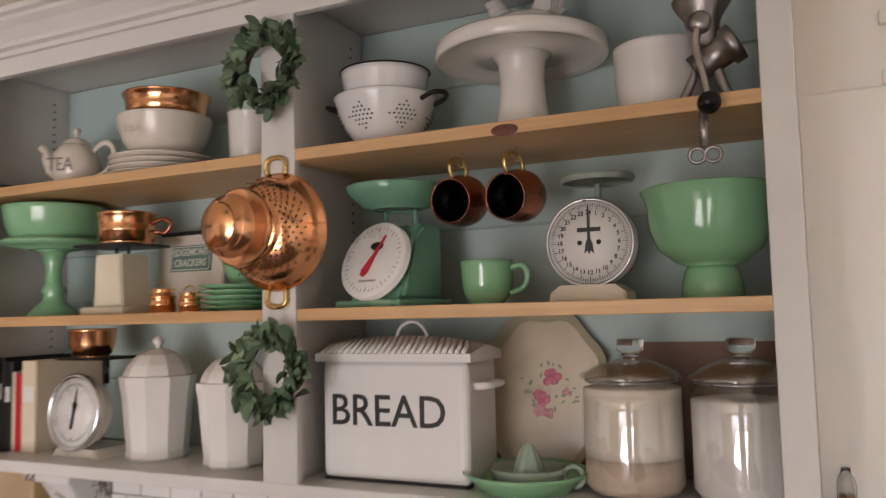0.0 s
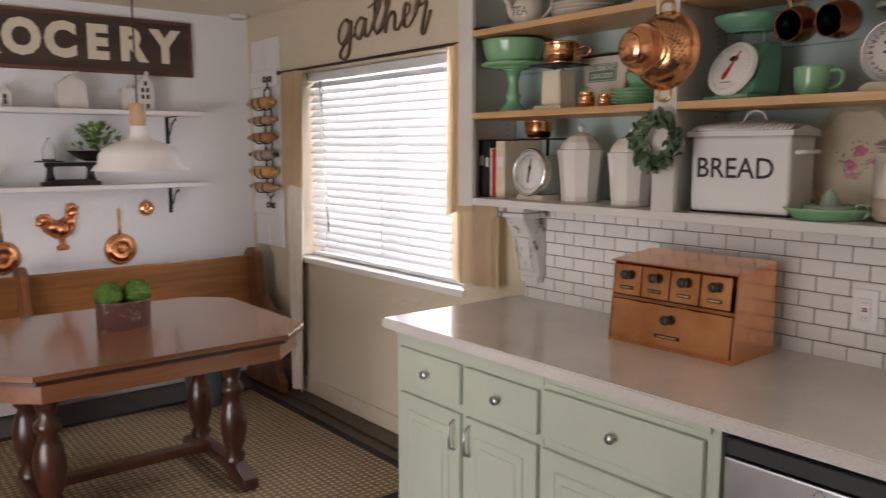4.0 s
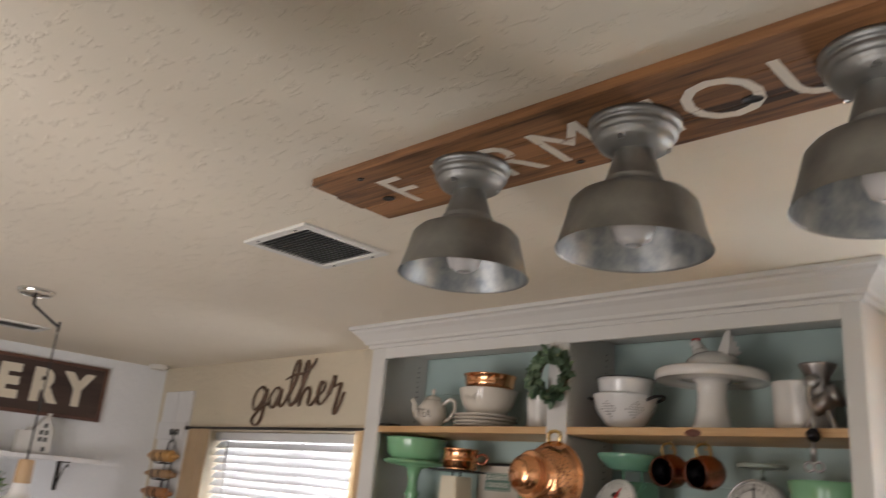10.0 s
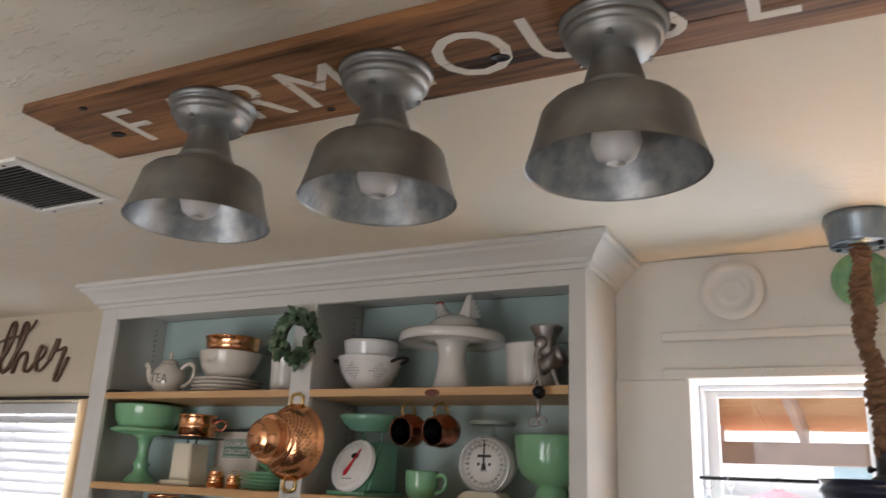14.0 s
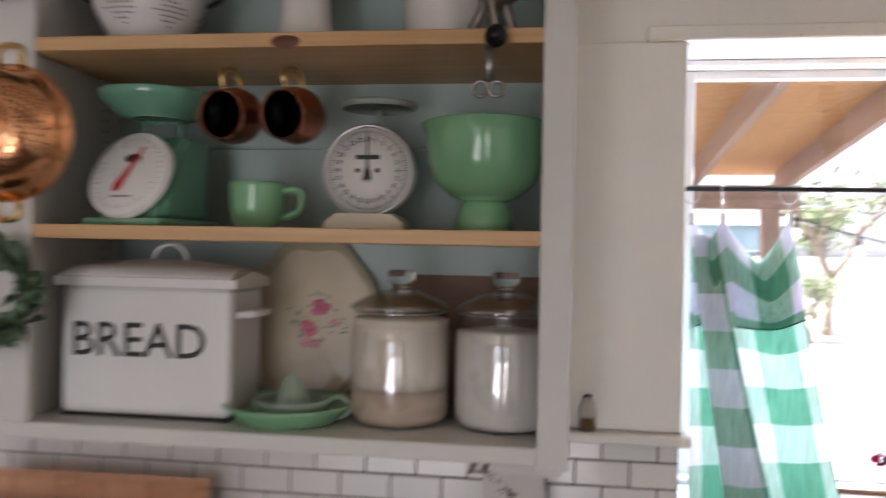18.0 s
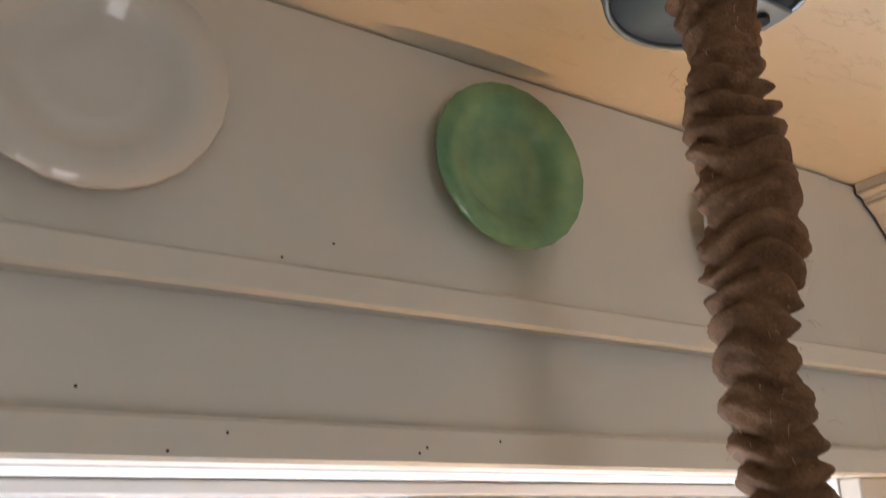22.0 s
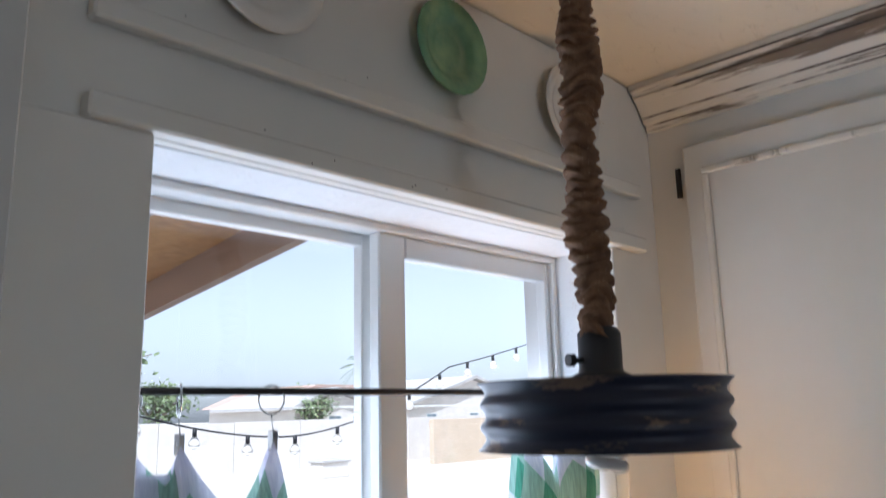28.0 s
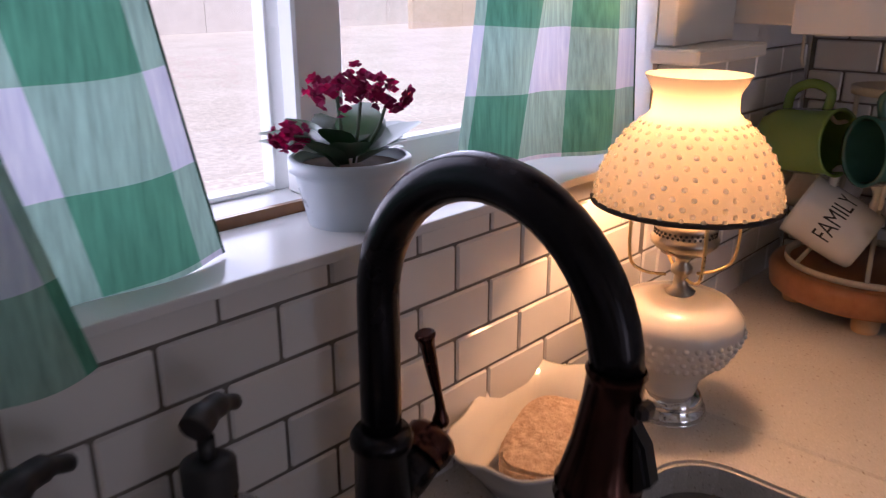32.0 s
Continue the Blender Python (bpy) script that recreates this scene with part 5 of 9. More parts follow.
# faceted canisters
def canister(x, y, s, label):
    c = thing("ceramic_canister", label, "canister", at(x, y, S0, 8), "white canisters")
    def facet(prof, sides=10):
        return lathe(prof, sides, smooth=False)
    part("body", facet([(0, 0), (0.066 * s, 0), (0.07 * s, 0.006), (0.068 * s, 0.02 * s), (0.079 * s, 0.14 * s), (0.081 * s, 0.155 * s), (0.085 * s, 0.175 * s), (0.086 * s, 0.186 * s), (0.078 * s, 0.188 * s), (0, 0.188 * s)]), M["ceramic"], c)
    l = part("lid", facet([(0.076 * s, 0.188 * s), (0.074 * s, 0.196 * s), (0.066 * s, 0.212 * s), (0.046 * s, 0.234 * s), (0.02 * s, 0.246 * s), (0.008, 0.249 * s), (0, 0.249 * s)]), M["ceramic"], c)
    part("knob", lathe([(0.008 * s, 0.247 * s), (0.007 * s, 0.255 * s), (0.014 * s, 0.262 * s), (0.012 * s, 0.27 * s), (0.004 * s, 0.276 * s), (0, 0.282 * s)], 16), M["ceramic"], l)
    return c


canister(-1.372, -0.165, 1.03, "white faceted ceramic canister with a knobbed lid")
canister(-1.125, -0.185, 0.98, "white faceted ceramic canister beside the post")

# bread box
bd = thing("bread_box", "white enamel bread box with black lettering", "bread box", at(-0.689, -0.181, S0) @ Matrix.Diagonal((0.965, 0.78, 1, 1)))
part("body", B(-0.165, 0.165, -0.09, 0.10, 0.004, 0.235, 0.018, 4), M["enamel"], bd)
part("base_rim", B(-0.163, 0.163, -0.088, 0.098, 0.0, 0.006, 0.002), M["black"], bd, "thin black base line")
lidb = bmesh.new()
n = 30
for k in range(n):
    x0_, x1_ = -0.176 + 0.352 * k / n, -0.176 + 0.352 * (k + 1) / n
    xm_ = (x0_ + x1_) / 2
    hgt = lambda x: 0.262 + 0.018 * (1 - (x / 0.176) ** 2)
    a = [lidb.verts.new((x0_, -0.100, 0.232)), lidb.verts.new((x1_, -0.100, 0.232)), lidb.verts.new((x1_, -0.100, 0.248)), lidb.verts.new((x0_, -0.100, 0.248))]
    lidb.faces.new(a)
    b = [lidb.verts.new((x1_, 0.0, hgt(x1_))), lidb.verts.new((xm_, -0.05, hgt(xm_) + 0.002)), lidb.verts.new((x0_, 0.0, hgt(x0_)))]
    lidb.faces.new((a[3], a[2], b[0], b[2]))
    d = [lidb.verts.new((x0_, 0.105, 0.248)), lidb.verts.new((x1_, 0.105, 0.248)), lidb.verts.new((x1_, 0.105, 0.232)), lidb.verts.new((x0_, 0.105, 0.232))]
    lidb.faces.new((b[2], b[0], d[1], d[0])), lidb.faces.new(d[::-1])
for s in (-0.176, 0.176):
    q = [lidb.verts.new(p) for p in ((s, -0.1, 0.232), (s, -0.1, 0.248), (s, 0.0, 0.262), (s, 0.105, 0.248), (s, 0.105, 0.232))]
    lidb.faces.new(q)
bmesh.ops.remove_doubles(lidb, verts=lidb.verts, dist=1e-5)
bmesh.ops.recalc_face_normals(lidb, faces=lidb.faces[:])
lid = part("lid", lidb, M["enamel"], bd, "fluted white enamel lid")
for k in range(24):
    xc = -0.16 + 0.32 * k / 23
    part("flute", tube([(xc, -0.097, 0.250), (xc * 0.98, -0.06, 0.262 + 0.004 * (1 - (xc / 0.176) ** 2)), (xc * 0.96, -0.025, 0.268 + 0.013 * (1 - (xc / 0.176) ** 2))], [0.0045, 0.0045, 0.001], 6), M["enamel"], lid)
part("handle", tube(arc((0.01, 0, 0.272), 0.036, 5, 175, 16), 0.0035, 8), M["enamel"], lid)
part("side_handle", handle_loop([(0.163, -0.05, 0.185), (0.195, -0.045, 0.187), (0.195, 0.045, 0.187), (0.163, 0.05, 0.185)], 0.007), M["enamel"], bd)
part("lettering", moved(words("BREAD", 0.086, 0.0006, bold=0.0006, width=1.0), Matrix.Translation((-0.012, -0.0912, 0.135))), M["ink"], bd, "black painted word")

# tray, juicer and dish
ty = thing("floral_tray", "cream tole tray painted with pink roses", "tray", at(-0.452, -0.062, S0, 0, -9) @ Matrix.Diagonal((1.1, 1, 1, 1)))
out = []
for k in range(72):
    a = 2 * math.pi * k / 72
    r_ = 1 + 0.045 * math.cos(4 * a) - 0.035 * math.cos(8 * a)
    c_, s_ = math.cos(a), math.sin(a)
    e = (abs(c_) ** 3.2 + abs(s_) ** 3.2) ** (-1 / 3.2)
    out.append((0.118 * r_ * e * c_, 0.16 + 0.158 * r_ * e * s_))
inn = [(x * 0.86, 0.16 + (z - 0.16) * 0.89) for x, z in out]
M["tray_rim"] = mat("aged_ivory_rim", (0.46, 0.42, 0.30), (0.36, 0.34, 0.25), 20, 0.35)
M["tray_face"] = mat("ivory_painted_tin", (0.62, 0.55, 0.42), (0.50, 0.43, 0.31), 9, 0.3, coat=0.4)
rim = bmesh.new()
vo = [rim.verts.new((x, -0.014, z)) for x, z in out]
vi = [rim.verts.new((x, 0.0, z)) for x, z in inn]
vb = [rim.verts.new((x, -0.010, z)) for x, z in out]
for k in range(72):
    j = (k + 1) % 72
    rim.faces.new((vo[k], vo[j], vi[j], vi[k])).smooth = True
    rim.faces.new((vb[k], vo[k], vo[j], vb[j]))
part("rim", rim, M["tray_rim"], ty)
part("face", prism(inn, 0.002, "y", 0.0), M["tray_face"], ty)
M["rose"] = mat("pink_painted_rose", (0.62, 0.20, 0.28), (0.45, 0.10, 0.17), 60, 0.4)
M["rose_pale"] = mat("pale_pink_painted_rose", (0.66, 0.36, 0.38), (0.55, 0.25, 0.28), 60, 0.4)
M["paint_leaf"] = mat("grey_green_painted_leaf", (0.26, 0.32, 0.24), (0.18, 0.24, 0.18), 50, 0.4)
rr = random.Random(3)
for fx, fz, fs, mm in ((0.015, 0.19, 0.019, "rose"), (0.0, 0.15, 0.018, "rose"), (-0.006, 0.125, 0.014, "rose_pale"), (0.008, 0.118, 0.012, "rose_pale"), (0.045, 0.16, 0.009, "rose_pale")):
    bm = bmesh.new()
    for k in range(9):
        a, q = rr.uniform(0, 6.28), rr.uniform(0.2, 0.75) * fs
        lathe([(0, 0.0), (fs * 0.45, 0.0), (fs * 0.4, 0.0008), (0, 0.0012)], 9, bm, Matrix.Translation((fx + q * math.cos(a), -0.0004 - 0.0002 * k, fz + q * math.sin(a))) @ Matrix.Rotation(radians(90), 4, "X"))
    part("painted_rose", bm, M[mm], ty)
lv = bmesh.new()
for k in range(34):
    a = rr.uniform(0, 6.28)
    q = rr.uniform(0.02, 0.062)
    cx, cz = 0.008 + q * math.cos(a) * 0.9, 0.165 + q * math.sin(a) * 1.05
    l, w_ = rr.uniform(0.008, 0.016), rr.uniform(0.002, 0.004)
    prism([(0, 0), (l * 0.5, w_), (l, 0), (l * 0.5, -w_)], 0.0006, "y", 0, lv).verts.ensure_lookup_table()
    vs = lv.verts[-8:]
    bmesh.ops.transform(lv, matrix=Matrix.Translation((cx, -0.0009 - 0.00002 * k, cz)) @ Matrix.Rotation(a + rr.uniform(-0.6, 0.6), 4, "Y"), verts=vs)
part("painted_leaves", lv, M["paint_leaf"], ty)
gd = thing("jade_dish", "shallow green jadeite pie dish", "dish", at(-0.440, -0.200, S0))
part("dish", shell([(0.085, 0), (0.092, 0.003), (0.106, 0.022), (0.117, 0.03), (0.117, 0.034)], 0.004, 48), M["jade"], gd)
M["pressed"] = mat("pale_green_pressed_glass", (0.50, 0.64, 0.53), (0.42, 0.56, 0.46), 6, 0.12, coat=0.4, Transmission_Weight=0.35)
ju = thing("glass_juicer", "clear pressed-glass citrus juicer", "juicer", at(-0.432, -0.205, S0 + 0.0052))
part("dish", shell([(0.05, 0), (0.06, 0.004), (0.068, 0.025), (0.07, 0.036)], 0.004, 36), M["pressed"], ju)
part("reamer", lathe([(0.034, 0.005), (0.03, 0.02), (0.022, 0.048), (0.012, 0.07), (0.003, 0.079), (0, 0.08)], 40, wobble=lambda a, z: 1 + 0.1 * math.cos(10 * a)), M["pressed"], ju)
part("handle", tube(arc((0.084, 0, 0.022), 0.018, 0, 340, 17), 0.005, 8, closed=True), M["pressed"], ju)

# jars
M["flour"] = mat("white_flour", (0.84, 0.83, 0.80), (0.78, 0.76, 0.72), 10, 0.95, bump=0.3, bscale=40)
M["meal"] = mat("pinkish_oat_meal", (0.68, 0.56, 0.45), (0.58, 0.46, 0.36), 90, 0.95, bump=0.5, bscale=200)
M["oat"] = mat("cream_flour", (0.80, 0.75, 0.66), (0.74, 0.68, 0.58), 12, 0.95, bump=0.3)
M["jar_wall"] = pane_mat("thin_jar_glass", 0.14)
M["jar_lid"] = pane_mat("thick_lid_glass", 0.34)
M["jar_glass"] = glass_mat("clear_jar_glass", (0.97, 0.98, 0.97))


def jar(x, y, label, fills):
    j = thing("glass_jar", label, "jar", at(x, y, S0) @ Matrix.Diagonal((1.08, 1.08, 1, 1)), "storage jars")
    part("jar", shell([(0.07, 0), (0.078, 0.005), (0.083, 0.02), (0.084, 0.1), (0.083, 0.165), (0.076, 0.185), (0.07, 0.192), (0.071, 0.2)], 0.0035, 44), M["jar_wall"], j)
    l = part("lid", lathe([(0.085, 0.202), (0.085, 0.208), (0.06, 0.222), (0.03, 0.234), (0, 0.238), (0, 0.235), (0.03, 0.231), (0.06, 0.219), (0.081, 0.205), (0.085, 0.202)], 44), M["jar_lid"], j)
    part("clasp_ring", tube(arc((0, 0, 0.1965), 0.0745, 0, 352, 44, (1, 0, 0), (0, 1, 0)), 0.0016, 6, closed=True), M["steel"], j, "thin steel clasp wire")
    part("knob", lathe([(0.014, 0.2385), (0.014, 0.243), (0.022, 0.249), (0.023, 0.266), (0.019, 0.27), (0, 0.268)], 24), M["jar_glass"], l)
    z = 0.006
    for h, m_ in fills:
        part("filling", lathe([(0, z), (0.0785 if z > 0.01 else 0.072, z), (0.0795, z + 0.012), (0.0795, z + h), (0.05, z + h + 0.004), (0, z + h + 0.002)], 32), M[m_], j)
        z += h + 0.0045
    return j


jar(-0.247, -0.165, "large glass jar layered with pale flour and oats", ((0.055, "meal"), (0.118, "oat")))
jar(-0.060, -0.165, "large glass jar filled with white flour", ((0.16, "flour"),))
bo = thing("breadboard", "brown wooden board leaning behind the jars", "board", at(-0.14, -0.03, S0, 0, -4))
part("board", B(-0.155, 0.155, 0, 0.015, 0, 0.268, 0.004), wood_mat("grey_brown_board", (0.22, 0.13, 0.09), (0.14, 0.08, 0.055), 0, 9, 0.6), bo)

# shelf pin holes
pins = mesh_of("pin_hole", B(-0.0012, 0.0012, -0.0025, 0.0025, -0.0025, 0.0025), M["black"])
for xs, y_ in ((-0.8865, -0.27), (-0.8865, -0.06), (-1.8745, -0.06)):
    for k in range(44):
        z = 1.37 + k * 0.0215
        if min(abs(z - 1.68), abs(z - 1.997)) > 0.02:
            o = new("pin_hole", pins)
            o.parent, o.location = hutch, (xs, y_, z)
part("knot", lathe([(0, 0), (0.022, 0), (0.02, 0.0012), (0, 0.0014)], 14, m=Matrix.Translation((-0.42, HF + 0.0032, 1.995)) @ Matrix.Diagonal((1.2, 1, 0.5, 1)) @ Matrix.Rotation(radians(90), 4, "X")), mat("dark_pine_knot", (0.16, 0.055, 0.03), (0.09, 0.03, 0.02), 90, 0.6), hutch, "dark resin knot")

# brackets under the hutch
M["corbel"] = worn_mat("distressed_white_corbel_paint", (0.63, 0.62, 0.60), (0.13, 0.10, 0.08), 0.455, 11, 0.6, (1, 1, 0.5), 0.5)
for xc, lb in ((-1.745, "distressed white carved wooden corbel near the dining side"), (-0.042, "distressed white carved wooden corbel near the sink")):
    cbl = thing("corbel", lb, "corbel", at(xc, 0, 1.3165) @ Matrix.Diagonal((1, 1, 1.085, 1)) @ Matrix.Translation((0, 0, -1.3165)), "corbels under the hutch")
    curve = [(-0.012, 0.0), (-0.05, 0.0), (-0.056, 0.03), (-0.066, 0.08), (-0.09, 0.15), (-0.125, 0.20), (-0.15, 0.235), (-0.012, 0.235)]
    part("scroll", moved(prism(curve, 0.11, "x", -0.055, bevel=0.004), Matrix.Translation((0, 0, 1.035))), M["corbel"], cbl)
    part("cap", B(-0.082, 0.082, -0.172, -0.012, 1.27, 1.290, 0.005, 2), M["corbel"], cbl)
    part("cap_board", B(-0.074, 0.074, -0.162, -0.012, 1.291, 1.3165, 0.004, 2), M["corbel"], cbl)
    part("foot", B(-0.048, 0.048, -0.055, -0.012, 1.012, 1.0345, 0.004, 2), M["corbel"], cbl)
    part("face_panel", moved(ring(-0.045, 0.045, -0.003, 0.004, 0, 0.14, 0.006, 0.001), Matrix.Translation((0, -0.073, 1.055)) @ Matrix.Rotation(radians(13), 4, "X")), M["corbel"], cbl)
    for s in (-0.057, 0.055):
        part("side_scroll", B(s, s + 0.003, -0.11, -0.03, 1.225, 1.232), M["corbel"], cbl)

# copper bread drawers on the worktop
cx = thing("copper_drawer_box", "polished copper spice chest with four small drawers and one wide", "drawer box", at(-0.866, -0.088, CZ, 1.2))
W_, D_ = 0.226, 0.215
side = [(0.0, 0.0), (-D_ - 0.03, 0.0), (-D_, 0.265), (0.0, 0.285)]
for s in (-W_, W_ - 0.006):
    part("side", prism(side, 0.006, "x", s), M["copper"], cx)
part("back", B(-W_ + 0.006, W_ - 0.006, -0.006, 0, 0, 0.283), M["copper"], cx)
part("top", prism([(-D_ - 0.012, 0.266), (0.0, 0.286), (0.0, 0.291), (-D_ - 0.014, 0.271)], W_ * 2 + 0.008, "x", -W_ - 0.004), M["copper"], cx)
part("bottom", B(-W_ + 0.006, W_ - 0.006, -D_ - 0.022, -0.007, 0.0, 0.012), M["copper"], cx)
lean = lambda z: -D_ - 0.03 + 0.03 * z / 0.265
part("rail", B(-W_ + 0.006, W_ - 0.006, lean(0.15) - 0.001, lean(0.15) + 0.02, 0.146, 0.156), M["copper"], cx)


def copper_drawer(x0, x1, z0, z1, name):
    bm = bmesh.new()
    vs = [bm.verts.new((x, lean(z) + o - 0.004, z)) for o in (0, 0.012) for x, z in ((x0, z0), (x1, z0), (x1, z1), (x0, z1))]
    for f in ((0, 1, 2, 3), (7, 6, 5, 4), (0, 4, 5, 1), (1, 5, 6, 2), (2, 6, 7, 3), (3, 7, 4, 0)):
        bm.faces.new([vs[i] for i in f])
    bmesh.ops.recalc_face_normals(bm, faces=bm.faces[:])
    bmesh.ops.bevel(bm, geom=bm.edges[:], offset=0.0015, segments=1, affect="EDGES")
    d = part(name, bm, M["copper"], cx)
    xm, zm = (x0 + x1) / 2, z0 + (z1 - z0) * 0.68
    part("knob", lathe([(0, 0), (0.007, 0), (0.008, 0.008), (0.016, 0.014), (0.016, 0.021), (0.010, 0.026), (0, 0.027)], 14, m=Matrix.Translation((xm, lean(zm) - 0.004, zm)) @ Matrix.Rotation(radians(90), 4, "X")), M["black"], d, "black turned knob")
    zl = z0 + (z1 - z0) * 0.24
    wl = 0.024 if x1 - x0 < 0.2 else 0.045
    part("label_plate", B(xm - wl, xm + wl, lean(zl) - 0.0065, lean(zl) - 0.003, zl - 0.006, zl + 0.006, 0.001), M["black"], d, "small black label plate")
    part("label_line", B(xm - wl * 0.8, xm + wl * 0.8, lean(zl) - 0.0072, lean(zl) - 0.0066, zl - 0.002, zl + 0.002), M["brass"], d)


for k in range(4):
    xa = -W_ + 0.010 + k * 0.1066
    copper_drawer(xa, xa + 0.1, 0.16, 0.258, "drawer")
copper_drawer(-W_ + 0.010, W_ - 0.010, 0.016, 0.143, "wide_drawer")

# outlet
ou = thing("wall_outlet", "white wall outlet with red test button", "outlet", at(-0.400, -0.0125, 1.077))
part("cover_plate", B(-0.037, 0.037, -0.005, 0, -0.06, 0.06, 0.002, 2), M["vinyl"], ou)
part("receptacle", B(-0.017, 0.017, -0.008, -0.0051, -0.034, 0.034, 0.0015), M["vinyl"], ou)
part("button", B(-0.007, 0.007, -0.0095, -0.0081, 0.001, 0.006), M["red"], ou)
part("button", B(-0.007, 0.007, -0.0095, -0.0081, -0.006, -0.001), M["black"], ou)
for z in (-0.024, 0.02):
    part("slot", B(-0.006, -0.0045, -0.0086, -0.0081, z - 0.004, z + 0.004), M["black"], ou)
    part("slot", B(0.0045, 0.006, -0.0086, -0.0081, z - 0.004, z + 0.004), M["black"], ou)

# little stool with napkins
so = thing("wooden_stool", "small rough wooden riser on the worktop", "stool", at(0.105, -0.11, CZ))
M["grey_wood"] = wood_mat("pale_weathered_wood", (0.42, 0.31, 0.22), (0.28, 0.20, 0.14), 0, 10, 0.7)
part("top", prism([(-0.135, -0.012), (-0.07, -0.014), (-0.03, -0.05), (0.11, -0.055), (0.115, 0.05), (-0.03, 0.05), (-0.07, 0.014), (-0.135, 0.012)], 0.017, "z", 0.125, bevel=0.003), M["grey_wood"], so)
for a, b in ((-0.025, -0.04), (0.09, -0.045), (-0.022, 0.03), (0.092, 0.03)):
    part("leg", B(a - 0.013, a + 0.013, b - 0.01, b + 0.01, 0, 0.125, 0.002), M["grey_wood"], so)
nk = thing("napkin_stack", "folded pale green paper napkins standing in a holder", "napkins", at(0.14, -0.085, CZ + 0.1435))
M["napkin"] = mat("pale_green_paper", (0.50, 0.58, 0.46), (0.44, 0.52, 0.40), 12, 0.85, bump=0.2)
for k in range(4):
    part("napkin", B(-0.085, 0.085, 0.012 * k, 0.012 * k + 0.009, 0, 0.075 - 0.004 * k, 0.003), M["napkin"], nk)
nh = thing("napkin_weight", "rust-coloured half-round napkin holder with wire hook", "napkin holder", at(0.13, -0.115, CZ + 0.1435))
half = [(0.055 * math.cos(radians(a)), 0.035 * math.sin(radians(a))) for a in range(0, 181, 15)]
part("wedge", moved(prism(half, 0.012, "y", 0, bevel=0.003), Matrix.Translation((0, 0, 0.012))), mat("rust_brown_wood", (0.20, 0.06, 0.03), (0.12, 0.035, 0.02), 20, 0.5), nh)
part("foot", lathe([(0, 0), (0.026, 0), (0.026, 0.006), (0.012, 0.014), (0, 0.016)], 18), M["bronze_red"], nh)
part("hook", tube(smooth_line([(0, 0.006, 0.04), (0, 0.006, 0.09), (0.008, 0.004, 0.105), (0.016, 0.002, 0.095), (0.017, 0.0, 0.08)], 4), 0.002, 6), M["iron"], nh)
nl = thing("night_light_jar", "tiny clear glass bottle on the ledge", "bottle", at(0.091, -0.045, 1.3232))
part("glass", shell([(0.014, 0), (0.016, 0.004), (0.016, 0.04), (0.012, 0.055), (0.008, 0.06), (0.008, 0.068)], 0.0015, 20), M["jar_glass"], nl)
part("cork", lathe([(0, 0.004), (0.013, 0.004), (0.013, 0.022), (0, 0.022)], 14), M["oak"], nl, "brown contents")

# ---- plates over the sink window ----
M["old_jade"] = mat("mottled_jade_glass", (0.24, 0.43, 0.22), (0.11, 0.29, 0.17), 22, 0.2, coat=0.3, rvar=0.05)
for x_, z_, r_, m_, lb in ((0.395, 2.310, 0.087, "ceramic", "white embossed china plate hung on the wall"), (0.731, 2.315, 0.078, "old_jade", "green glass plate hung on the wall"), (1.05, 2.30, 0.083, "ceramic", "white china plate hung near the corner")):
    pw = thing("wall_plate", lb, "plate", at(x_, -0.019, z_), "plates over the sink window")
    part("plate", moved(lathe([(0, 0.002), (r_ * 0.5, 0.0), (r_ * 0.56, 0.004), (r_ * 0.62, 0.012), (r_ * 0.97, 0.019), (r_, 0.021), (r_ * 0.99, 0.0235), (r_ * 0.66, 0.016), (r_ * 0.58, 0.0095), (r_ * 0.4, 0.0085), (r_ * 0.37, 0.0095), (r_ * 0.34, 0.0085), (0, 0.0085)], 72, wobble=lambda a, z: 1 + 0.006 * math.cos(24 * a)), face), M[m_], pw)
for x_, y_, z_ in ((0.462, -0.0455, 2.064), (0.497, -0.0455, 2.076), (0.633, -0.0455, 2.067), (0.639, -0.0455, 2.071), (0.702, -0.0455, 2.077), (0.410, -0.0185, 2.103), (0.264, -0.0185, 2.273), (0.300, -0.0185, 2.215), (0.535, -0.0185, 2.205), (0.575, -0.0185, 2.222)):
    nm = thing("nail_hole", "tiny dark nail hole in painted board", "nail hole", at(x_, y_, z_))
    part("hole", moved(lathe([(0, 0), (0.0011, 0), (0.0009, 0.0006), (0, 0.0006)], 7), face), M["ink"], nm)

# ---- pendant with burlap cord ----
pd = thing("pendant_lamp", "black ribbed drum pendant on a burlap-wrapped cord", "pendant lamp", at(0.726, -0.270, 0))
M["zinc"] = mat("blue_grey_zinc", (0.36, 0.42, 0.46), (0.20, 0.25, 0.29), 14, 0.4, 0.9, bump=0.25, bscale=30)
can = lathe([(0.0, 2.346), (0.064, 2.346), (0.066, 2.342), (0.069, 2.344), (0.070, 2.353), (0.078, 2.397), (0.081, 2.402), (0.081, 2.414), (0.078, 2.422), (0, 2.422)], 48)
part("canopy", moved(can, Matrix.Translation((0.004, 0.004, 0))), M["zinc"], pd, "galvanised bucket canopy")
part("canopy_bar", B(-0.06, 0.064, -0.012, 0.012, 2.337, 2.341, 0.001), M["zinc"], pd)
for a, b in ((-0.045, 0.0), (0.046, -0.03), (0.048, 0.002)):
    part("screw_hole", lathe([(0, 2.333), (0.006, 2.333), (0.006, 2.344), (0, 2.344)], 10, m=Matrix.Translation((a, b, 0.0))), M["ink"], pd)
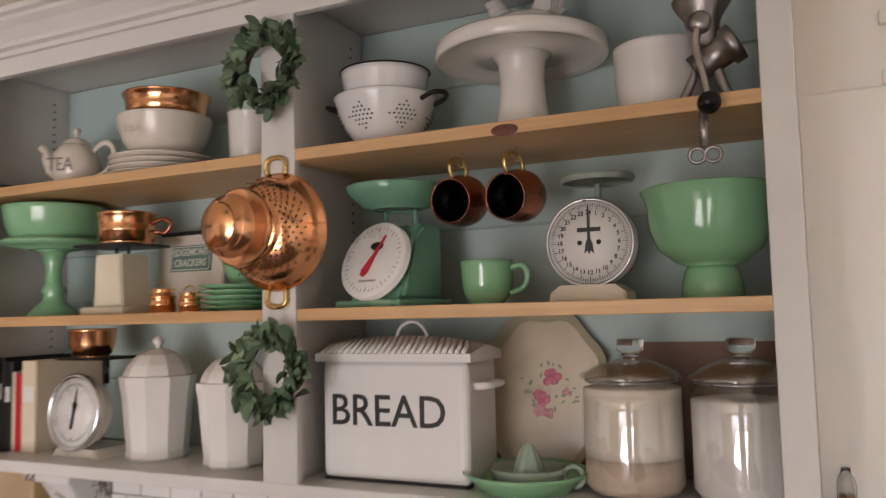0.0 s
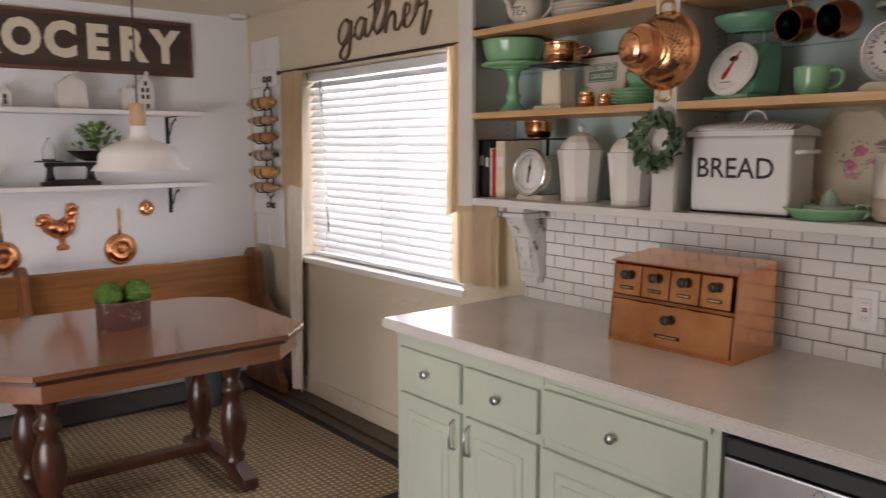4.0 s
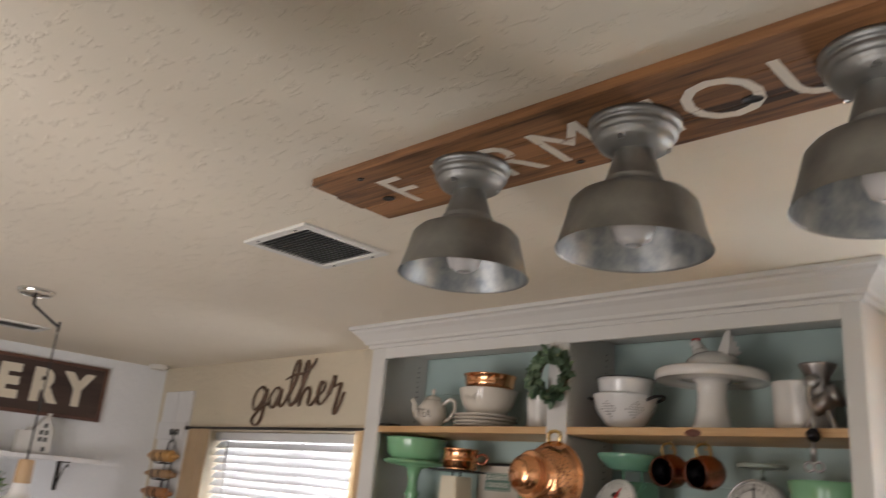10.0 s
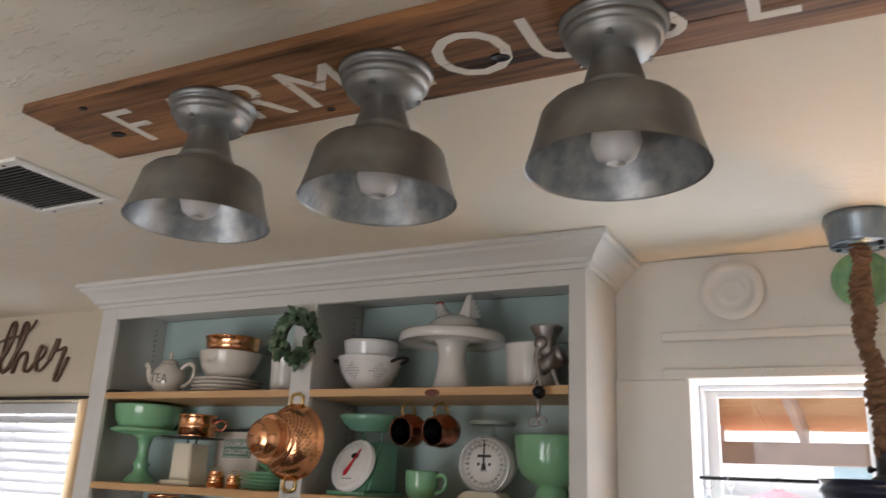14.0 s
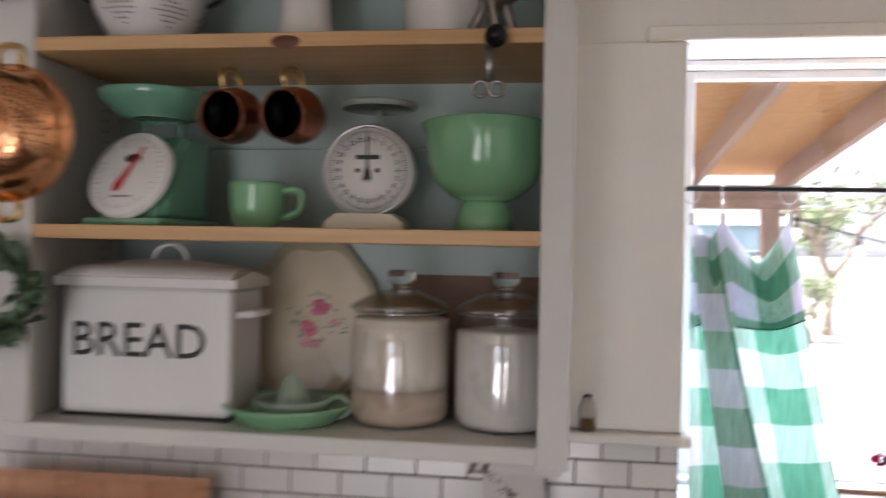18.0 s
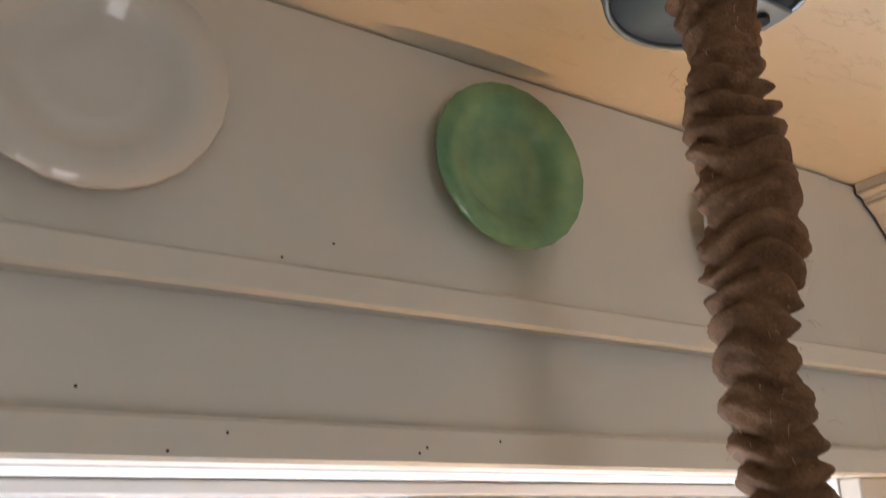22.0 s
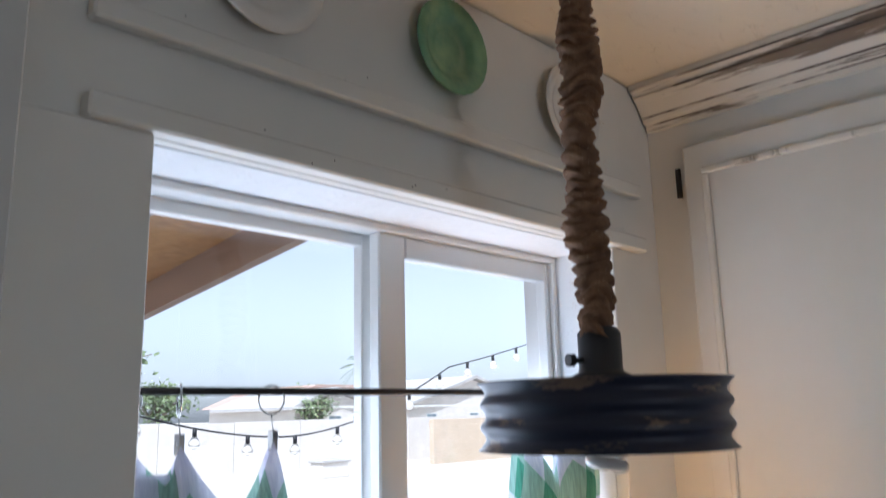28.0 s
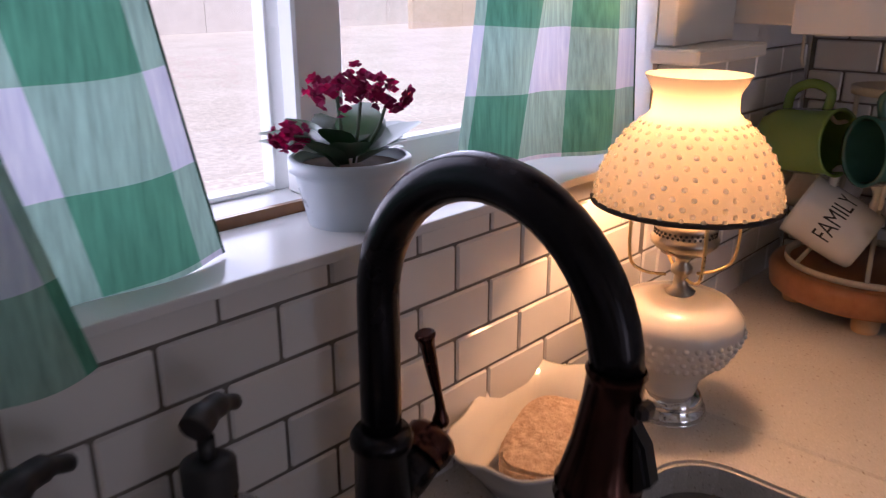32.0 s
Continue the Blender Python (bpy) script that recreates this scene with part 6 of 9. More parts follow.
M["burlap"] = mat("brown_burlap", (0.30, 0.165, 0.085), (0.15, 0.074, 0.036), 50, 0.95, bump=0.9, bscale=330, bdist=0.002, grain=0.3)
rngb = random.Random(11)
NR, NS = 300, 30
ph = [rngb.uniform(0, 6.28) for _ in range(12)]
bur = bmesh.new()
prev = None
for i in range(NR + 1):
    u = i / NR
    z = 2.348 - u * (2.348 - 1.845)
    cxo = 0.014 * u - 0.008 + 0.006 * math.sin(9 * u + 1) + 0.004 * math.sin(23 * u)
    cyo = 0.006 * u * u + 0.006 * math.sin(8 * u + 2.4)
    ring_ = []
    for k in range(NS):
        a = 2 * math.pi * k / NS
        fold = abs(math.sin(85 * u + 0.45 * math.sin(a + ph[0] + 9 * u) + 0.5 * math.sin(2 * a + 23 * u + ph[1]) + 0.4 * math.sin(3 * a - 37 * u + ph[5]) + 0.9 * math.sin(31 * u + ph[2])))
        fold2 = 0.5 + 0.5 * math.sin(310 * u + 3 * math.sin(a * 2 + ph[3] + 11 * u))
        r_ = (0.0145 + 0.0105 * fold ** 0.75 + 0.0025 * fold2) * (1 + 0.12 * math.sin(15 * u + ph[4]) + 0.06 * math.sin(37 * u)) * (0.88 if u > 0.97 else 1)
        ring_.append(bur.verts.new((cxo + r_ * math.cos(a), cyo + r_ * math.sin(a), z + 0.004 * math.sin(2 * a + 14 * u))))
    if prev:
        for k in range(NS):
            bur.faces.new((prev[k], ring_[k], ring_[(k + 1) % NS], prev[(k + 1) % NS])).smooth = True
    prev = ring_
cordp = part("cord_cover", bur, M["burlap"], pd, "gathered brown burlap cord cover")
fz = bmesh.new()
for k in range(240):
    a, z = rngb.uniform(0, 6.28), rngb.uniform(1.88, 2.32)
    r_ = 0.024
    v_ = (2.348 - z) / 0.502
    p0 = Vector((0.014 * v_ - 0.008 + r_ * math.cos(a), 0.006 * v_ * v_ + r_ * math.sin(a), z))
    p1 = p0 + Vector((math.cos(a + rngb.uniform(-1, 1)), math.sin(a + rngb.uniform(-1, 1)), rngb.uniform(-1, 1))) * rngb.uniform(0.002, 0.007)
    tube([p0, (p0 + p1) / 2 + Vector((0, 0, 0.002)), p1], 0.00014, 3, fz, cap=False)
fzp = part("fraying", fz, mat("pale_burlap_threads", (0.55, 0.40, 0.25), (0.45, 0.32, 0.19), 40, 0.9), pd, "loose burlap threads")
fzp["kind"] = "stuff"
LOW = Matrix.Translation((0.012, 0.004, -0.036)) @ Matrix.Diagonal((1.03, 1.03, 1, 1))
part("socket", lathe([(0, 1.827), (0.036, 1.827), (0.038, 1.832), (0.027, 1.838), (0.026, 1.842), (0.026, 1.885), (0.021, 1.892), (0, 1.892)], 28, m=LOW), M["black"], pd, "black lamp socket")
part("switch_key", tube([(-0.008, 0.012, 1.816), (-0.021, 0.018, 1.816), (-0.024, 0.019, 1.816), (-0.031, 0.022, 1.816)], [0.004, 0.004, 0.008, 0.008], 10), M["black"], pd)
M["drum"] = worn_mat("black_paint_rubbed_on_ribs", (0.012, 0.016, 0.038), (0.17, 0.12, 0.085), 0.425, 20, 0.42, (0.5, 0.5, 2.2), 0.3)
dp = []
for i in range(25):
    u = i / 24
    dp.append((0.143 + 0.0035 * math.cos(u * 6 * math.pi) + (0.003 if u in (0, 1) else 0), 1.747 + 0.08 * u))
dp += [(0.140, 1.8265), (0.034, 1.8270), (0.034, 1.8245), (0.138, 1.824)] + [(r - 0.006, z) for r, z in dp[::-1] if z < 1.822]
dp.append(dp[0])
part("drum", lathe(dp, 64, m=LOW), M["drum"], pd)
blb = thing("spiral_bulb", "white compact fluorescent spiral bulb, unlit", "bulb", at(0.738, -0.266, -0.036))
part("spiral", tube([(0.019 * math.cos(a * 0.42), 0.019 * math.sin(a * 0.42), 1.772 - 0.0011 * a) for a in range(0, 46)], 0.0075, 8), M["ceramic"], blb)
part("base", lathe([(0, 1.772), (0.023, 1.774), (0.024, 1.80), (0.014, 1.826), (0, 1.8265)], 20), M["ceramic"], blb)

# ---- curtains ----
rod = thing("curtain_rod", "thin dark metal cafe curtain rod in the window reveal", "curtain rod")
part("rod", tube([(0.266, 0.05, 1.789), (1.169, 0.05, 1.789)], 0.005, 10), M["iron"], rod)


def check_mat():
    m, t, b = node_mat("green_white_check_cotton")
    uv = t.nodes.new("ShaderNodeUVMap")
    sep = t.nodes.new("ShaderNodeSeparateXYZ")
    t.links.new(uv.outputs[0], sep.inputs[0])
    band = []
    for k in (0, 1):
        mu = t.nodes.new("ShaderNodeMath")
        mu.operation, mu.inputs[1].default_value = "MULTIPLY", 1 / 0.155
        fr_ = t.nodes.new("ShaderNodeMath")
        fr_.operation = "FRACT"
        gt = t.nodes.new("ShaderNodeMath")
        gt.operation, gt.inputs[1].default_value = "GREATER_THAN", 0.5
        t.links.new(sep.outputs[k], mu.inputs[0]), t.links.new(mu.outputs[0], fr_.inputs[0]), t.links.new(fr_.outputs[0], gt.inputs[0])
        band.append(gt)
    add = t.nodes.new("ShaderNodeMath")
    t.links.new(band[0].outputs[0], add.inputs[0]), t.links.new(band[1].outputs[0], add.inputs[1])
    half_ = t.nodes.new("ShaderNodeMath")
    half_.operation, half_.inputs[1].default_value = "MULTIPLY", 0.5
    t.links.new(add.outputs[0], half_.inputs[0])
    th = noise_node(t, 190, 4, (1, 1, 0.10))
    th2 = noise_node(t, 260, 3, (0.15, 0.15, 1))
    r = ramp_node(t, half_.outputs[0], [(0.0, (0.64, 0.64, 0.75)), (0.5, (0.30, 0.46, 0.39)), (1.0, (0.085, 0.27, 0.18))])
    r.color_ramp.interpolation = "CONSTANT"
    r.color_ramp.elements[1].position, r.color_ramp.elements[2].position = 0.3, 0.8
    mx = t.nodes.new("ShaderNodeMix")
    mx.data_type, mx.blend_type = "RGBA", "OVERLAY"
    mx.inputs[0].default_value = 0.6
    t.links.new(r.outputs[0], mx.inputs[6]), t.links.new(th.outputs[0], mx.inputs[7])
    t.links.new(mx.outputs[2], b.inputs["Base Color"])
    b.inputs["Roughness"].default_value = 0.9
    bump_node(t, b, th2.outputs[0], 0.3, 0.0008)
    tr = t.nodes.new("ShaderNodeBsdfTranslucent")
    t.links.new(mx.outputs[2], tr.inputs[0])
    ms = t.nodes.new("ShaderNodeMixShader")
    ms.inputs[0].default_value = 0.36
    t.links.new(b.outputs[0], ms.inputs[1]), t.links.new(tr.outputs[0], ms.inputs[2])
    t.links.new(ms.outputs[0], t.nodes["Material Output"].inputs[0])
    return m


M["check"] = check_mat()
M["hem"] = mat("dark_green_hem", (0.03, 0.10, 0.06), (0.02, 0.07, 0.04), 40, 0.9)


def cloth(fn, uvfn, nu=48, nv=60):
    bm = bmesh.new()
    lay = bm.loops.layers.uv.new("UVMap")
    g = [[bm.verts.new(fn(i / nu, j / nv)) for j in range(nv + 1)] for i in range(nu + 1)]
    for i in range(nu):
        for j in range(nv):
            f = bm.faces.new((g[i][j], g[i + 1][j], g[i + 1][j + 1], g[i][j + 1]))
            f.smooth = True
            for l, (a, b) in zip(f.loops, ((i, j), (i + 1, j), (i + 1, j + 1), (i, j + 1))):
                l[lay].uv = uvfn(a / nu, b / nv)
    return bm


def mixf(a, b, t):
    return a + (b - a) * t


def curtain(name_label, clips, topz, bot, botz, boty, flap_z, ybase, seed, strip=None):
    """A clipped towel curtain: clips are x places on the rod; the cloth sags between them, its top folds over to the front,
    and a strip at one side may fold forward and hang before the rest."""
    c = thing("cafe_curtain", name_label, "curtain", None, "sink window curtains")
    n_ = len(clips) - 1

    def topx(u):
        k = min(int(u * n_), n_ - 1)
        return mixf(clips[k], clips[k + 1], u * n_ - k)

    def sag(u, depth):
        k = min(int(u * n_), n_ - 1)
        return depth * (clips[k + 1] - clips[k]) / 0.1 * (1 - abs(2 * (u * n_ - k) - 1) ** 1.25)

    def back(u, v):
        x = mixf(topx(u), mixf(bot[0], bot[1], u), v ** 1.15)
        z = mixf(topz - sag(u, 0.07) * (1 - v) ** 2, mixf(botz[0], botz[1], u), v)
        y = mixf(ybase, mixf(boty[0], boty[1], u), v) + 0.012 * math.sin(u * n_ * 2 * math.pi + seed) * (1 - 0.45 * v) + 0.004 * math.sin(9 * u + 5 * v)
        return x, y, z

    def front(u, v):
        x = mixf(topx(u), mixf(bot[0], bot[1], u), 0.36 * v) + 0.004 * math.sin(12 * u)
        z = mixf(topz - sag(u, 0.07), mixf(flap_z[0], flap_z[1], u) + 0.012 * math.sin(6 * u + seed), v)
        y = ybase - 0.012 + 0.014 * math.sin(u * n_ * 2 * math.pi + seed + 0.5) * (1 - 0.3 * v) - 0.016 * math.sin(math.pi * min(1, v + 0.1))
        return x, y, z

    def fold(u, v):
        sx0, sx1, sy, sz = strip
        x = mixf(mixf(clips[0], clips[0] + 0.045, u), mixf(sx0, sx1, u), v ** 1.25)
        y = mixf(ybase - 0.02, sy, v ** 0.8) + 0.010 * math.sin(3.1 * u + 2.5 * v) - 0.008 * math.sin(math.pi * u)
        return x, y, mixf(topz - 0.03, sz + 0.006 * u, v)

    W = bot[1] - bot[0]
    part("long_fall", cloth(back, lambda u, v: (u * W + 0.045 + 0.01 * seed, v * 0.58 + 0.045)), M["check"], c)
    part("turned_flap", cloth(front, lambda u, v: (u * W + 0.045, -v * 0.24 + 0.06), 48, 26), M["check"], c)
    part("flap_hem", tube([Vector(front(k / 40, 1.0)) + Vector((0, -0.001, 0)) for k in range(41)], 0.0016, 6), M["hem"], c, "dark stitched hem")
    part("side_hem", tube([Vector(back(1.0, k / 30)) for k in range(31)], 0.0012, 6), M["hem"], c, "dark stitched side hem")
    if strip:
        part("folded_edge", cloth(fold, lambda u, v: (u * 0.085 + 0.158, v * 0.58 + 0.03), 16, 60), M["check"], c, "front edge of the towel folded forward")
    for x in clips:
        rg = thing("curtain_ring", "steel clip ring on the curtain rod", "curtain ring", None, "curtain rings")
        turned = (math.sin(x * 37), math.cos(x * 37))
        part("ring", tube([(x + 0.017 * math.cos(2 * math.pi * k / 20) * turned[0], 0.05 + 0.017 * math.cos(2 * math.pi * k / 20) * turned[1], 1.7785 + 0.018 * math.sin(2 * math.pi * k / 20)) for k in range(20)], 0.0013, 6, closed=True), M["steel"], rg)
        part("clip", B(x - 0.004, x + 0.004, ybase - 0.006, ybase + 0.006, topz - 0.012, topz + 0.012, 0.001), M["steel"], rg)
        part("wire", tube([(x, 0.05, 1.7605), (x, ybase, topz + 0.012)], 0.0008, 5), M["steel"], rg)


curtain("green and white checked towel curtain with folded top", (0.290, 0.349, 0.473), 1.729, (0.285, 0.572), (1.175, 1.195), (0.0, 0.03), (1.51, 1.537), 0.045, 0.4, (0.353, 0.434, -0.035, 1.168))
curtain("green and white checked towel curtain by the lamp", (0.95, 1.085, 1.155), 1.728, (0.838, 1.155), (1.217, 1.20), (0.03, 0.0), (1.531, 1.505), 0.042, 2.0)

# ---- plant on the sill ----
kp = thing("potted_kalanchoe", "pink flowering plant in a white pot on the sill", "plant", at(0.708, 0.04, 1.1882) @ Matrix.Diagonal((1.02, 1.02, 0.78, 1)))
part("pot", shell([(0.036, 0), (0.038, 0.003), (0.048, 0.06), (0.05, 0.066), (0.054, 0.068), (0.054, 0.08), (0.052, 0.082)], 0.003, 36), mat("pale_blue_white_pot", (0.60, 0.65, 0.70), (0.55, 0.60, 0.65), 6, 0.3), kp)
part("soil", lathe([(0, 0.07), (0.047, 0.07), (0.0, 0.072)], 20), M["twig"], kp)
fat = mesh_of("leaf", leaf_bm(0.06, 0.019, 0.15), mat("dark_succulent_leaf", (0.045, 0.12, 0.045), (0.025, 0.07, 0.03), 25, 0.3, vary=0.3, coat=0.2))
rk_ = random.Random(8)
for k in range(22):
    a = rk_.uniform(0, 6.28)
    o = new("leaf", fat)
    o.parent = kp
    dirn = Vector((math.cos(a), math.sin(a), rk_.uniform(0.1, 0.9)))
    o.matrix_local = Matrix.Translation((0.012 * math.cos(a), 0.012 * math.sin(a), 0.072 + rk_.uniform(0, 0.02))) @ dirn.to_track_quat("Y", "Z").to_matrix().to_4x4() @ Matrix.Scale(rk_.uniform(0.7, 1.15), 4)
M["magenta"] = mat("magenta_petals", (0.58, 0.03, 0.20), (0.38, 0.015, 0.12), 80, 0.6, vary=0.3)
flo = bmesh.new()
for k in range(4):
    for q in range(2):
        aa = k * math.pi / 2
        l = leaf_bm(0.0065, 0.003, 0.1)
        bmesh.ops.transform(l, matrix=Matrix.Rotation(aa, 4, "Z") @ Matrix.Rotation(0.5, 4, "X"), verts=l.verts)
        me = bpy.data.meshes.new("petal")
        l.to_mesh(me)
        l.free()
        flo.from_mesh(me)
        bpy.data.meshes.remove(me)
flower = mesh_of("flower", flo, M["magenta"])
for (hx, hy, hz, hr) in ((-0.012, 0.0, 0.155, 0.026), (0.02, 0.004, 0.158, 0.024), (0.045, -0.004, 0.145, 0.020), (-0.062, 0.0, 0.115, 0.015)):
    part("stem", tube([(hx * 0.2, 0, 0.07), (hx * 0.7, hy, 0.11), (hx, hy, hz)], 0.0018, 6), M["leaf_a"], kp)
    for k in range(int(hr * 1700)):
        v = Vector((rk_.gauss(0, 1), rk_.gauss(0, 1), rk_.gauss(0, 0.7))).normalized() * hr * rk_.uniform(0.5, 1)
        o = new("flower", flower)
        o.parent = kp
        o.matrix_local = Matrix.Translation(Vector((hx, hy, hz)) + v) @ v.to_track_quat("Z", "Y").to_matrix().to_4x4() @ Matrix.Scale(rk_.uniform(0.8, 1.3), 4)

# ---- sink, faucet, soap ----
sx0, sx1, sy0, sy1 = SINK
sk = thing("kitchen_sink", "dark steel undermount sink", "sink")
bas = bmesh.new()


def rrect(g, z, r=0.06):
    pts = []
    for cx, cy, a in ((sx1 - g - r, sy1 - g - r, 0), (sx0 + g + r, sy1 - g - r, 90), (sx0 + g + r, sy0 + g + r, 180), (sx1 - g - r, sy0 + g + r, 270)):
        pts += [bas.verts.new((cx + r * math.cos(radians(a + 15 * k)), cy + r * math.sin(radians(a + 15 * k)), z)) for k in range(7)]
    return pts


rings = [rrect(-0.012, 0.8715), rrect(0.004, 0.8715), rrect(0.008, 0.85), rrect(0.014, 0.72), rrect(0.035, 0.70)]
for a, b in zip(rings, rings[1:]):
    for k in range(28):
        bas.faces.new((a[k], a[(k + 1) % 28], b[(k + 1) % 28], b[k])).smooth = True
bas.faces.new(rings[-1])
bmesh.ops.recalc_face_normals(bas, faces=bas.faces[:])
part("basin", bas, mat("dark_brushed_sink_steel", (0.16, 0.155, 0.15), (0.10, 0.10, 0.10), 10, 0.35, 1.0, bump=0.1), sk)
part("drain", lathe([(0, 0.701), (0.045, 0.701), (0.042, 0.705), (0.02, 0.702), (0, 0.702)], 24, m=Matrix.Translation((0.70, -0.40, 0))), M["steel"], sk)
fa = thing("kitchen_faucet", "oil-rubbed bronze gooseneck pull-down faucet", "faucet", at(0.631, -0.078, CZ, 2))
part("base", lathe([(0, 0), (0.032, 0), (0.033, 0.006), (0.028, 0.016), (0.024, 0.06), (0.023, 0.13), (0.026, 0.135), (0.026, 0.142), (0.022, 0.148), (0, 0.148)], 28), M["bronze"], fa)
goose = [(0, 0, 0.145)] + [(0, 0, 0.145 + 0.113 * k / 6) for k in range(1, 6)] + [(0, -0.1015 + 0.1015 * math.cos(radians(a)), 0.258 + 0.112 * math.sin(radians(a))) for a in range(0, 176, 7)]
part("neck", tube(goose, 0.0165, 18), M["bronze"], fa)
hd_m = Matrix.Translation((0, -0.2025, 0.271)) @ Matrix.Rotation(radians(185), 4, "X") @ Matrix.Diagonal((1, 1, 0.76, 1))
head = part("spray_head", lathe([(0, 0), (0.0175, 0), (0.019, 0.004), (0.0175, 0.008), (0.018, 0.03), (0.021, 0.07), (0.026, 0.105), (0.028, 0.11), (0.026, 0.115), (0.028, 0.122), (0.025, 0.13), (0, 0.131)], 28, m=hd_m), M["bronze_red"], fa, "reddish bronze spray head")
part("button", moved(B(-0.007, 0.007, 0.017, 0.026, 0.02, 0.034, 0.003), hd_m), M["black"], head)
part("rocker", moved(prism([(0.018, 0.04), (0.028, 0.055), (0.036, 0.085), (0.026, 0.1)], 0.016, "x", -0.008, bevel=0.003), hd_m), M["black"], head)
part("valve", lathe([(0, 0), (0.02, 0), (0.021, 0.012), (0.021, 0.03), (0, 0.03)], 24, m=Matrix.Translation((0.018, 0, 0.085)) @ Matrix.Rotation(radians(60), 4, "Y")), M["bronze"], fa)
part("valve_cap", lathe([(0, 0.03), (0.022, 0.03), (0.024, 0.038), (0.024, 0.05), (0.018, 0.056), (0, 0.057)], 24, m=Matrix.Translation((0.018, 0, 0.085)) @ Matrix.Rotation(radians(60), 4, "Y")), M["bronze_red"], fa, "reddish bronze valve cap")
part("lever", tube(smooth_line([(0.072, 0, 0.118), (0.071, 0, 0.138), (0.064, 0, 0.166), (0.054, 0, 0.206), (0.052, 0, 0.214)], 4), [0.007, 0.008, 0.007, 0.005, 0.0045, 0.004, 0.004, 0.0045, 0.005, 0.0055, 0.006, 0.0065, 0.007, 0.009, 0.009, 0.008, 0.006], 12), M["bronze_red"], fa, "reddish bronze lever")


def soap(x, y, label, gl, fill, tubecol):
    s = thing("soap_dispenser", label, "soap dispenser", at(x, y, CZ, 30) @ Matrix.Scale(0.98, 4), "soap bottles by the faucet")
    part("bottle", shell([(0.038, 0), (0.042, 0.004), (0.042, 0.12), (0.036, 0.142), (0.018, 0.158), (0.0155, 0.17)], 0.002, 32), gl, s)
    part("soap", lathe([(0, 0.003), (0.0345, 0.003), (0.0345, fill), (0, fill)], 24), tubecol, s)
    part("collar", lathe([(0, 0.168), (0.0185, 0.168), (0.0185, 0.19), (0.012, 0.194), (0, 0.194)], 20, wobble=lambda a, z: 1 + 0.02 * math.cos(20 * a)), M["black"], s)
    part("plunger", tube([(0, 0, 0.19), (0, 0, 0.21)], 0.006, 10), M["black"], s)
    part("nozzle", tube(smooth_line([(-0.012, 0, 0.222), (0, 0, 0.225), (0.02, 0, 0.223), (0.042, 0, 0.213)], 4), [0.011] * 5 + [0.009] * 4 + [0.006] * 4, 12), M["black"], s)
    part("dip_tube", tube([(0, 0, 0.012), (0, 0, 0.168)], 0.003, 8), mat("teal_tube", (0.10, 0.42, 0.46)), s)


soap(0.482, -0.072, "clear glass soap bottle with black pump", M["jar_glass"], 0.05, mat("pale_soap", (0.5, 0.55, 0.5), None, 6, 0.1))
soap(0.372, -0.062, "amber glass soap bottle with black pump", glass_mat("amber_glass", (0.55, 0.18, 0.07)), 0.10, mat("dark_soap", (0.12, 0.05, 0.03), None, 6, 0.2))

tr_ = thing("scalloped_dish", "white scalloped ceramic dish holding a sponge", "dish", at(0.853, -0.078, CZ, 14))
N_ = 64
dsh = bmesh.new()
rg_ = []
for r_, z in ((0.55, 0.0), (0.62, 0.004), (0.78, 0.03), (1.0, 0.062), (1.03, 0.066), (0.98, 0.066), (0.76, 0.034), (0.6, 0.010), (0.0, 0.009)):
    row = []
    for k in range(N_):
        a = 2 * math.pi * k / N_
        sc = (abs(math.cos(a)) ** 3.2 + abs(math.sin(a)) ** 3.2) ** (-1 / 3.2) * (1 + (0.012 * math.cos(8 * a + 0.6) if z > 0.03 else 0.008 * math.cos(8 * a + 0.6)))
        row.append(dsh.verts.new((0.118 * r_ * sc * math.cos(a), 0.072 * r_ * sc * math.sin(a), z + (0.003 * math.cos(8 * a + 0.6) if z > 0.05 else 0))))
    rg_.append(row)
dsh.faces.new(rg_[0][::-1])
for a, b in zip(rg_, rg_[1:]):
    for k in range(N_):
        dsh.faces.new((a[k], a[(k + 1) % N_], b[(k + 1) % N_], b[k])).smooth = True
bmesh.ops.remove_doubles(dsh, verts=dsh.verts, dist=1e-5)
part("dish", dsh, M["ceramic"], tr_)
spg = thing("sponge", "tan cellulose sponge with open pores", "sponge", at(0.866, -0.081, CZ + 0.011, 18, 0, -6))
el = [(0.07 * math.copysign(abs(math.cos(radians(a))) ** 0.6, math.cos(radians(a))), 0.043 * math.copysign(abs(math.sin(radians(a))) ** 0.6, math.sin(radians(a)))) for a in range(0, 360, 15)]
part("sponge", prism(el, 0.026, "z", 0.004, bevel=0.004), mat("tan_sponge", (0.62, 0.47, 0.34), (0.38, 0.25, 0.16), 120, 0.95, bump=1.0, bscale=110, bdist=0.006), spg)

# ---- hobnail lamp ----
hl = thing("hobnail_lamp", "lit white milk-glass hobnail oil-style lamp", "table lamp", at(1.058, -0.118, CZ))
LZ = 0.94  # the base and burner, in the proportion of a tall shade
part("foot", lathe([(r, z * LZ) for r, z in ((0, 0), (0.043, 0), (0.0445, 0.004), (0.043, 0.01), (0.038, 0.014), (0.0395, 0.02), (0.036, 0.028), (0.030, 0.032), (0, 0.032))], 32), M["chrome"], hl, "polished chrome foot")
M["milk"] = mat("milk_glass", (0.74, 0.71, 0.66), (0.70, 0.66, 0.6), 6, 0.2, coat=0.3, Subsurface_Weight=0.2, Subsurface_Radius=(0.02, 0.015, 0.01))
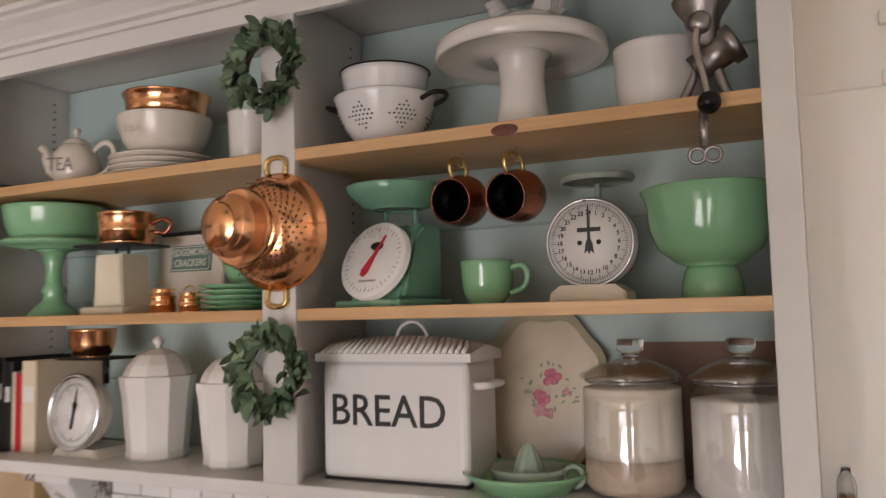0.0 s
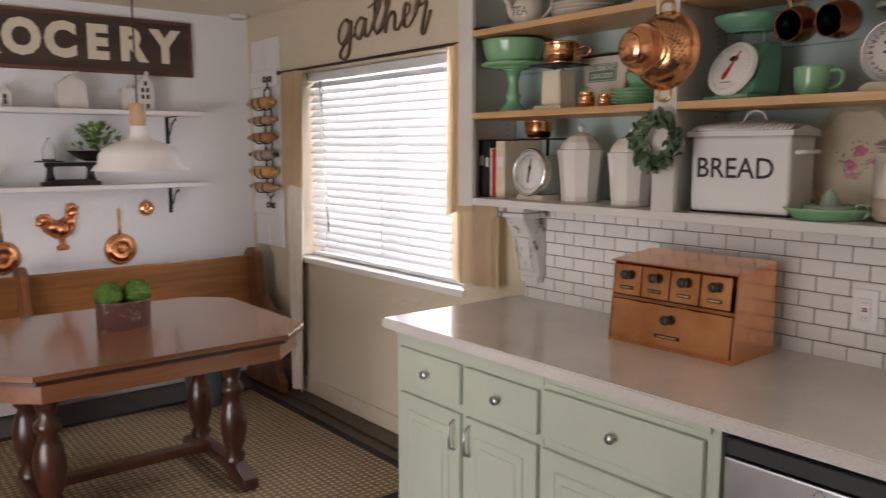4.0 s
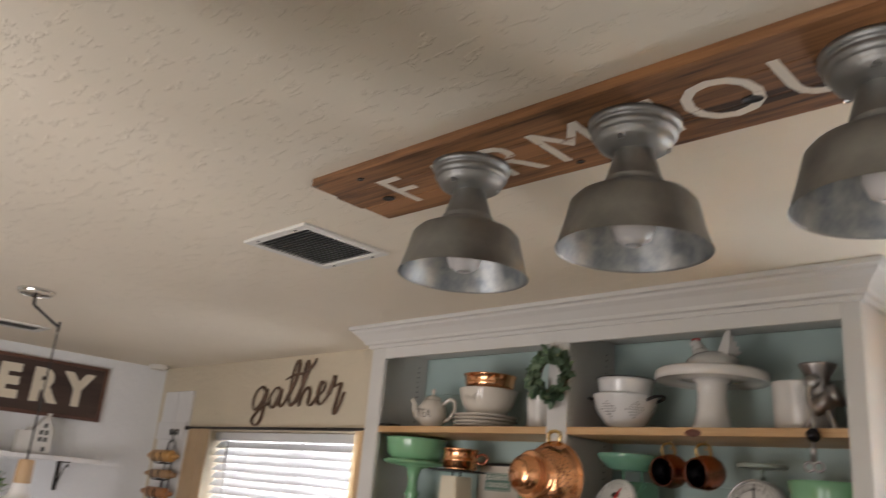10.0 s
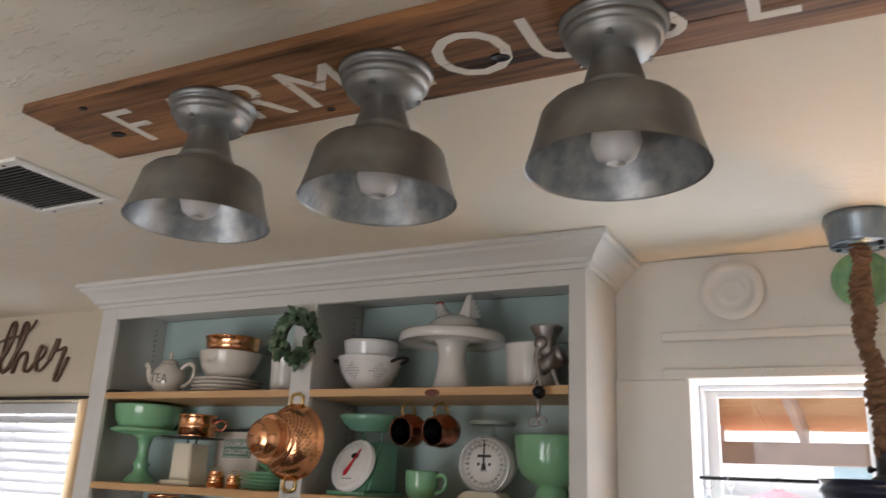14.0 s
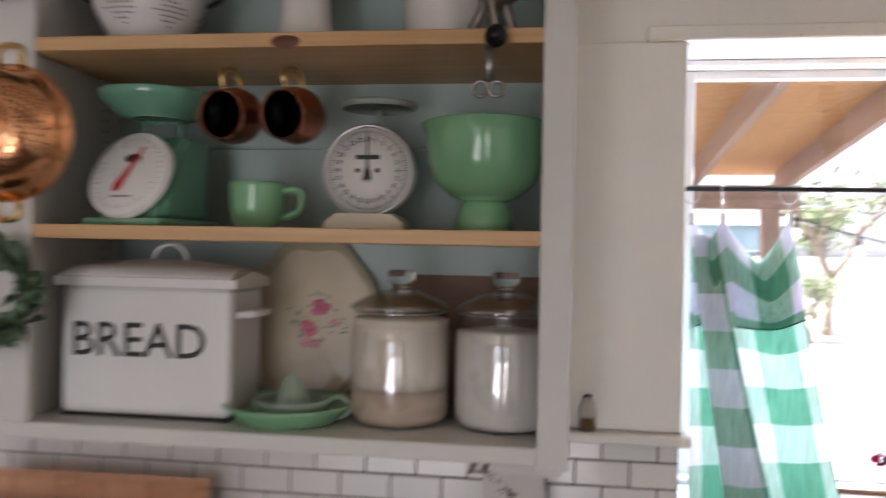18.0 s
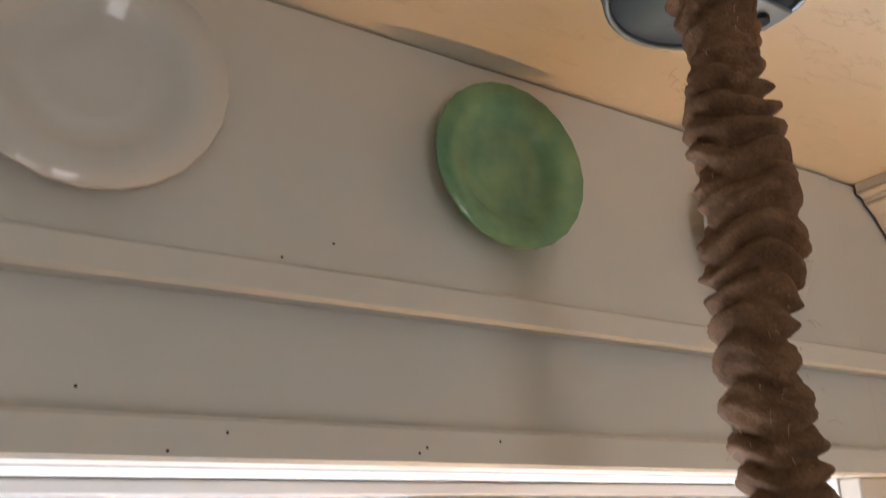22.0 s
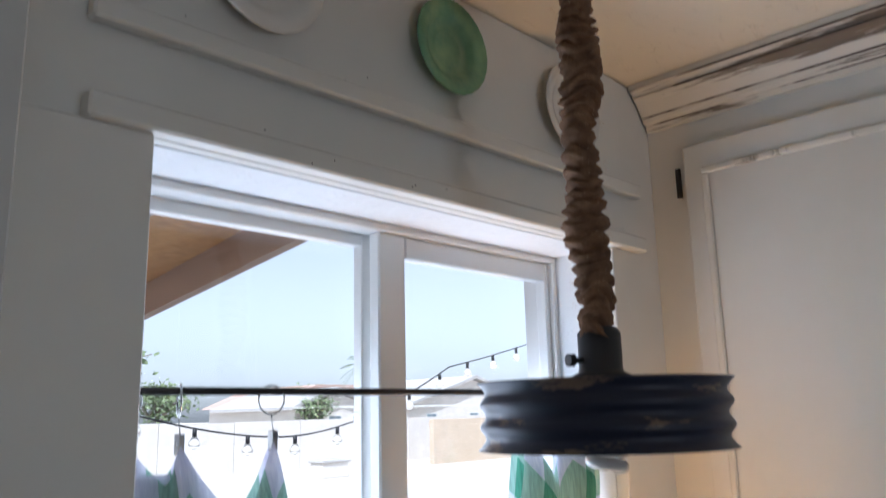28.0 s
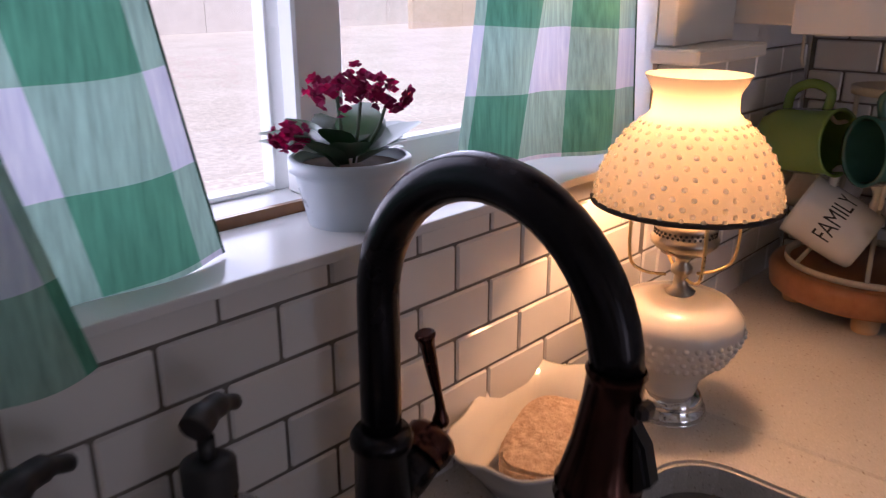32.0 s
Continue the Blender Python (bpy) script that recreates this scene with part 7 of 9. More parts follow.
FONT = [(r, z * LZ) for r, z in ((0.03, 0.032), (0.033, 0.05), (0.049, 0.07), (0.068, 0.098), (0.0755, 0.118), (0.0735, 0.135), (0.06, 0.152), (0.03, 0.16), (0.0, 0.161))]
font_p = part("font", lathe(FONT, 44), M["milk"], hl)
nub = mesh_of("hobnail", lathe([(0, 0.004), (0.0028, 0.0028), (0.0042, 0), (0, -0.0005)][::-1], 10), M["milk"])


def hobs(prof, parent, rows, per, mesh, z_off=0.0, x_off=0.0):
    for j in range(rows):
        u = (j + 0.5) / rows * (len(prof) - 1)
        k = min(int(u), len(prof) - 2)
        r_, z = mixf(prof[k][0], prof[k + 1][0], u - k), mixf(prof[k][1], prof[k + 1][1], u - k)
        d = Vector((prof[k + 1][0] - prof[k][0], prof[k + 1][1] - prof[k][1]))
        for i in range(per):
            a = 2 * math.pi * (i + (j % 2) * 0.5) / per
            nrm = Vector((d.y * math.cos(a), d.y * math.sin(a), -d.x))
            o = new("hobnail", mesh)
            o.parent = parent
            o.matrix_local = Matrix.Translation((r_ * math.cos(a) + x_off, r_ * math.sin(a), z + z_off)) @ nrm.to_track_quat("Z", "Y").to_matrix().to_4x4()


hobs([(0.056, 0.078 * LZ), (0.070, 0.104 * LZ), (0.0765, 0.124 * LZ)], font_p, 4, 36, nub)
part("burner", lathe([(r, z * LZ) for r, z in ((0, 0.161), (0.016, 0.161), (0.0175, 0.165), (0.009, 0.170), (0.0075, 0.184), (0.012, 0.189), (0.012, 0.195), (0.0075, 0.20), (0.010, 0.209), (0.027, 0.215), (0.037, 0.226), (0.038, 0.232), (0.034, 0.236), (0.034, 0.245), (0.036, 0.248), (0.031, 0.251), (0.031, 0.258), (0, 0.259))], 28), mat("aged_nickel_burner", (0.45, 0.40, 0.32), (0.28, 0.23, 0.17), 20, 0.3, 1.0), hl)
gallery_hole = mesh_of("pierced_hole", lathe([(0, 0.0004), (0.0017, 0.0004), (0.0017, -0.0004), (0, -0.0004)], 8), M["ink"])
for k in range(36):
    a = 2 * math.pi * k / 36
    for q in (0.2385, 0.2425):
        o = new("pierced_hole", gallery_hole)
        o.parent = hl
        o.matrix_local = Matrix.Translation((0.0342 * math.cos(a + 20 * q), 0.0342 * math.sin(a + 20 * q), q * LZ)) @ Vector((math.cos(a + 20 * q), math.sin(a + 20 * q), 0)).to_track_quat("Z", "Y").to_matrix().to_4x4()
for k in range(4):
    a = radians(45 + 90 * k)
    ca, sa = math.cos(a), math.sin(a)
    part("shade_arm", tube(smooth_line([(0.018 * ca, 0.018 * sa, 0.174), (0.045 * ca, 0.045 * sa, 0.179), (0.061 * ca, 0.061 * sa, 0.198), (0.062 * ca, 0.062 * sa, 0.265)], 4), 0.002, 6), M["brass"], hl, "thin brass shade arm")
def glow_mat(through_color, share):
    m, t, b = node_mat("milk_glass_shade")
    b.inputs["Base Color"].default_value = (0.72, 0.66, 0.56, 1)
    b.inputs["Roughness"].default_value = 0.25
    tr = t.nodes.new("ShaderNodeBsdfTranslucent")
    tr.inputs[0].default_value = through_color
    ms = t.nodes.new("ShaderNodeMixShader")
    ms.inputs[0].default_value = share
    t.links.new(b.outputs[0], ms.inputs[1]), t.links.new(tr.outputs[0], ms.inputs[2])
    t.links.new(ms.outputs[0], t.nodes["Material Output"].inputs[0])
    return m


M["shade"] = glow_mat((0.15, 0.125, 0.085, 1), 0.55)
M["bead"] = glow_mat((0.99, 0.97, 0.93, 1), 0.93)
SHADE = [(0.100, 0.263), (0.099, 0.274), (0.094, 0.295), (0.0845, 0.316), (0.069, 0.337), (0.052, 0.352), (0.045, 0.360), (0.044, 0.379), (0.050, 0.390), (0.0545, 0.398)]
SHIFT = Matrix.Translation((-0.008, 0, 0))
shd = part("shade", lathe(SHADE, 60, m=SHIFT), M["shade"], hl, "glowing milk-glass hobnail shade")
nub2 = mesh_of("hobnail", lathe([(0, 0.0022), (0.0020, 0.0015), (0.0030, 0.0001)][::-1], 8), M["bead"])
hobs(SHADE[:6], shd, 11, 30, nub2, 0.0, -0.008)
part("shade_rim", tube(arc((-0.008, 0, 0.262), 0.1005, 0, 354, 59, (1, 0, 0), (0, 1, 0)), 0.003, 8, closed=True), M["iron"], hl, "dark metal shade ring")
part("bulb", lathe([(0, 0.242), (0.011, 0.243), (0.012, 0.253), (0.022, 0.285), (0.024, 0.30), (0.017, 0.318), (0, 0.324)], 20), mat("lit_bulb", (0.9, 0.8, 0.6), None, 5, 0.5, Emission_Color=(1.0, 0.72, 0.38, 1), Emission_Strength=2.0), hl, "lit bulb")
lamp("lamp_bulb", "POINT", 6.2, pose(1.05, -0.118, CZ + 0.345), (1.0, 0.53, 0.20), radius=0.03)

# ---- mug carousel ----
mr = thing("mug_carousel", "round wooden stand with cream wire mug rack", "mug rack", at(1.553, -0.19, CZ))
M["honey"] = wood_mat("honey_wood", (0.42, 0.17, 0.055), (0.28, 0.10, 0.03), 0, 8, 0.35, 0.3)
part("wooden_base", lathe([(0, 0.028), (0.128, 0.028), (0.138, 0.034), (0.142, 0.060), (0.138, 0.069), (0.130, 0.072), (0, 0.072)], 56), M["honey"], mr)
for k in range(4):
    a = radians(20 + 90 * k)
    part("foot", lathe([(0, 0), (0.018, 0), (0.02, 0.006), (0.02, 0.0275), (0, 0.0275)], 16, m=Matrix.Translation((0.095 * math.cos(a), 0.095 * math.sin(a), 0))), M["pine"], mr)
M["cream_wire"] = mat("cream_coated_wire", (0.66, 0.58, 0.44), (0.55, 0.47, 0.34), 20, 0.4)
part("base_ring", lathe([(0.112, 0.0725), (0.12, 0.0725), (0.12, 0.082), (0.117, 0.082), (0.116, 0.0765), (0.112, 0.0765)], 48), M["cream_wire"], mr)
part("top_ring", lathe([(0.058, 0.335), (0.063, 0.335), (0.063, 0.347), (0.058, 0.347), (0.058, 0.335)], 36), M["cream_wire"], mr)
for k in range(6):
    a = radians(60 * k + 15)
    ca, sa = math.cos(a), math.sin(a)
    part("upright", tube([(0.115 * ca, 0.115 * sa, 0.0745), (0.08 * ca, 0.08 * sa, 0.12), (0.061 * ca, 0.061 * sa, 0.2), (0.061 * ca, 0.061 * sa, 0.335)], 0.0035, 8), M["cream_wire"], mr)
    for z in (0.19, 0.30):
        part("mug_hook", tube(smooth_line([(0.062 * ca, 0.062 * sa, z), (0.085 * ca, 0.085 * sa, z - 0.005), (0.098 * ca, 0.098 * sa, z + 0.012), (0.098 * ca, 0.098 * sa, z + 0.035)], 4), 0.0032, 8), M["cream_wire"], mr)
for k, y_ in enumerate((-0.075, -0.185, -0.285)):
    ho = thing("cup_hook", "cream hanging hook under the wall cabinet", "hook", at(1.47, y_, 1.3445), "hooks under the cabinet")
    part("wire", tube([(0, 0, 0), (0, 0, -0.05), (0.01, 0, -0.062)], 0.0025, 6), M["cream_wire"], ho)


def mug(x, y, z, m_out, label, rz, ry=75, stripes=False, text="", mark="", turn=0.0):
    g = thing("hanging_mug", label, "mug", at(x, y, z, rz, 0, ry) @ Matrix.Scale(1.11, 4), "mugs on the carousel")
    if stripes:
        for k in range(4):
            part("stripe_band", lathe([(0.0435, -0.05 + 0.025 * k), (0.0445, -0.049 + 0.025 * k), (0.0445, -0.0265 + 0.025 * k), (0.0435, -0.0255 + 0.025 * k)], 32), M["jade"] if k % 2 else M["cream_ceramic"], g)
        part("cup", shell([(0.036, -0.052), (0.041, -0.05), (0.043, -0.03), (0.043, 0.05)], 0.004, 32), M["jade"], g)
    else:
        part("cup", shell([(0.036, -0.05), (0.041, -0.047), (0.044, -0.03), (0.044, 0.045), (0.045, 0.05)], 0.004, 32), m_out, g)
    part("handle", handle_loop([(-0.042, 0, 0.03), (-0.065, 0, 0.034), (-0.076, 0, 0.008), (-0.066, 0, -0.02), (-0.042, 0, -0.028)], 0.0065), m_out, g)
    if text:
        tx = words(text, 0.036, 0.0006, width=0.62)
        for v in tx.verts:
            a = v.co.x / 0.0447 + turn
            v.co = Vector((math.sin(a) * (0.0447), -math.cos(a) * 0.0447 + v.co.y * 0.2, v.co.z))
        part("lettering", tx, M["ink"], g)
    if mark:
        mk = words(mark, 0.02, 0.0005)
        part("base_mark", moved(mk, Matrix.Translation((0, 0, -0.0525)) @ Matrix.Rotation(radians(90), 4, "X")), M["ink"], g)
    return g


M["teal"] = mat("dark_teal_glaze", (0.045, 0.16, 0.13), (0.03, 0.12, 0.10), 6, 0.2, coat=0.4)
M["lime"] = mat("apple_green_glaze", (0.20, 0.33, 0.06), (0.15, 0.26, 0.05), 6, 0.2, coat=0.4)
M["lav"] = mat("pale_mauve_glaze", (0.45, 0.37, 0.36), (0.38, 0.31, 0.30), 6, 0.25, coat=0.3)
mug(1.479, -0.093, CZ + 0.265, M["lime"], "apple green glazed mug hung sideways", 255, 84)
mug(1.478, -0.222, CZ + 0.268, M["teal"], "dark teal glazed mug hung sideways", 140, 90)
mug(1.490, -0.330, CZ + 0.272, M["lav"], "pale mauve mug hung sideways", 238, 84, text="IN")
mug(1.482, -0.150, CZ + 0.148, M["ceramic"], "white lettered mug hung tilted", 98, 64, text="FAMILY", mark="M", turn=radians(208))
mug(1.488, -0.290, CZ + 0.152, M["jade"], "green and cream striped mug", 188, 82, True)
mug(1.622, -0.079, CZ + 0.17, M["cream_ceramic"], "cream mug at the back of the rack", 120, 70)
mug(1.642, -0.304, CZ + 0.165, M["black"], "dark glazed mug at the back of the rack", 300, 75)

# ---- ceiling: sign with three lamps, vents, pendant over the table ----
M["barn"] = wood_mat("old_barn_board", (0.36, 0.17, 0.068), (0.032, 0.016, 0.011), 0, 11, 0.65, 0.0, 0.9, (0.56, 0.66, 0.80))
fs = thing("farmhouse_sign", "weathered barn board sign with white painted letters, fixed to the ceiling", "sign")
SB = CEIL - 0.021
sign_turn = Matrix.Translation((0.046, -1.374, 0)) @ Matrix.Rotation(radians(1.5), 4, "Z")
for a, b in ((-0.1205, -0.0415), (-0.0405, 0.0395), (0.0405, 0.1205)):
    brd = B(-0.76 + 0.004 * math.sin(40 * a), 0.76 + 0.004 * math.cos(50 * a), a, b, SB + 0.0006 * math.sin(90 * a), CEIL - 0.0005, 0.003, 2)
    part("plank", moved(brd, sign_turn), M["barn"], fs)
M["old_white"] = worn_mat("worn_white_letter_paint", (0.74, 0.69, 0.60), (0.25, 0.13, 0.07), 0.43, 22, 0.8, (0.3, 1.6, 1), 0.25)
for k, ch in enumerate("FARMHOUSE"):
    w_ = words(ch, 0.19, 0.0006, width=0.92)
    bmesh.ops.transform(w_, matrix=sign_turn @ Matrix.Translation((-0.576 + 0.1456 * k, 0.012, SB - 0.0009)) @ Matrix.Rotation(radians(90), 4, "X"), verts=w_.verts)
    part("letter", w_, M["old_white"], fs, "worn white painted letter")
for x_, y_, r_ in ((-0.65, 0.022, 0.011), (-0.48, 0.085, 0.006), (-0.17, 0.085, 0.006), (0.55, -0.055, 0.012), (0.19, 0.03, 0.012), (-0.62, -0.09, 0.006), (0.70, 0.02, 0.008)):
    part("knot_hole", lathe([(0, SB - 0.002), (r_, SB - 0.0018), (r_ * 1.1, SB + 0.0005), (0, SB + 0.0005)], 14, m=sign_turn @ Matrix.Translation((x_, y_, 0)) @ Matrix.Diagonal((1.4, 1, 1, 1))), M["ink"], fs)
SHP = [(0.032, 2.365), (0.034, 2.345), (0.046, 2.305), (0.05, 2.30), (0.046, 2.296), (0.062, 2.288), (0.098, 2.272), (0.108, 2.262), (0.118, 2.225), (0.129, 2.19), (0.131, 2.188), (0.127, 2.19), (0.116, 2.224), (0.105, 2.26), (0.096, 2.268), (0.04, 2.288), (0.03, 2.30)]
M["tin_in"] = mat("mottled_galvanised_inside", (0.50, 0.50, 0.48), (0.22, 0.25, 0.27), 30, 0.46, 1.0, bump=0.35, bscale=45)


def barn_lamp(x, y):
    """Profile heights are drawn for a base at 2.4045 and then stretched down from the board."""
    bl = thing("ceiling_lamp", "galvanised steel barn lamp with white bulb, unlit", "ceiling lamp", Matrix.Translation((x, y, SB - 2.4045 * 1.067 - 0.0005)) @ Matrix.Diagonal((1.035, 1.035, 1.067, 1)), "lamps on the ceiling sign")
    part("mount", lathe([(0, 2.4045), (0.072, 2.4045), (0.0765, 2.402), (0.077, 2.396), (0.073, 2.391), (0.0695, 2.3895), (0.071, 2.386), (0.0705, 2.379), (0.066, 2.375), (0.0635, 2.374), (0.0635, 2.369), (0.058, 2.361), (0.046, 2.354), (0.034, 2.351), (0, 2.351)], 40), M["tin"], bl)
    for a in (40, 160, 280):
        part("screw", lathe([(0, 2.366), (0.006, 2.366), (0.006, 2.374), (0, 2.374)], 10, m=Matrix.Translation((0.053 * math.cos(radians(a)), 0.053 * math.sin(radians(a)), -0.0095))), M["steel"], bl)
    part("shade", lathe([(r * (0.935 if z < 2.29 else 0.97), z) for r, z in SHP[:11]], 56), M["tin"], bl, "galvanised bell shade")
    part("shade_lining", lathe([(r * 0.935, z) for r, z in SHP[11:]], 56), M["tin_in"], bl, "mottled bright zinc lining")
    part("bulb", lathe([(0, 2.194), (0.013, 2.197), (0.027, 2.206), (0.0345, 2.226), (0.031, 2.246), (0.018, 2.272), (0.014, 2.30), (0, 2.30)], 26), mat("frosted_bulb", (0.72, 0.70, 0.68), None, 5, 0.3), bl, "frosted white bulb")


for x_, y_ in ((-0.322, -1.393), (0.042, -1.372), (0.425, -1.364)):
    barn_lamp(x_, y_)


def ceiling_vent(x0, x1, y0, y1, label):
    v = thing("ceiling_vent", label, "vent")
    part("backing", B(x0 + 0.02, x1 - 0.02, y0 + 0.02, y1 - 0.02, CEIL - 0.003, CEIL - 0.0005), M["black"], v)
    fr_ = bmesh.new()
    w_ = 0.028
    for a in ((x0, x1, y0, y0 + w_), (x0, x1, y1 - w_, y1), (x0, x0 + w_, y0 + w_, y1 - w_), (x1 - w_, x1, y0 + w_, y1 - w_)):
        box(fr_, *a, CEIL - 0.010, CEIL - 0.0005, 0.002)
    part("frame", fr_, M["trim"], v)
    n_ = int((y1 - y0 - 0.06) / 0.014)
    for k in range(n_):
        y = y0 + 0.032 + k * 0.014
        part("slat", moved(B(x0 + w_, x1 - w_, -0.006, 0.006, -0.0006, 0.0006), Matrix.Translation((0, y, CEIL - 0.007)) @ Matrix.Rotation(radians(38), 4, "X")), M["tin"], v)
    for a, b in ((x0 + 0.06, y0 + 0.014), (x1 - 0.06, y0 + 0.014), (x0 + 0.06, y1 - 0.014), (x1 - 0.06, y1 - 0.014)):
        part("screw", lathe([(0, 0), (0.004, 0), (0.003, 0.002), (0, 0.002)], 8, m=Matrix.Translation((a, b, CEIL - 0.012))), M["black"], v)


ceiling_vent(-1.28, -0.975, -1.346, -1.044, "square white-framed ceiling vent with metal slats")
ceiling_vent(-3.87, -3.66, -1.33, -1.07, "white ceiling vent near the dining wall")
sd = thing("smoke_detector", "small white round detector on the ceiling", "detector", at(-4.35, -0.13, 0))
part("cover", lathe([(0, CEIL - 0.035), (0.05, CEIL - 0.033), (0.062, CEIL - 0.02), (0.064, CEIL - 0.001), (0, CEIL - 0.001)], 28), M["trim"], sd)

pe = thing("table_pendant", "white enamel barn pendant with a wooden neck on a swag arm", "pendant lamp", at(-3.034, -1.232, 0))
part("ceiling_plate", lathe([(0, 2.397), (0.06, 2.400), (0.072, 2.412), (0.072, 2.4215), (0, 2.4215)], 28, m=Matrix.Translation((0.304, -0.215, 0))), M["chrome"], pe)
part("swag_arm", tube([(0.304, -0.215, 2.397), (0.295, -0.21, 2.365), (0.28, -0.198, 2.36), (0.0, 0.0, 2.335)], 0.006, 8), M["iron"], pe)
part("swag_pin", tube([(0, 0, 2.36), (0, 0, 2.315)], 0.006, 8), M["iron"], pe)
part("cord", tube([(0, 0, 2.335), (0, 0, 1.75)], 0.004, 8), M["black"], pe)
part("wooden_neck", lathe([(0, 1.755), (0.028, 1.755), (0.033, 1.745), (0.035, 1.66), (0.03, 1.655), (0, 1.655)], 24), wood_mat("pale_turned_wood", (0.55, 0.38, 0.22), (0.42, 0.27, 0.14), 2, 9, 0.5), pe, "pale turned wooden neck")
PSH = [(0.034, 1.656), (0.038, 1.62), (0.05, 1.60), (0.1, 1.582), (0.15, 1.558), (0.172, 1.53), (0.178, 1.49), (0.205, 1.462), (0.207, 1.458), (0.2, 1.463), (0.174, 1.492), (0.168, 1.528), (0.146, 1.554), (0.098, 1.577), (0.04, 1.595)]
part("shade", lathe(PSH, 56), worn_mat("white_enamel_with_chips", (0.70, 0.69, 0.68), (0.10, 0.08, 0.07), 0.24, 14, 0.25, (1, 1, 1), 0.05), pe, "white enamel shade with small chips")
part("bulb", lathe([(0, 1.48), (0.02, 1.49), (0.03, 1.515), (0.016, 1.56), (0, 1.565)], 18), M["ceramic"], pe)

# ---- cow head and bell on the wall end ----
WEY = -2.418
cowm = mat("chalk_white_resin", (0.70, 0.68, 0.64), (0.50, 0.43, 0.34), 14, 0.55, bump=0.25, bscale=30)
cow = bmesh.new()
# spine of neck and head: reach from the wall, height, half depth
SPINE = [(-0.069, 0.0255, 0.0515), (-0.063, 0.0275, 0.0500), (-0.055, 0.0312, 0.0455), (-0.046, 0.0350, 0.0400), (-0.036, 0.0390, 0.0352), (-0.025, 0.0430, 0.0310), (-0.011, 0.0465, 0.0280), (0.005, 0.0480, 0.0272), (0.020, 0.0488, 0.0285), (0.032, 0.0482, 0.0288), (0.042, 0.0460, 0.0270), (0.051, 0.0408, 0.0240), (0.059, 0.0345, 0.0200), (0.066, 0.0280, 0.0168), (0.073, 0.0215, 0.0150), (0.079, 0.0165, 0.0156), (0.085, 0.0125, 0.0145), (0.089, 0.0100, 0.0100), (0.091, 0.0088, 0.0040)]
tube([(0, a, b) for a, b, c in SPINE], [c for a, b, c in SPINE], 28, cow, flat=0.86)
for s in (-1, 1):
    # upright ear with a hollow front, brow, eye in its socket, cheek and nostril
    tube(smooth_line([(s * 0.016, 0.043, 0.066), (s * 0.020, 0.047, 0.080), (s * 0.019, 0.051, 0.092), (s * 0.015, 0.054, 0.101)], 4), [0.007, 0.0085, 0.0094, 0.0096, 0.0092, 0.0082, 0.0072, 0.0062, 0.005, 0.004, 0.003, 0.002, 0.0008], 12, cow, flat=0.5)
    lathe([(0, -0.005), (0.0055, -0.003), (0.0062, 0), (0.004, 0.0032), (0, 0.004)], 14, cow, Matrix.Translation((s * 0.0195, 0.0545, 0.054)) @ Matrix.Rotation(radians(s * 72), 4, "Y"))
    for lid, w_ in ((1, 0.0026), (-1, 0.0018)):
        tube([(s * 0.0198, 0.0545 + 0.0092 * math.cos(radians(q)), 0.054 + lid * 0.0066 * math.sin(radians(q))) for q in range(10, 175, 15)], w_, 8, cow)
    lathe([(0, -0.012), (0.009, -0.008), (0.0115, 0.0), (0.009, 0.006), (0, 0.0085)], 18, cow, Matrix.Translation((s * 0.0135, 0.037, 0.036)) @ Matrix.Rotation(radians(s * 80), 4, "Y") @ Matrix.Diagonal((1.35, 1.1, 0.9, 1)))
    lathe([(0, -0.003), (0.0045, -0.002), (0.0052, 0.001), (0, 0.0022)], 12, cow, Matrix.Translation((s * 0.0095, 0.0885, 0.0185)) @ Matrix.Rotation(radians(-55), 4, "X"))
tube([(x, 0.083 - abs(x) * 0.55, 0.0045 + abs(x) * 0.25) for x in (-0.013, -0.009, -0.004, 0, 0.004, 0.009, 0.013)], 0.0018, 6, cow)
for dy_ in (-0.010, -0.002):
    tube([(0.0268 * math.cos(2 * math.pi * k / 28), dy_ + 0.002 - 0.006 * math.sin(2 * math.pi * k / 28), 0.0465 + 0.0292 * math.sin(2 * math.pi * k / 28)) for k in range(28)], 0.0034, 8, cow, closed=True)
lathe([(0, 0.0), (0.0075, 0.001), (0.009, 0.006), (0.008, 0.015), (0, 0.018)], 16, cow, Matrix.Translation((0, 0.002, 0.001)))
cowob = solid("cow_head", moved(cow, Matrix.Translation((-0.036, WEY + 0.0825, 1.836))), cowm, "white resin cow head ornament mounted on a dark plaque", "wall ornament")
pq = thing("wall_plaque", "dark stained wooden plaque on the plaster wall end", "plaque")
part("board", B(-0.086, 0.014, WEY + 0.0005, WEY + 0.0145, 1.782, 1.938, 0.003, 2), wood_mat("dark_plaque_wood", (0.06, 0.03, 0.02), (0.03, 0.015, 0.01), 2, 10, 0.5), pq)
be = thing("dinner_bell", "dark brown cast iron bell with rope pull", "bell", at(-0.036, WEY + 0.0845, 1.8315) @ Matrix.Diagonal((1, 1, 0.86, 1)))
part("bell", lathe([(0, 0.0), (0.022, -0.001), (0.0265, -0.006), (0.0315, -0.03), (0.0395, -0.058), (0.051, -0.078), (0.061, -0.088), (0.064, -0.092), (0.062, -0.0945), (0.052, -0.083), (0.036, -0.056), (0.028, -0.02), (0, -0.006)], 48), M["rust"], be)
part("hanger", tube(arc((0, 0, 0.003), 0.006, 0, 350, 14, (0, 1, 0), (0, 0, 1)), 0.0025, 8, closed=True), M["rust"], be)
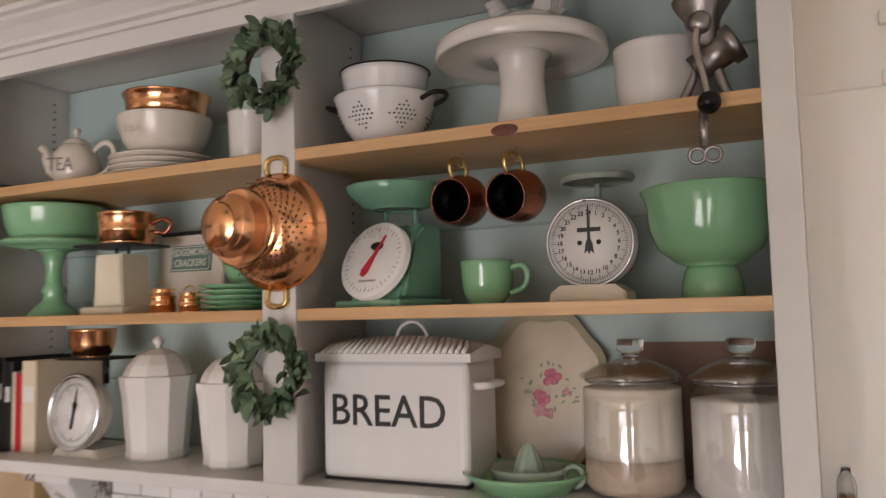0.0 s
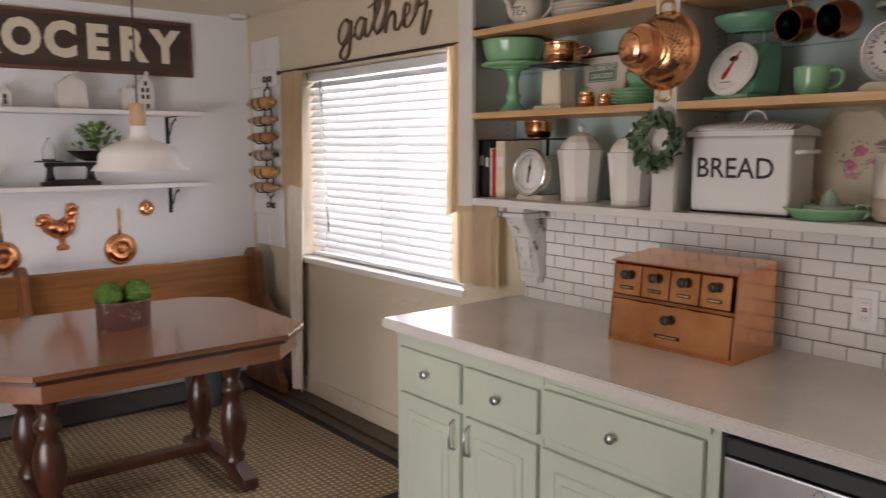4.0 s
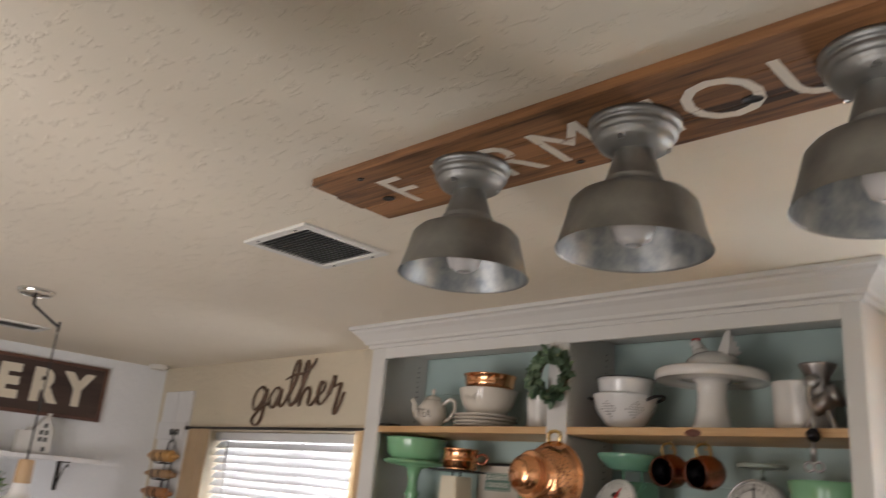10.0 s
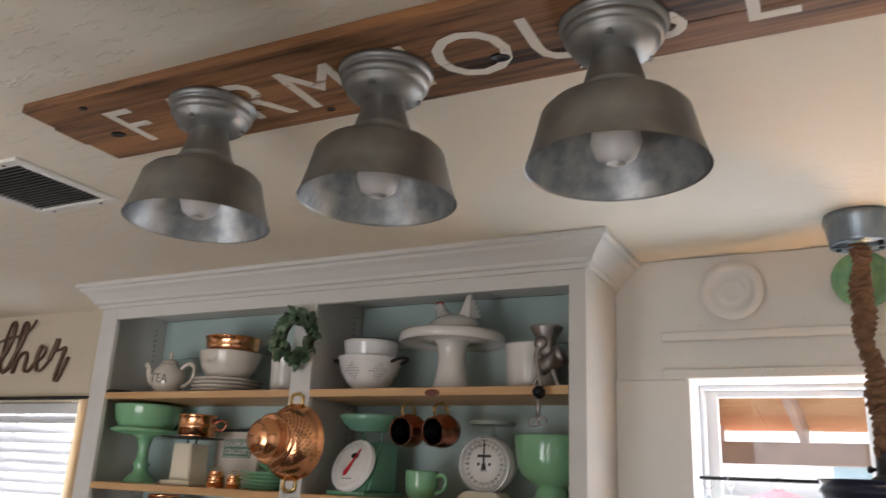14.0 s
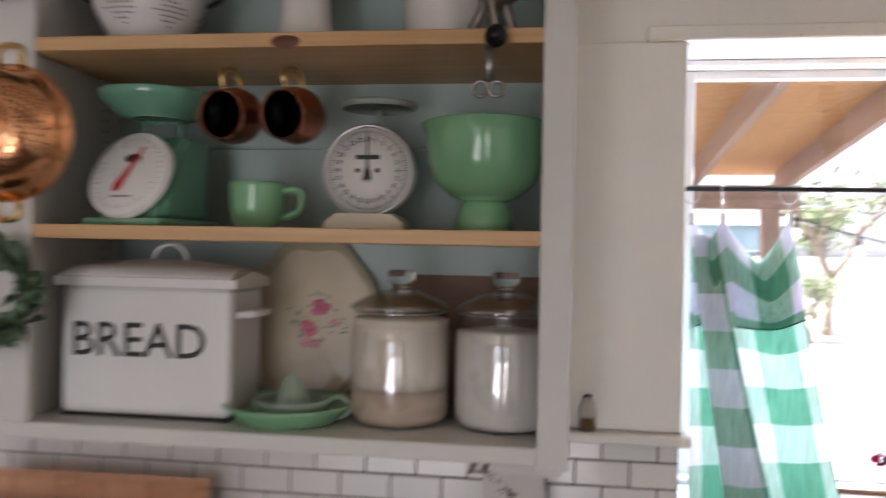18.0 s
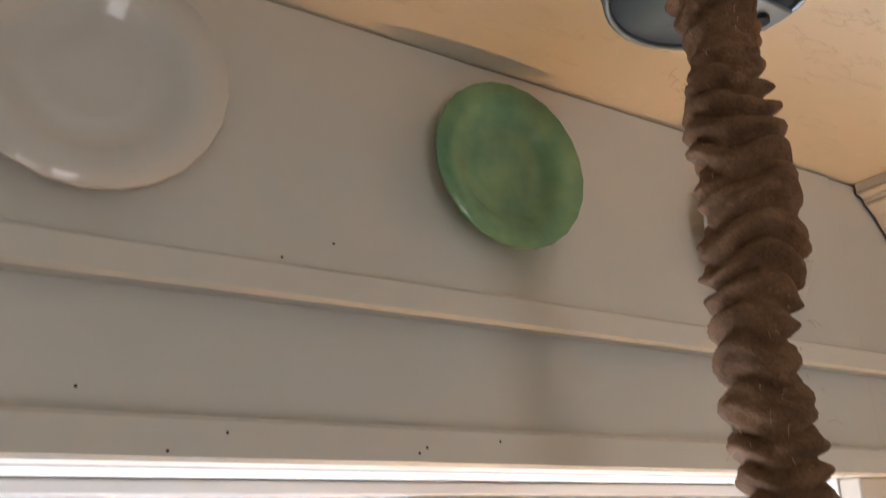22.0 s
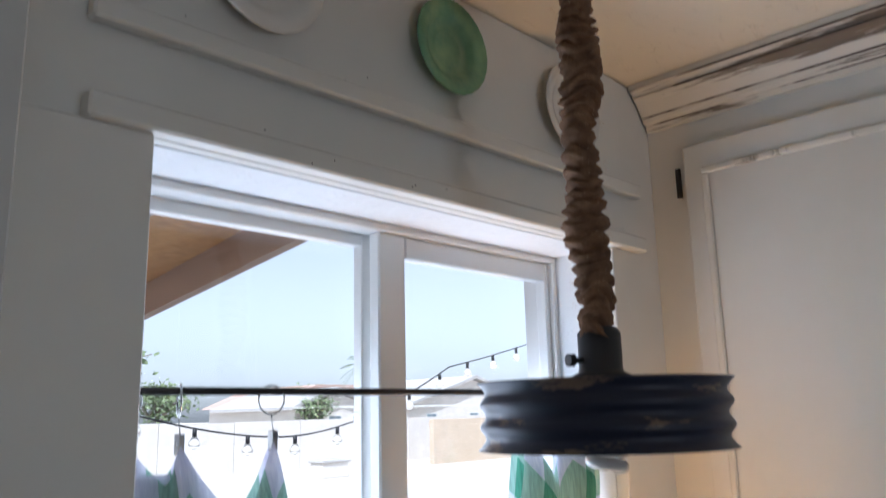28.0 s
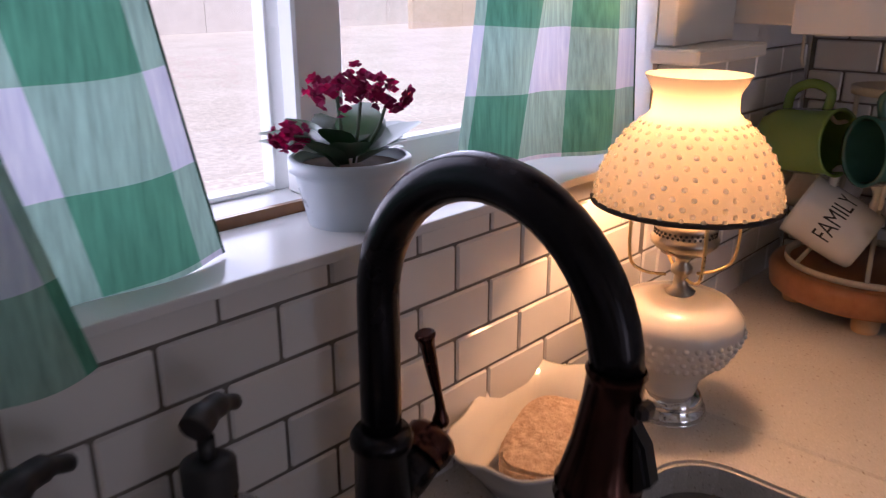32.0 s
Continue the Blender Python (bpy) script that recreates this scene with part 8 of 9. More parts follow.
part("clapper", lathe([(0, -0.02), (0.004, -0.021), (0.005, -0.07), (0.0125, -0.086), (0.013, -0.098), (0.008, -0.106), (0.005, -0.112), (0.006, -0.117), (0, -0.119)], 18), M["iron"], be)
M["rope"] = mat("grey_cotton_rope", (0.40, 0.34, 0.26), (0.28, 0.23, 0.17), 60, 0.95, bump=0.8, bscale=260)
for s in (-1, 1):
    part("rope_strand", tube(smooth_line([(0, 0.0, -0.105), (0, s * 0.006, -0.125), (0, s * 0.0075, -0.16), (0, s * 0.004, -0.2), (0, 0.001 * s, -0.222)], 5), 0.0026, 8), M["rope"], be)
part("rope_knot", lathe([(0, -0.236), (0.006, -0.234), (0.0075, -0.226), (0.006, -0.218), (0, -0.216)], 12), M["rope"], be)
part("rope_tail", tube(smooth_line([(0, 0, -0.234), (0, -0.004, -0.25), (0, -0.008, -0.272)], 5), [0.004, 0.0042, 0.0044, 0.0046, 0.005, 0.0052, 0.0055, 0.0058, 0.006, 0.0062, 0.0055], 8), M["rope"], be)

# ---- dining wall ----
gy = thing("grocery_sign", "dark wooden sign with cream block letters", "sign")
M["dark_sign"] = wood_mat("dark_brown_sign_wood", (0.075, 0.045, 0.035), (0.035, 0.02, 0.016), 1, 8, 0.6)
part("board", B(XL + 0.002, XL + 0.02, -1.975, -0.405, 2.02, 2.348, 0.003), M["dark_sign"], gy)
M["frame_red"] = wood_mat("red_brown_frame", (0.13, 0.06, 0.04), (0.07, 0.03, 0.022), 1, 9, 0.6)
for a in ((-1.98, -0.40, 2.012, 2.034), (-1.98, -0.40, 2.333, 2.353), (-1.98, -1.96, 2.034, 2.333), (-0.42, -0.40, 2.034, 2.333)):
    part("frame_strip", B(XL + 0.0015, XL + 0.028, *a, 0.002), M["frame_red"], gy)
turn = Matrix.Rotation(radians(90), 4, "Z")
M["cream_letter"] = mat("cream_letter_paint", (0.72, 0.66, 0.54), (0.66, 0.60, 0.48), 10, 0.6)
for k, ch in enumerate("GROCERY"):
    part("letter", moved(words(ch, 0.265, 0.001, bold=0.014, width=0.92), Matrix.Translation((XL + 0.022, -1.80 + 0.2045 * k, 2.183)) @ turn), M["cream_letter"], gy, "cream block letter")

M["shelf_white"] = worn_mat("white_shelf_paint", (0.70, 0.70, 0.70), (0.42, 0.40, 0.38), 0.30, 6, 0.5, (1, 0.1, 1), 0.1)
for z in (1.785, 1.342):
    ws_ = thing("wall_shelf", "white painted plank wall shelf on iron brackets", "shelf", None, "dining wall shelves")
    part("plank", B(XL + 0.001, XL + 0.225, -2.05, -0.41, z - 0.028, z, 0.003), M["shelf_white"], ws_)
    for y_ in (-1.876, -0.578):
        bk_ = part("bracket", B(XL + 0.001, XL + 0.007, y_ - 0.011, y_ + 0.011, z - 0.20, z - 0.0285, 0.001), M["iron"], ws_, "black iron scroll bracket")
        part("arm", B(XL + 0.007, XL + 0.17, y_ - 0.009, y_ + 0.009, z - 0.0345, z - 0.0285, 0.001), M["iron"], bk_)
        part("scroll", tube(smooth_line([(XL + 0.005, y_, z - 0.17), (XL + 0.05, y_, z - 0.13), (XL + 0.09, y_, z - 0.08), (XL + 0.15, y_, z - 0.045), (XL + 0.155, y_, z - 0.06)], 5), 0.005, 8), M["iron"], bk_)

M["house"] = mat("matt_white_ceramic", (0.66, 0.65, 0.62), (0.58, 0.57, 0.54), 8, 0.5)


def ceramic_house(y, w_, h_, rf, z, wins):
    h = thing("ceramic_house", "small white ceramic house ornament on the shelf", "ornament", at(XL + 0.11, y, z), "ceramic houses")
    part("body", prism([(-w_ / 2, 0), (w_ / 2, 0), (w_ / 2, h_), (0, h_ + rf), (-w_ / 2, h_)], 0.08, "x", -0.04, bevel=0.002), M["house"], h)
    part("chimney", B(-0.012, 0.012, w_ * 0.12, w_ * 0.3, h_ + rf * 0.25, h_ + rf + 0.02, 0.001), M["house"], h)
    for a, b in wins:
        part("window_opening", B(0.0395, 0.0415, a - 0.009, a + 0.009, b - 0.013, b + 0.013), M["ink"], h)


ceramic_house(-1.169, 0.16, 0.14, 0.06, 1.785, ())
ceramic_house(-0.751, 0.105, 0.15, 0.07, 1.785, ((0.01, 0.03), (0.012, 0.085), (-0.018, 0.085), (0.012, 0.125), (-0.018, 0.125), (0.0, 0.165)))
ceramic_house(-1.52, 0.07, 0.08, 0.035, 1.785, ((0.0, 0.03), (0.0, 0.06)))
ceramic_house(-0.85, 0.08, 0.13, 0.0, 1.785, ())
tp2 = thing("white_teapot", "white china teapot with saucer on the shelf", "teapot", at(XL + 0.11, -1.65, 1.342, 90))
part("body", lathe([(0, 0.012), (0.04, 0.012), (0.06, 0.04), (0.062, 0.07), (0.045, 0.1), (0.02, 0.11), (0.008, 0.114), (0.01, 0.124), (0, 0.13)], 32), M["ceramic"], tp2)
part("spout", tube(smooth_line([(0.05, 0, 0.05), (0.085, 0, 0.07), (0.10, 0, 0.1)], 4), [0.012, 0.012, 0.011, 0.010, 0.009, 0.009, 0.008, 0.007, 0.006], 10), M["ceramic"], tp2)
part("handle", handle_loop([(-0.055, 0, 0.085), (-0.09, 0, 0.095), (-0.105, 0, 0.065), (-0.085, 0, 0.035), (-0.055, 0, 0.04)], 0.006), M["ceramic"], tp2)
part("saucer", lathe([(0, 0), (0.07, 0.003), (0.095, 0.01), (0.095, 0.013), (0.06, 0.008), (0, 0.008)], 32), M["ceramic"], tp2)
bs = thing("balance_scale", "dark iron balance scale with a shallow pan", "scale", at(XL + 0.12, -1.19, 1.342, 90))
part("bed", prism([(-0.17, 0), (0.15, 0), (0.15, 0.02), (0.1, 0.035), (-0.1, 0.035), (-0.17, 0.02)], 0.08, "y", -0.04, bevel=0.003), M["iron"], bs)
for x_ in (-0.12, 0.1):
    part("column", lathe([(0, 0.03), (0.03, 0.03), (0.022, 0.06), (0.018, 0.1), (0.03, 0.115), (0, 0.118)], 18, m=Matrix.Translation((x_, 0, 0))), M["iron"], bs)
part("beam", B(-0.15, 0.14, -0.015, 0.015, 0.112, 0.135, 0.004), M["iron"], bs)
part("plate", lathe([(0, 0.137), (0.075, 0.137), (0.078, 0.145), (0, 0.143)], 28, m=Matrix.Translation((-0.12, 0, 0))), M["iron"], bs)
part("pan", moved(shell([(0.04, 0.14), (0.09, 0.16), (0.14, 0.20), (0.142, 0.203)], 0.003, 36), Matrix.Translation((0.12, 0, 0))), M["iron"], bs, "shallow dark iron pan")
cl_ = thing("glass_cloche", "small clear glass bottle on the scale plate", "bottle", at(XL + 0.12, -1.31, 1.4875))
part("glass", shell([(0.035, 0), (0.038, 0.005), (0.036, 0.07), (0.02, 0.1), (0.008, 0.12), (0.009, 0.13)], 0.002, 24), M["jar_glass"], cl_)
hb = thing("trailing_plant", "bright green leafy plant in a scale pan", "plant", at(XL + 0.12, -1.03, 1.539))
lf = [mesh_of("leaf", leaf_bm(l, w, 0.2), mat(nm, c1, c2, 30, 0.5, vary=0.3)) for l, w, nm, c1, c2 in ((0.035, 0.014, "fresh_green_leaf", (0.20, 0.36, 0.06), (0.12, 0.24, 0.04)), (0.03, 0.011, "mid_green_leaf", (0.10, 0.22, 0.05), (0.06, 0.14, 0.03)))]
rp = random.Random(21)
for k in range(130):
    a, h_ = rp.uniform(0, 6.28), rp.random()
    r_ = 0.14 * (rp.random() ** 0.6) * (1 - 0.45 * h_)
    o = new("leaf", rp.choice(lf))
    o.parent = hb
    dirn = Vector((math.cos(a), math.sin(a), rp.uniform(-0.3, 1.3)))
    o.matrix_local = Matrix.Translation((r_ * 0.7 * math.cos(a), r_ * 1.25 * math.sin(a) - 0.01, 0.0 + 0.15 * h_)) @ dirn.to_track_quat("Y", "Z").to_matrix().to_4x4() @ Matrix.Scale(rp.uniform(0.8, 1.4), 4)
for k in range(9):
    a = rp.uniform(0, 6.28)
    part("stem", tube([(0, 0, 0), (0.05 * math.cos(a), 0.08 * math.sin(a), 0.07), (0.07 * math.cos(a), 0.13 * math.sin(a), 0.13)], 0.0018, 5), M["leaf_a"], hb)

# copper moulds and pans on the wall
CWX = XL + 0.001
wall_face = Matrix.Rotation(radians(90), 4, "Y")
for y_, z_, r_ in ((-1.727, 1.189, 0.05), (-0.737, 1.178, 0.048)):
    cm = thing("copper_mould", "small round fluted copper mould hung on the wall", "mould", at(CWX, y_, z_), "copper moulds")
    part("mould", moved(lathe([(0, 0.004), (r_, 0.0), (r_ * 1.05, 0.004), (r_ * 0.95, 0.012), (r_ * 0.62, 0.035), (r_ * 0.5, 0.034), (r_ * 0.38, 0.016), (r_ * 0.25, 0.022), (0, 0.024)], 40, wobble=lambda a, z: 1 + 0.03 * math.cos(14 * a)), wall_face), M["copper"], cm)
    part("hanging_loop", tube(arc((0.004, 0, r_ + 0.006), 0.009, 0, 350, 12, (0, 1, 0), (0, 0, 1)), 0.002, 6, closed=True), M["brass"], cm)
for y_ in (-1.57, -0.91):
    pn = thing("copper_skillet", "copper skillet with embossed face and brass handle, hung on the wall", "pan", at(CWX, y_, 0.93), "copper skillets")
    part("pan", moved(lathe([(0, 0.0), (0.095, 0.0), (0.1, 0.006), (0.088, 0.022), (0.082, 0.024), (0.078, 0.02), (0.07, 0.03), (0.05, 0.034), (0.045, 0.03), (0.02, 0.036), (0, 0.037)], 44, wobble=lambda a, z: 1 + (0.02 * math.cos(9 * a) if z > 0.025 else 0)), wall_face), M["copper_ham"], pn)
    part("handle", prism([(-0.012, 0.095), (0.012, 0.095), (0.008, 0.15), (0.009, 0.25), (0, 0.262), (-0.009, 0.25), (-0.008, 0.15)], 0.008, "x", 0.002, bevel=0.002), M["brass"], pn, "flat brass handle")
ro = thing("copper_rooster", "embossed copper rooster mould hung on the wall", "mould", at(CWX, -1.255, 1.095) @ Matrix.Diagonal((1, 0.85, 0.85, 1)))
rooster = [(-0.02, -0.17), (0.05, -0.17), (0.055, -0.145), (0.03, -0.125), (0.035, -0.09), (0.085, -0.05), (0.11, 0.01), (0.105, 0.07), (0.125, 0.085), (0.122, 0.105), (0.135, 0.13), (0.11, 0.155), (0.085, 0.165), (0.05, 0.158), (0.045, 0.12), (0.04, 0.075), (0.0, 0.045), (-0.04, 0.055), (-0.07, 0.09), (-0.115, 0.095), (-0.15, 0.07), (-0.145, 0.04), (-0.155, 0.015), (-0.12, 0.0), (-0.10, -0.035), (-0.055, -0.07), (-0.01, -0.095), (-0.005, -0.125), (-0.03, -0.145)]
rb = prism(rooster, 0.02, "x", 0.0, bevel=0.006)
rq = random.Random(4)
for a, b, r_ in ((0.02, -0.02, 0.055), (-0.04, -0.005, 0.045), (0.075, 0.03, 0.035), (0.085, 0.09, 0.03), (-0.10, 0.05, 0.035), (-0.12, 0.03, 0.025), (0.015, -0.15, 0.022), (0.09, 0.135, 0.022)):
    lathe([(r_, 0.0), (r_ * 0.85, 0.4 * r_), (r_ * 0.5, 0.62 * r_), (0, 0.7 * r_)], 18, rb, Matrix.Translation((0.016, a, b)) @ wall_face)
part("mould", rb, M["copper_ham"], ro)

# ---- north dining wall ----
M["bronze_sign"] = mat("brown_cut_metal", (0.16, 0.10, 0.065), (0.10, 0.06, 0.04), 16, 0.5, 0.4)
gt = thing("script_sign", "brown cut-metal script sign on the wall", "sign", at(-3.325, -0.004, 2.16))
STROKES = [
    [(0.14, 0.075), (0.09, 0.10), (0.03, 0.06), (0.02, -0.005), (0.06, -0.03), (0.12, 0.02), (0.15, 0.085), (0.14, 0.0), (0.12, -0.085), (0.07, -0.115), (0.03, -0.085), (0.09, -0.03), (0.19, 0.01)],
    [(0.29, 0.075), (0.24, 0.09), (0.19, 0.045), (0.195, -0.005), (0.235, -0.015), (0.275, 0.035), (0.295, 0.08), (0.285, 0.01), (0.31, -0.015), (0.35, 0.02)],
    [(0.35, 0.02), (0.42, 0.13), (0.435, 0.215), (0.41, 0.23), (0.385, 0.16), (0.375, 0.04), (0.395, -0.01), (0.44, 0.01)],
    [(0.33, 0.135), (0.40, 0.155), (0.50, 0.165), (0.56, 0.20), (0.585, 0.235)],
    [(0.44, 0.01), (0.50, 0.12), (0.525, 0.20), (0.505, 0.225), (0.485, 0.15), (0.475, -0.01), (0.50, 0.05), (0.545, 0.085), (0.565, 0.055), (0.56, 0.0), (0.59, -0.01), (0.63, 0.03)],
    [(0.63, 0.03), (0.68, 0.06), (0.69, 0.095), (0.66, 0.105), (0.64, 0.06), (0.645, 0.005), (0.68, -0.005), (0.73, 0.04)],
    [(0.73, 0.04), (0.755, 0.10), (0.77, 0.135), (0.765, 0.085), (0.79, 0.085), (0.825, 0.095), (0.815, 0.05), (0.79, -0.04), (0.81, -0.05), (0.86, 0.05)],
]
for st in STROKES:
    part("letter_stroke", tube(smooth_line([(x, -0.008, z) for x, z in st], 7), 0.0105, 8, flat=0.5), M["bronze_sign"], gt)
cr = thing("curtain_rod", "thin black curtain rod over the blind window", "curtain rod")
part("rod", tube([(-3.945, -0.055, 2.022), (-1.91, -0.055, 2.022)], 0.008, 10), M["iron"], cr)
part("finial", lathe([(0, 0), (0.012, 0.004), (0.014, 0.016), (0.006, 0.024), (0, 0.025)], 14, m=Matrix.Translation((-3.945, -0.055, 2.022)) @ Matrix.Rotation(radians(-90), 4, "Y")), M["iron"], cr)
for x_ in (-3.92, -1.95):
    part("rod_bracket", tube([(x_, 0.0, 2.022), (x_, -0.055, 2.022)], 0.006, 8), M["iron"], cr)
M["linen"] = mat("cream_linen_curtain", (0.62, 0.50, 0.35), (0.55, 0.43, 0.29), 8, 0.9, bump=0.4, bscale=220)
bl_ = M["linen"].node_tree
tl = bl_.nodes.new("ShaderNodeBsdfTranslucent")
tl.inputs[0].default_value = (0.75, 0.58, 0.36, 1)
ml = bl_.nodes.new("ShaderNodeMixShader")
ml.inputs[0].default_value = 0.45
bl_.links.new(bl_.nodes["Principled BSDF"].outputs[0], ml.inputs[1]), bl_.links.new(tl.outputs[0], ml.inputs[2]), bl_.links.new(ml.outputs[0], bl_.nodes["Material Output"].inputs[0])


M["linen_pale"] = mat("pale_washed_linen", (0.72, 0.67, 0.60), (0.64, 0.58, 0.50), 8, 0.9, bump=0.4, bscale=220)


def long_curtain(x0, x1, z0, label, flap, cloth_below):
    c = thing("long_curtain", label, "curtain", None, "dining window curtains")
    fall = lambda u, v: (mixf(x0, x1 - (0.09 * v if z0 < 0.1 else 0.0), u) + 0.02 * v * math.sin(7 * u), -0.05 + 0.022 * math.sin(u * 17 + 0.5) * (0.5 + 0.5 * v) - 0.01 * v, mixf(2.012, z0, v))
    part("fall", subdivided_sheet(fall, 60, 40), cloth_below, c)
    top_ = lambda u, v: (mixf(x0 - 0.006, x1 + 0.006, u), -0.075 + 0.015 * math.sin(u * 15 + 0.5) - 0.012 * v, mixf(2.015, flap + 0.03 * math.sin(3 * u), v))
    part("turned_top", subdivided_sheet(top_, 60, 20), M["linen"], c)


long_curtain(-3.90, -3.64, 0.02, "cream linen curtain with turned-down top, by the corner", 1.30, M["linen_pale"])
long_curtain(-2.265, -1.92, 0.93, "cream linen curtain tucked behind the hutch end", 1.24, M["linen"])
sh_ = thing("wall_shutter", "old white painted wooden shutter on the wall", "shutter", at(-4.22, -0.001, 0))
part("board", B(-0.19, 0.0, -0.018, 0, 0.91, 2.26, 0.003), M["shelf_white"], sh_)
part("board", B(0.004, 0.19, -0.018, 0, 0.91, 2.26, 0.003), M["shelf_white"], sh_)
for z in (1.95, 1.12):
    part("batten", B(-0.19, 0.19, -0.034, -0.019, z, z + 0.11, 0.003), M["shelf_white"], sh_)
rn = thing("rolling_pin_rack", "black scrolled iron rack on the shutter", "rack", at(-4.15, -0.03, 0))
for x_ in (-0.045, 0.045):
    part("rail", tube([(x_, -0.01, 1.26), (x_, -0.01, 1.92)], 0.005, 8), M["iron"], rn)
for z, s in ((1.925, 1), (1.255, -1)):
    for q in (-1, 1):
        part("scroll", tube(smooth_line([(q * 0.045, -0.01, z), (0.0, -0.01, z + s * 0.03), (q * 0.015, -0.01, z + s * 0.08), (q * 0.05, -0.01, z + s * 0.085), (q * 0.045, -0.01, z + s * 0.055), (q * 0.028, -0.01, z + s * 0.065)], 4), 0.005, 8), M["iron"], rn)
pinm = [wood_mat("rolling_pin_" + nm, l_, d_, 0, 9, 0.4, 0.2) for nm, l_, d_ in (("honey", (0.55, 0.30, 0.09), (0.40, 0.19, 0.05)), ("maple", (0.42, 0.26, 0.13), (0.30, 0.17, 0.08)), ("cherry", (0.40, 0.17, 0.06), (0.27, 0.10, 0.03)), ("grey", (0.36, 0.29, 0.22), (0.25, 0.19, 0.14)))]
for k, (z, r_, m_) in enumerate(((1.845, 0.036, 0), (1.735, 0.026, 1), (1.625, 0.031, 2), (1.515, 0.028, 3), (1.405, 0.035, 0), (1.305, 0.028, 1))):
    rp_ = thing("rolling_pin", "wooden rolling pin resting in an iron rack", "rolling pin", at(-4.15 + 0.01 * (k % 2), -0.085, z), "rolling pins")
    tilt_ = Matrix.Rotation(radians(90), 4, "Y")
    part("barrel", lathe([(0, -0.13), (r_ * 0.85, -0.13), (r_, -0.122), (r_, 0.122), (r_ * 0.85, 0.13), (0, 0.13)], 22, m=tilt_), pinm[m_], rp_)
    for s in (-1, 1):
        part("handle", lathe([(0, 0.13), (0.008, 0.13), (0.009, 0.14), (0.015, 0.165), (0.014, 0.195), (0, 0.205)], 14, m=tilt_ @ Matrix.Diagonal((1, 1, s, 1))), M["black"] if k == 3 else pinm[m_], rp_)
    for x_ in (-0.045, 0.045):
        part("cradle", tube(smooth_line([(x_, 0.045, 0.0), (x_, 0.03, -r_ - 0.006), (x_, -0.02, -r_ - 0.006), (x_, -r_ - 0.008, -0.004), (x_, -r_ - 0.004, 0.02)], 4), 0.004, 8), M["iron"], rn).matrix_world = pose(-4.15, -0.085, z)

# ---- on the table ----
tt = thing("moss_planter", "rusty brown oval tin planter with two moss balls", "planter", at(-3.03, -1.34, 0.7505))
part("tin", moved(shell([(0.1, 0), (0.103, 0.004), (0.104, 0.12), (0.108, 0.124), (0.106, 0.128)], 0.003, 44), Matrix.Diagonal((0.75, 1.15, 1, 1))), worn_mat("rusty_painted_tin", (0.13, 0.055, 0.045), (0.24, 0.18, 0.15), 0.42, 18, 0.55), tt)
M["moss"] = mat("green_moss", (0.16, 0.30, 0.05), (0.07, 0.16, 0.025), 60, 0.95, bump=1.0, bscale=90, bdist=0.01)
rm = random.Random(17)
blade = bmesh.new()
blade.faces.new([blade.verts.new(p) for p in ((-0.0016, 0, 0), (0.0016, 0, 0), (0, 0, 0.016))])
for y_ in (-0.06, 0.06):
    bm = bmesh.new()
    bmesh.ops.create_icosphere(bm, subdivisions=3, radius=0.056)
    for f in bm.faces:
        f.smooth = True
    ball = part("moss_ball", moved(bm, Matrix.Translation((0, y_, 0.155))), M["moss"], tt)
    hair = bmesh.new()
    for k in range(1400):
        v = Vector((rm.gauss(0, 1), rm.gauss(0, 1), rm.gauss(0, 1))).normalized()
        q = (v + Vector((rm.uniform(-0.4, 0.4), rm.uniform(-0.4, 0.4), rm.uniform(-0.4, 0.4)))).normalized()
        s = q.orthogonal().normalized() * 0.0013
        p = v * 0.055 + Vector((0, y_, 0.155))
        hair.faces.new([hair.verts.new(p - s), hair.verts.new(p + s), hair.verts.new(p + q * 0.014)])
    hr = part("moss_blades", hair, M["moss"], ball)
    hr["kind"] = "stuff"
bx = thing("blue_tub", "small blue-grey storage tub under the bench", "tub", at(-3.95, -0.62, -0.001))
part("tub", shell([(0.09, 0), (0.1, 0.004), (0.12, 0.24), (0.125, 0.245)], 0.004, 32), mat("blue_grey_plastic", (0.10, 0.15, 0.19), None, 8, 0.5), bx)

# ---- outside ----
M["yard"] = mat("pale_dry_yard", (0.66, 0.61, 0.53), (0.55, 0.50, 0.42), 0.9, 0.95, bump=0.6, bscale=6, grain=0.3)
structure("ground", B(-300, 300, 0.25, 600, -0.35, -0.25), M["yard"], "dry pale sandy back yard ground")
structure("patio", B(-5, 2.4, 0.26, 4.0, -0.249, -0.18), mat("pale_concrete", (0.60, 0.57, 0.53), (0.52, 0.49, 0.45), 3, 0.9, bump=0.3), "pale concrete patio slab")
pc = thing("patio_cover", "timber patio cover with board ceiling", "patio cover")
M["timber"] = wood_mat("brown_painted_timber", (0.42, 0.30, 0.23), (0.30, 0.21, 0.16), 1, 6, 0.7)
M["osb"] = mat("orange_strand_board", (0.82, 0.50, 0.22), (0.58, 0.30, 0.11), 26, 0.8, stretch=(1, 2.2, 1), grain=0.3)
SL = -0.125
slope = lambda y, z: z + SL * (y - 0.3)
for k in range(10):
    xr = 1.46 - 0.56 * k
    part("rafter", moved(B(xr - 0.022, xr + 0.022, 0.20, 3.75, 2.49, 2.63), Matrix(((1, 0, 0, 0), (0, 1, 0, 0), (0, SL, 1, -SL * 0.3), (0, 0, 0, 1)))), M["timber"], pc)
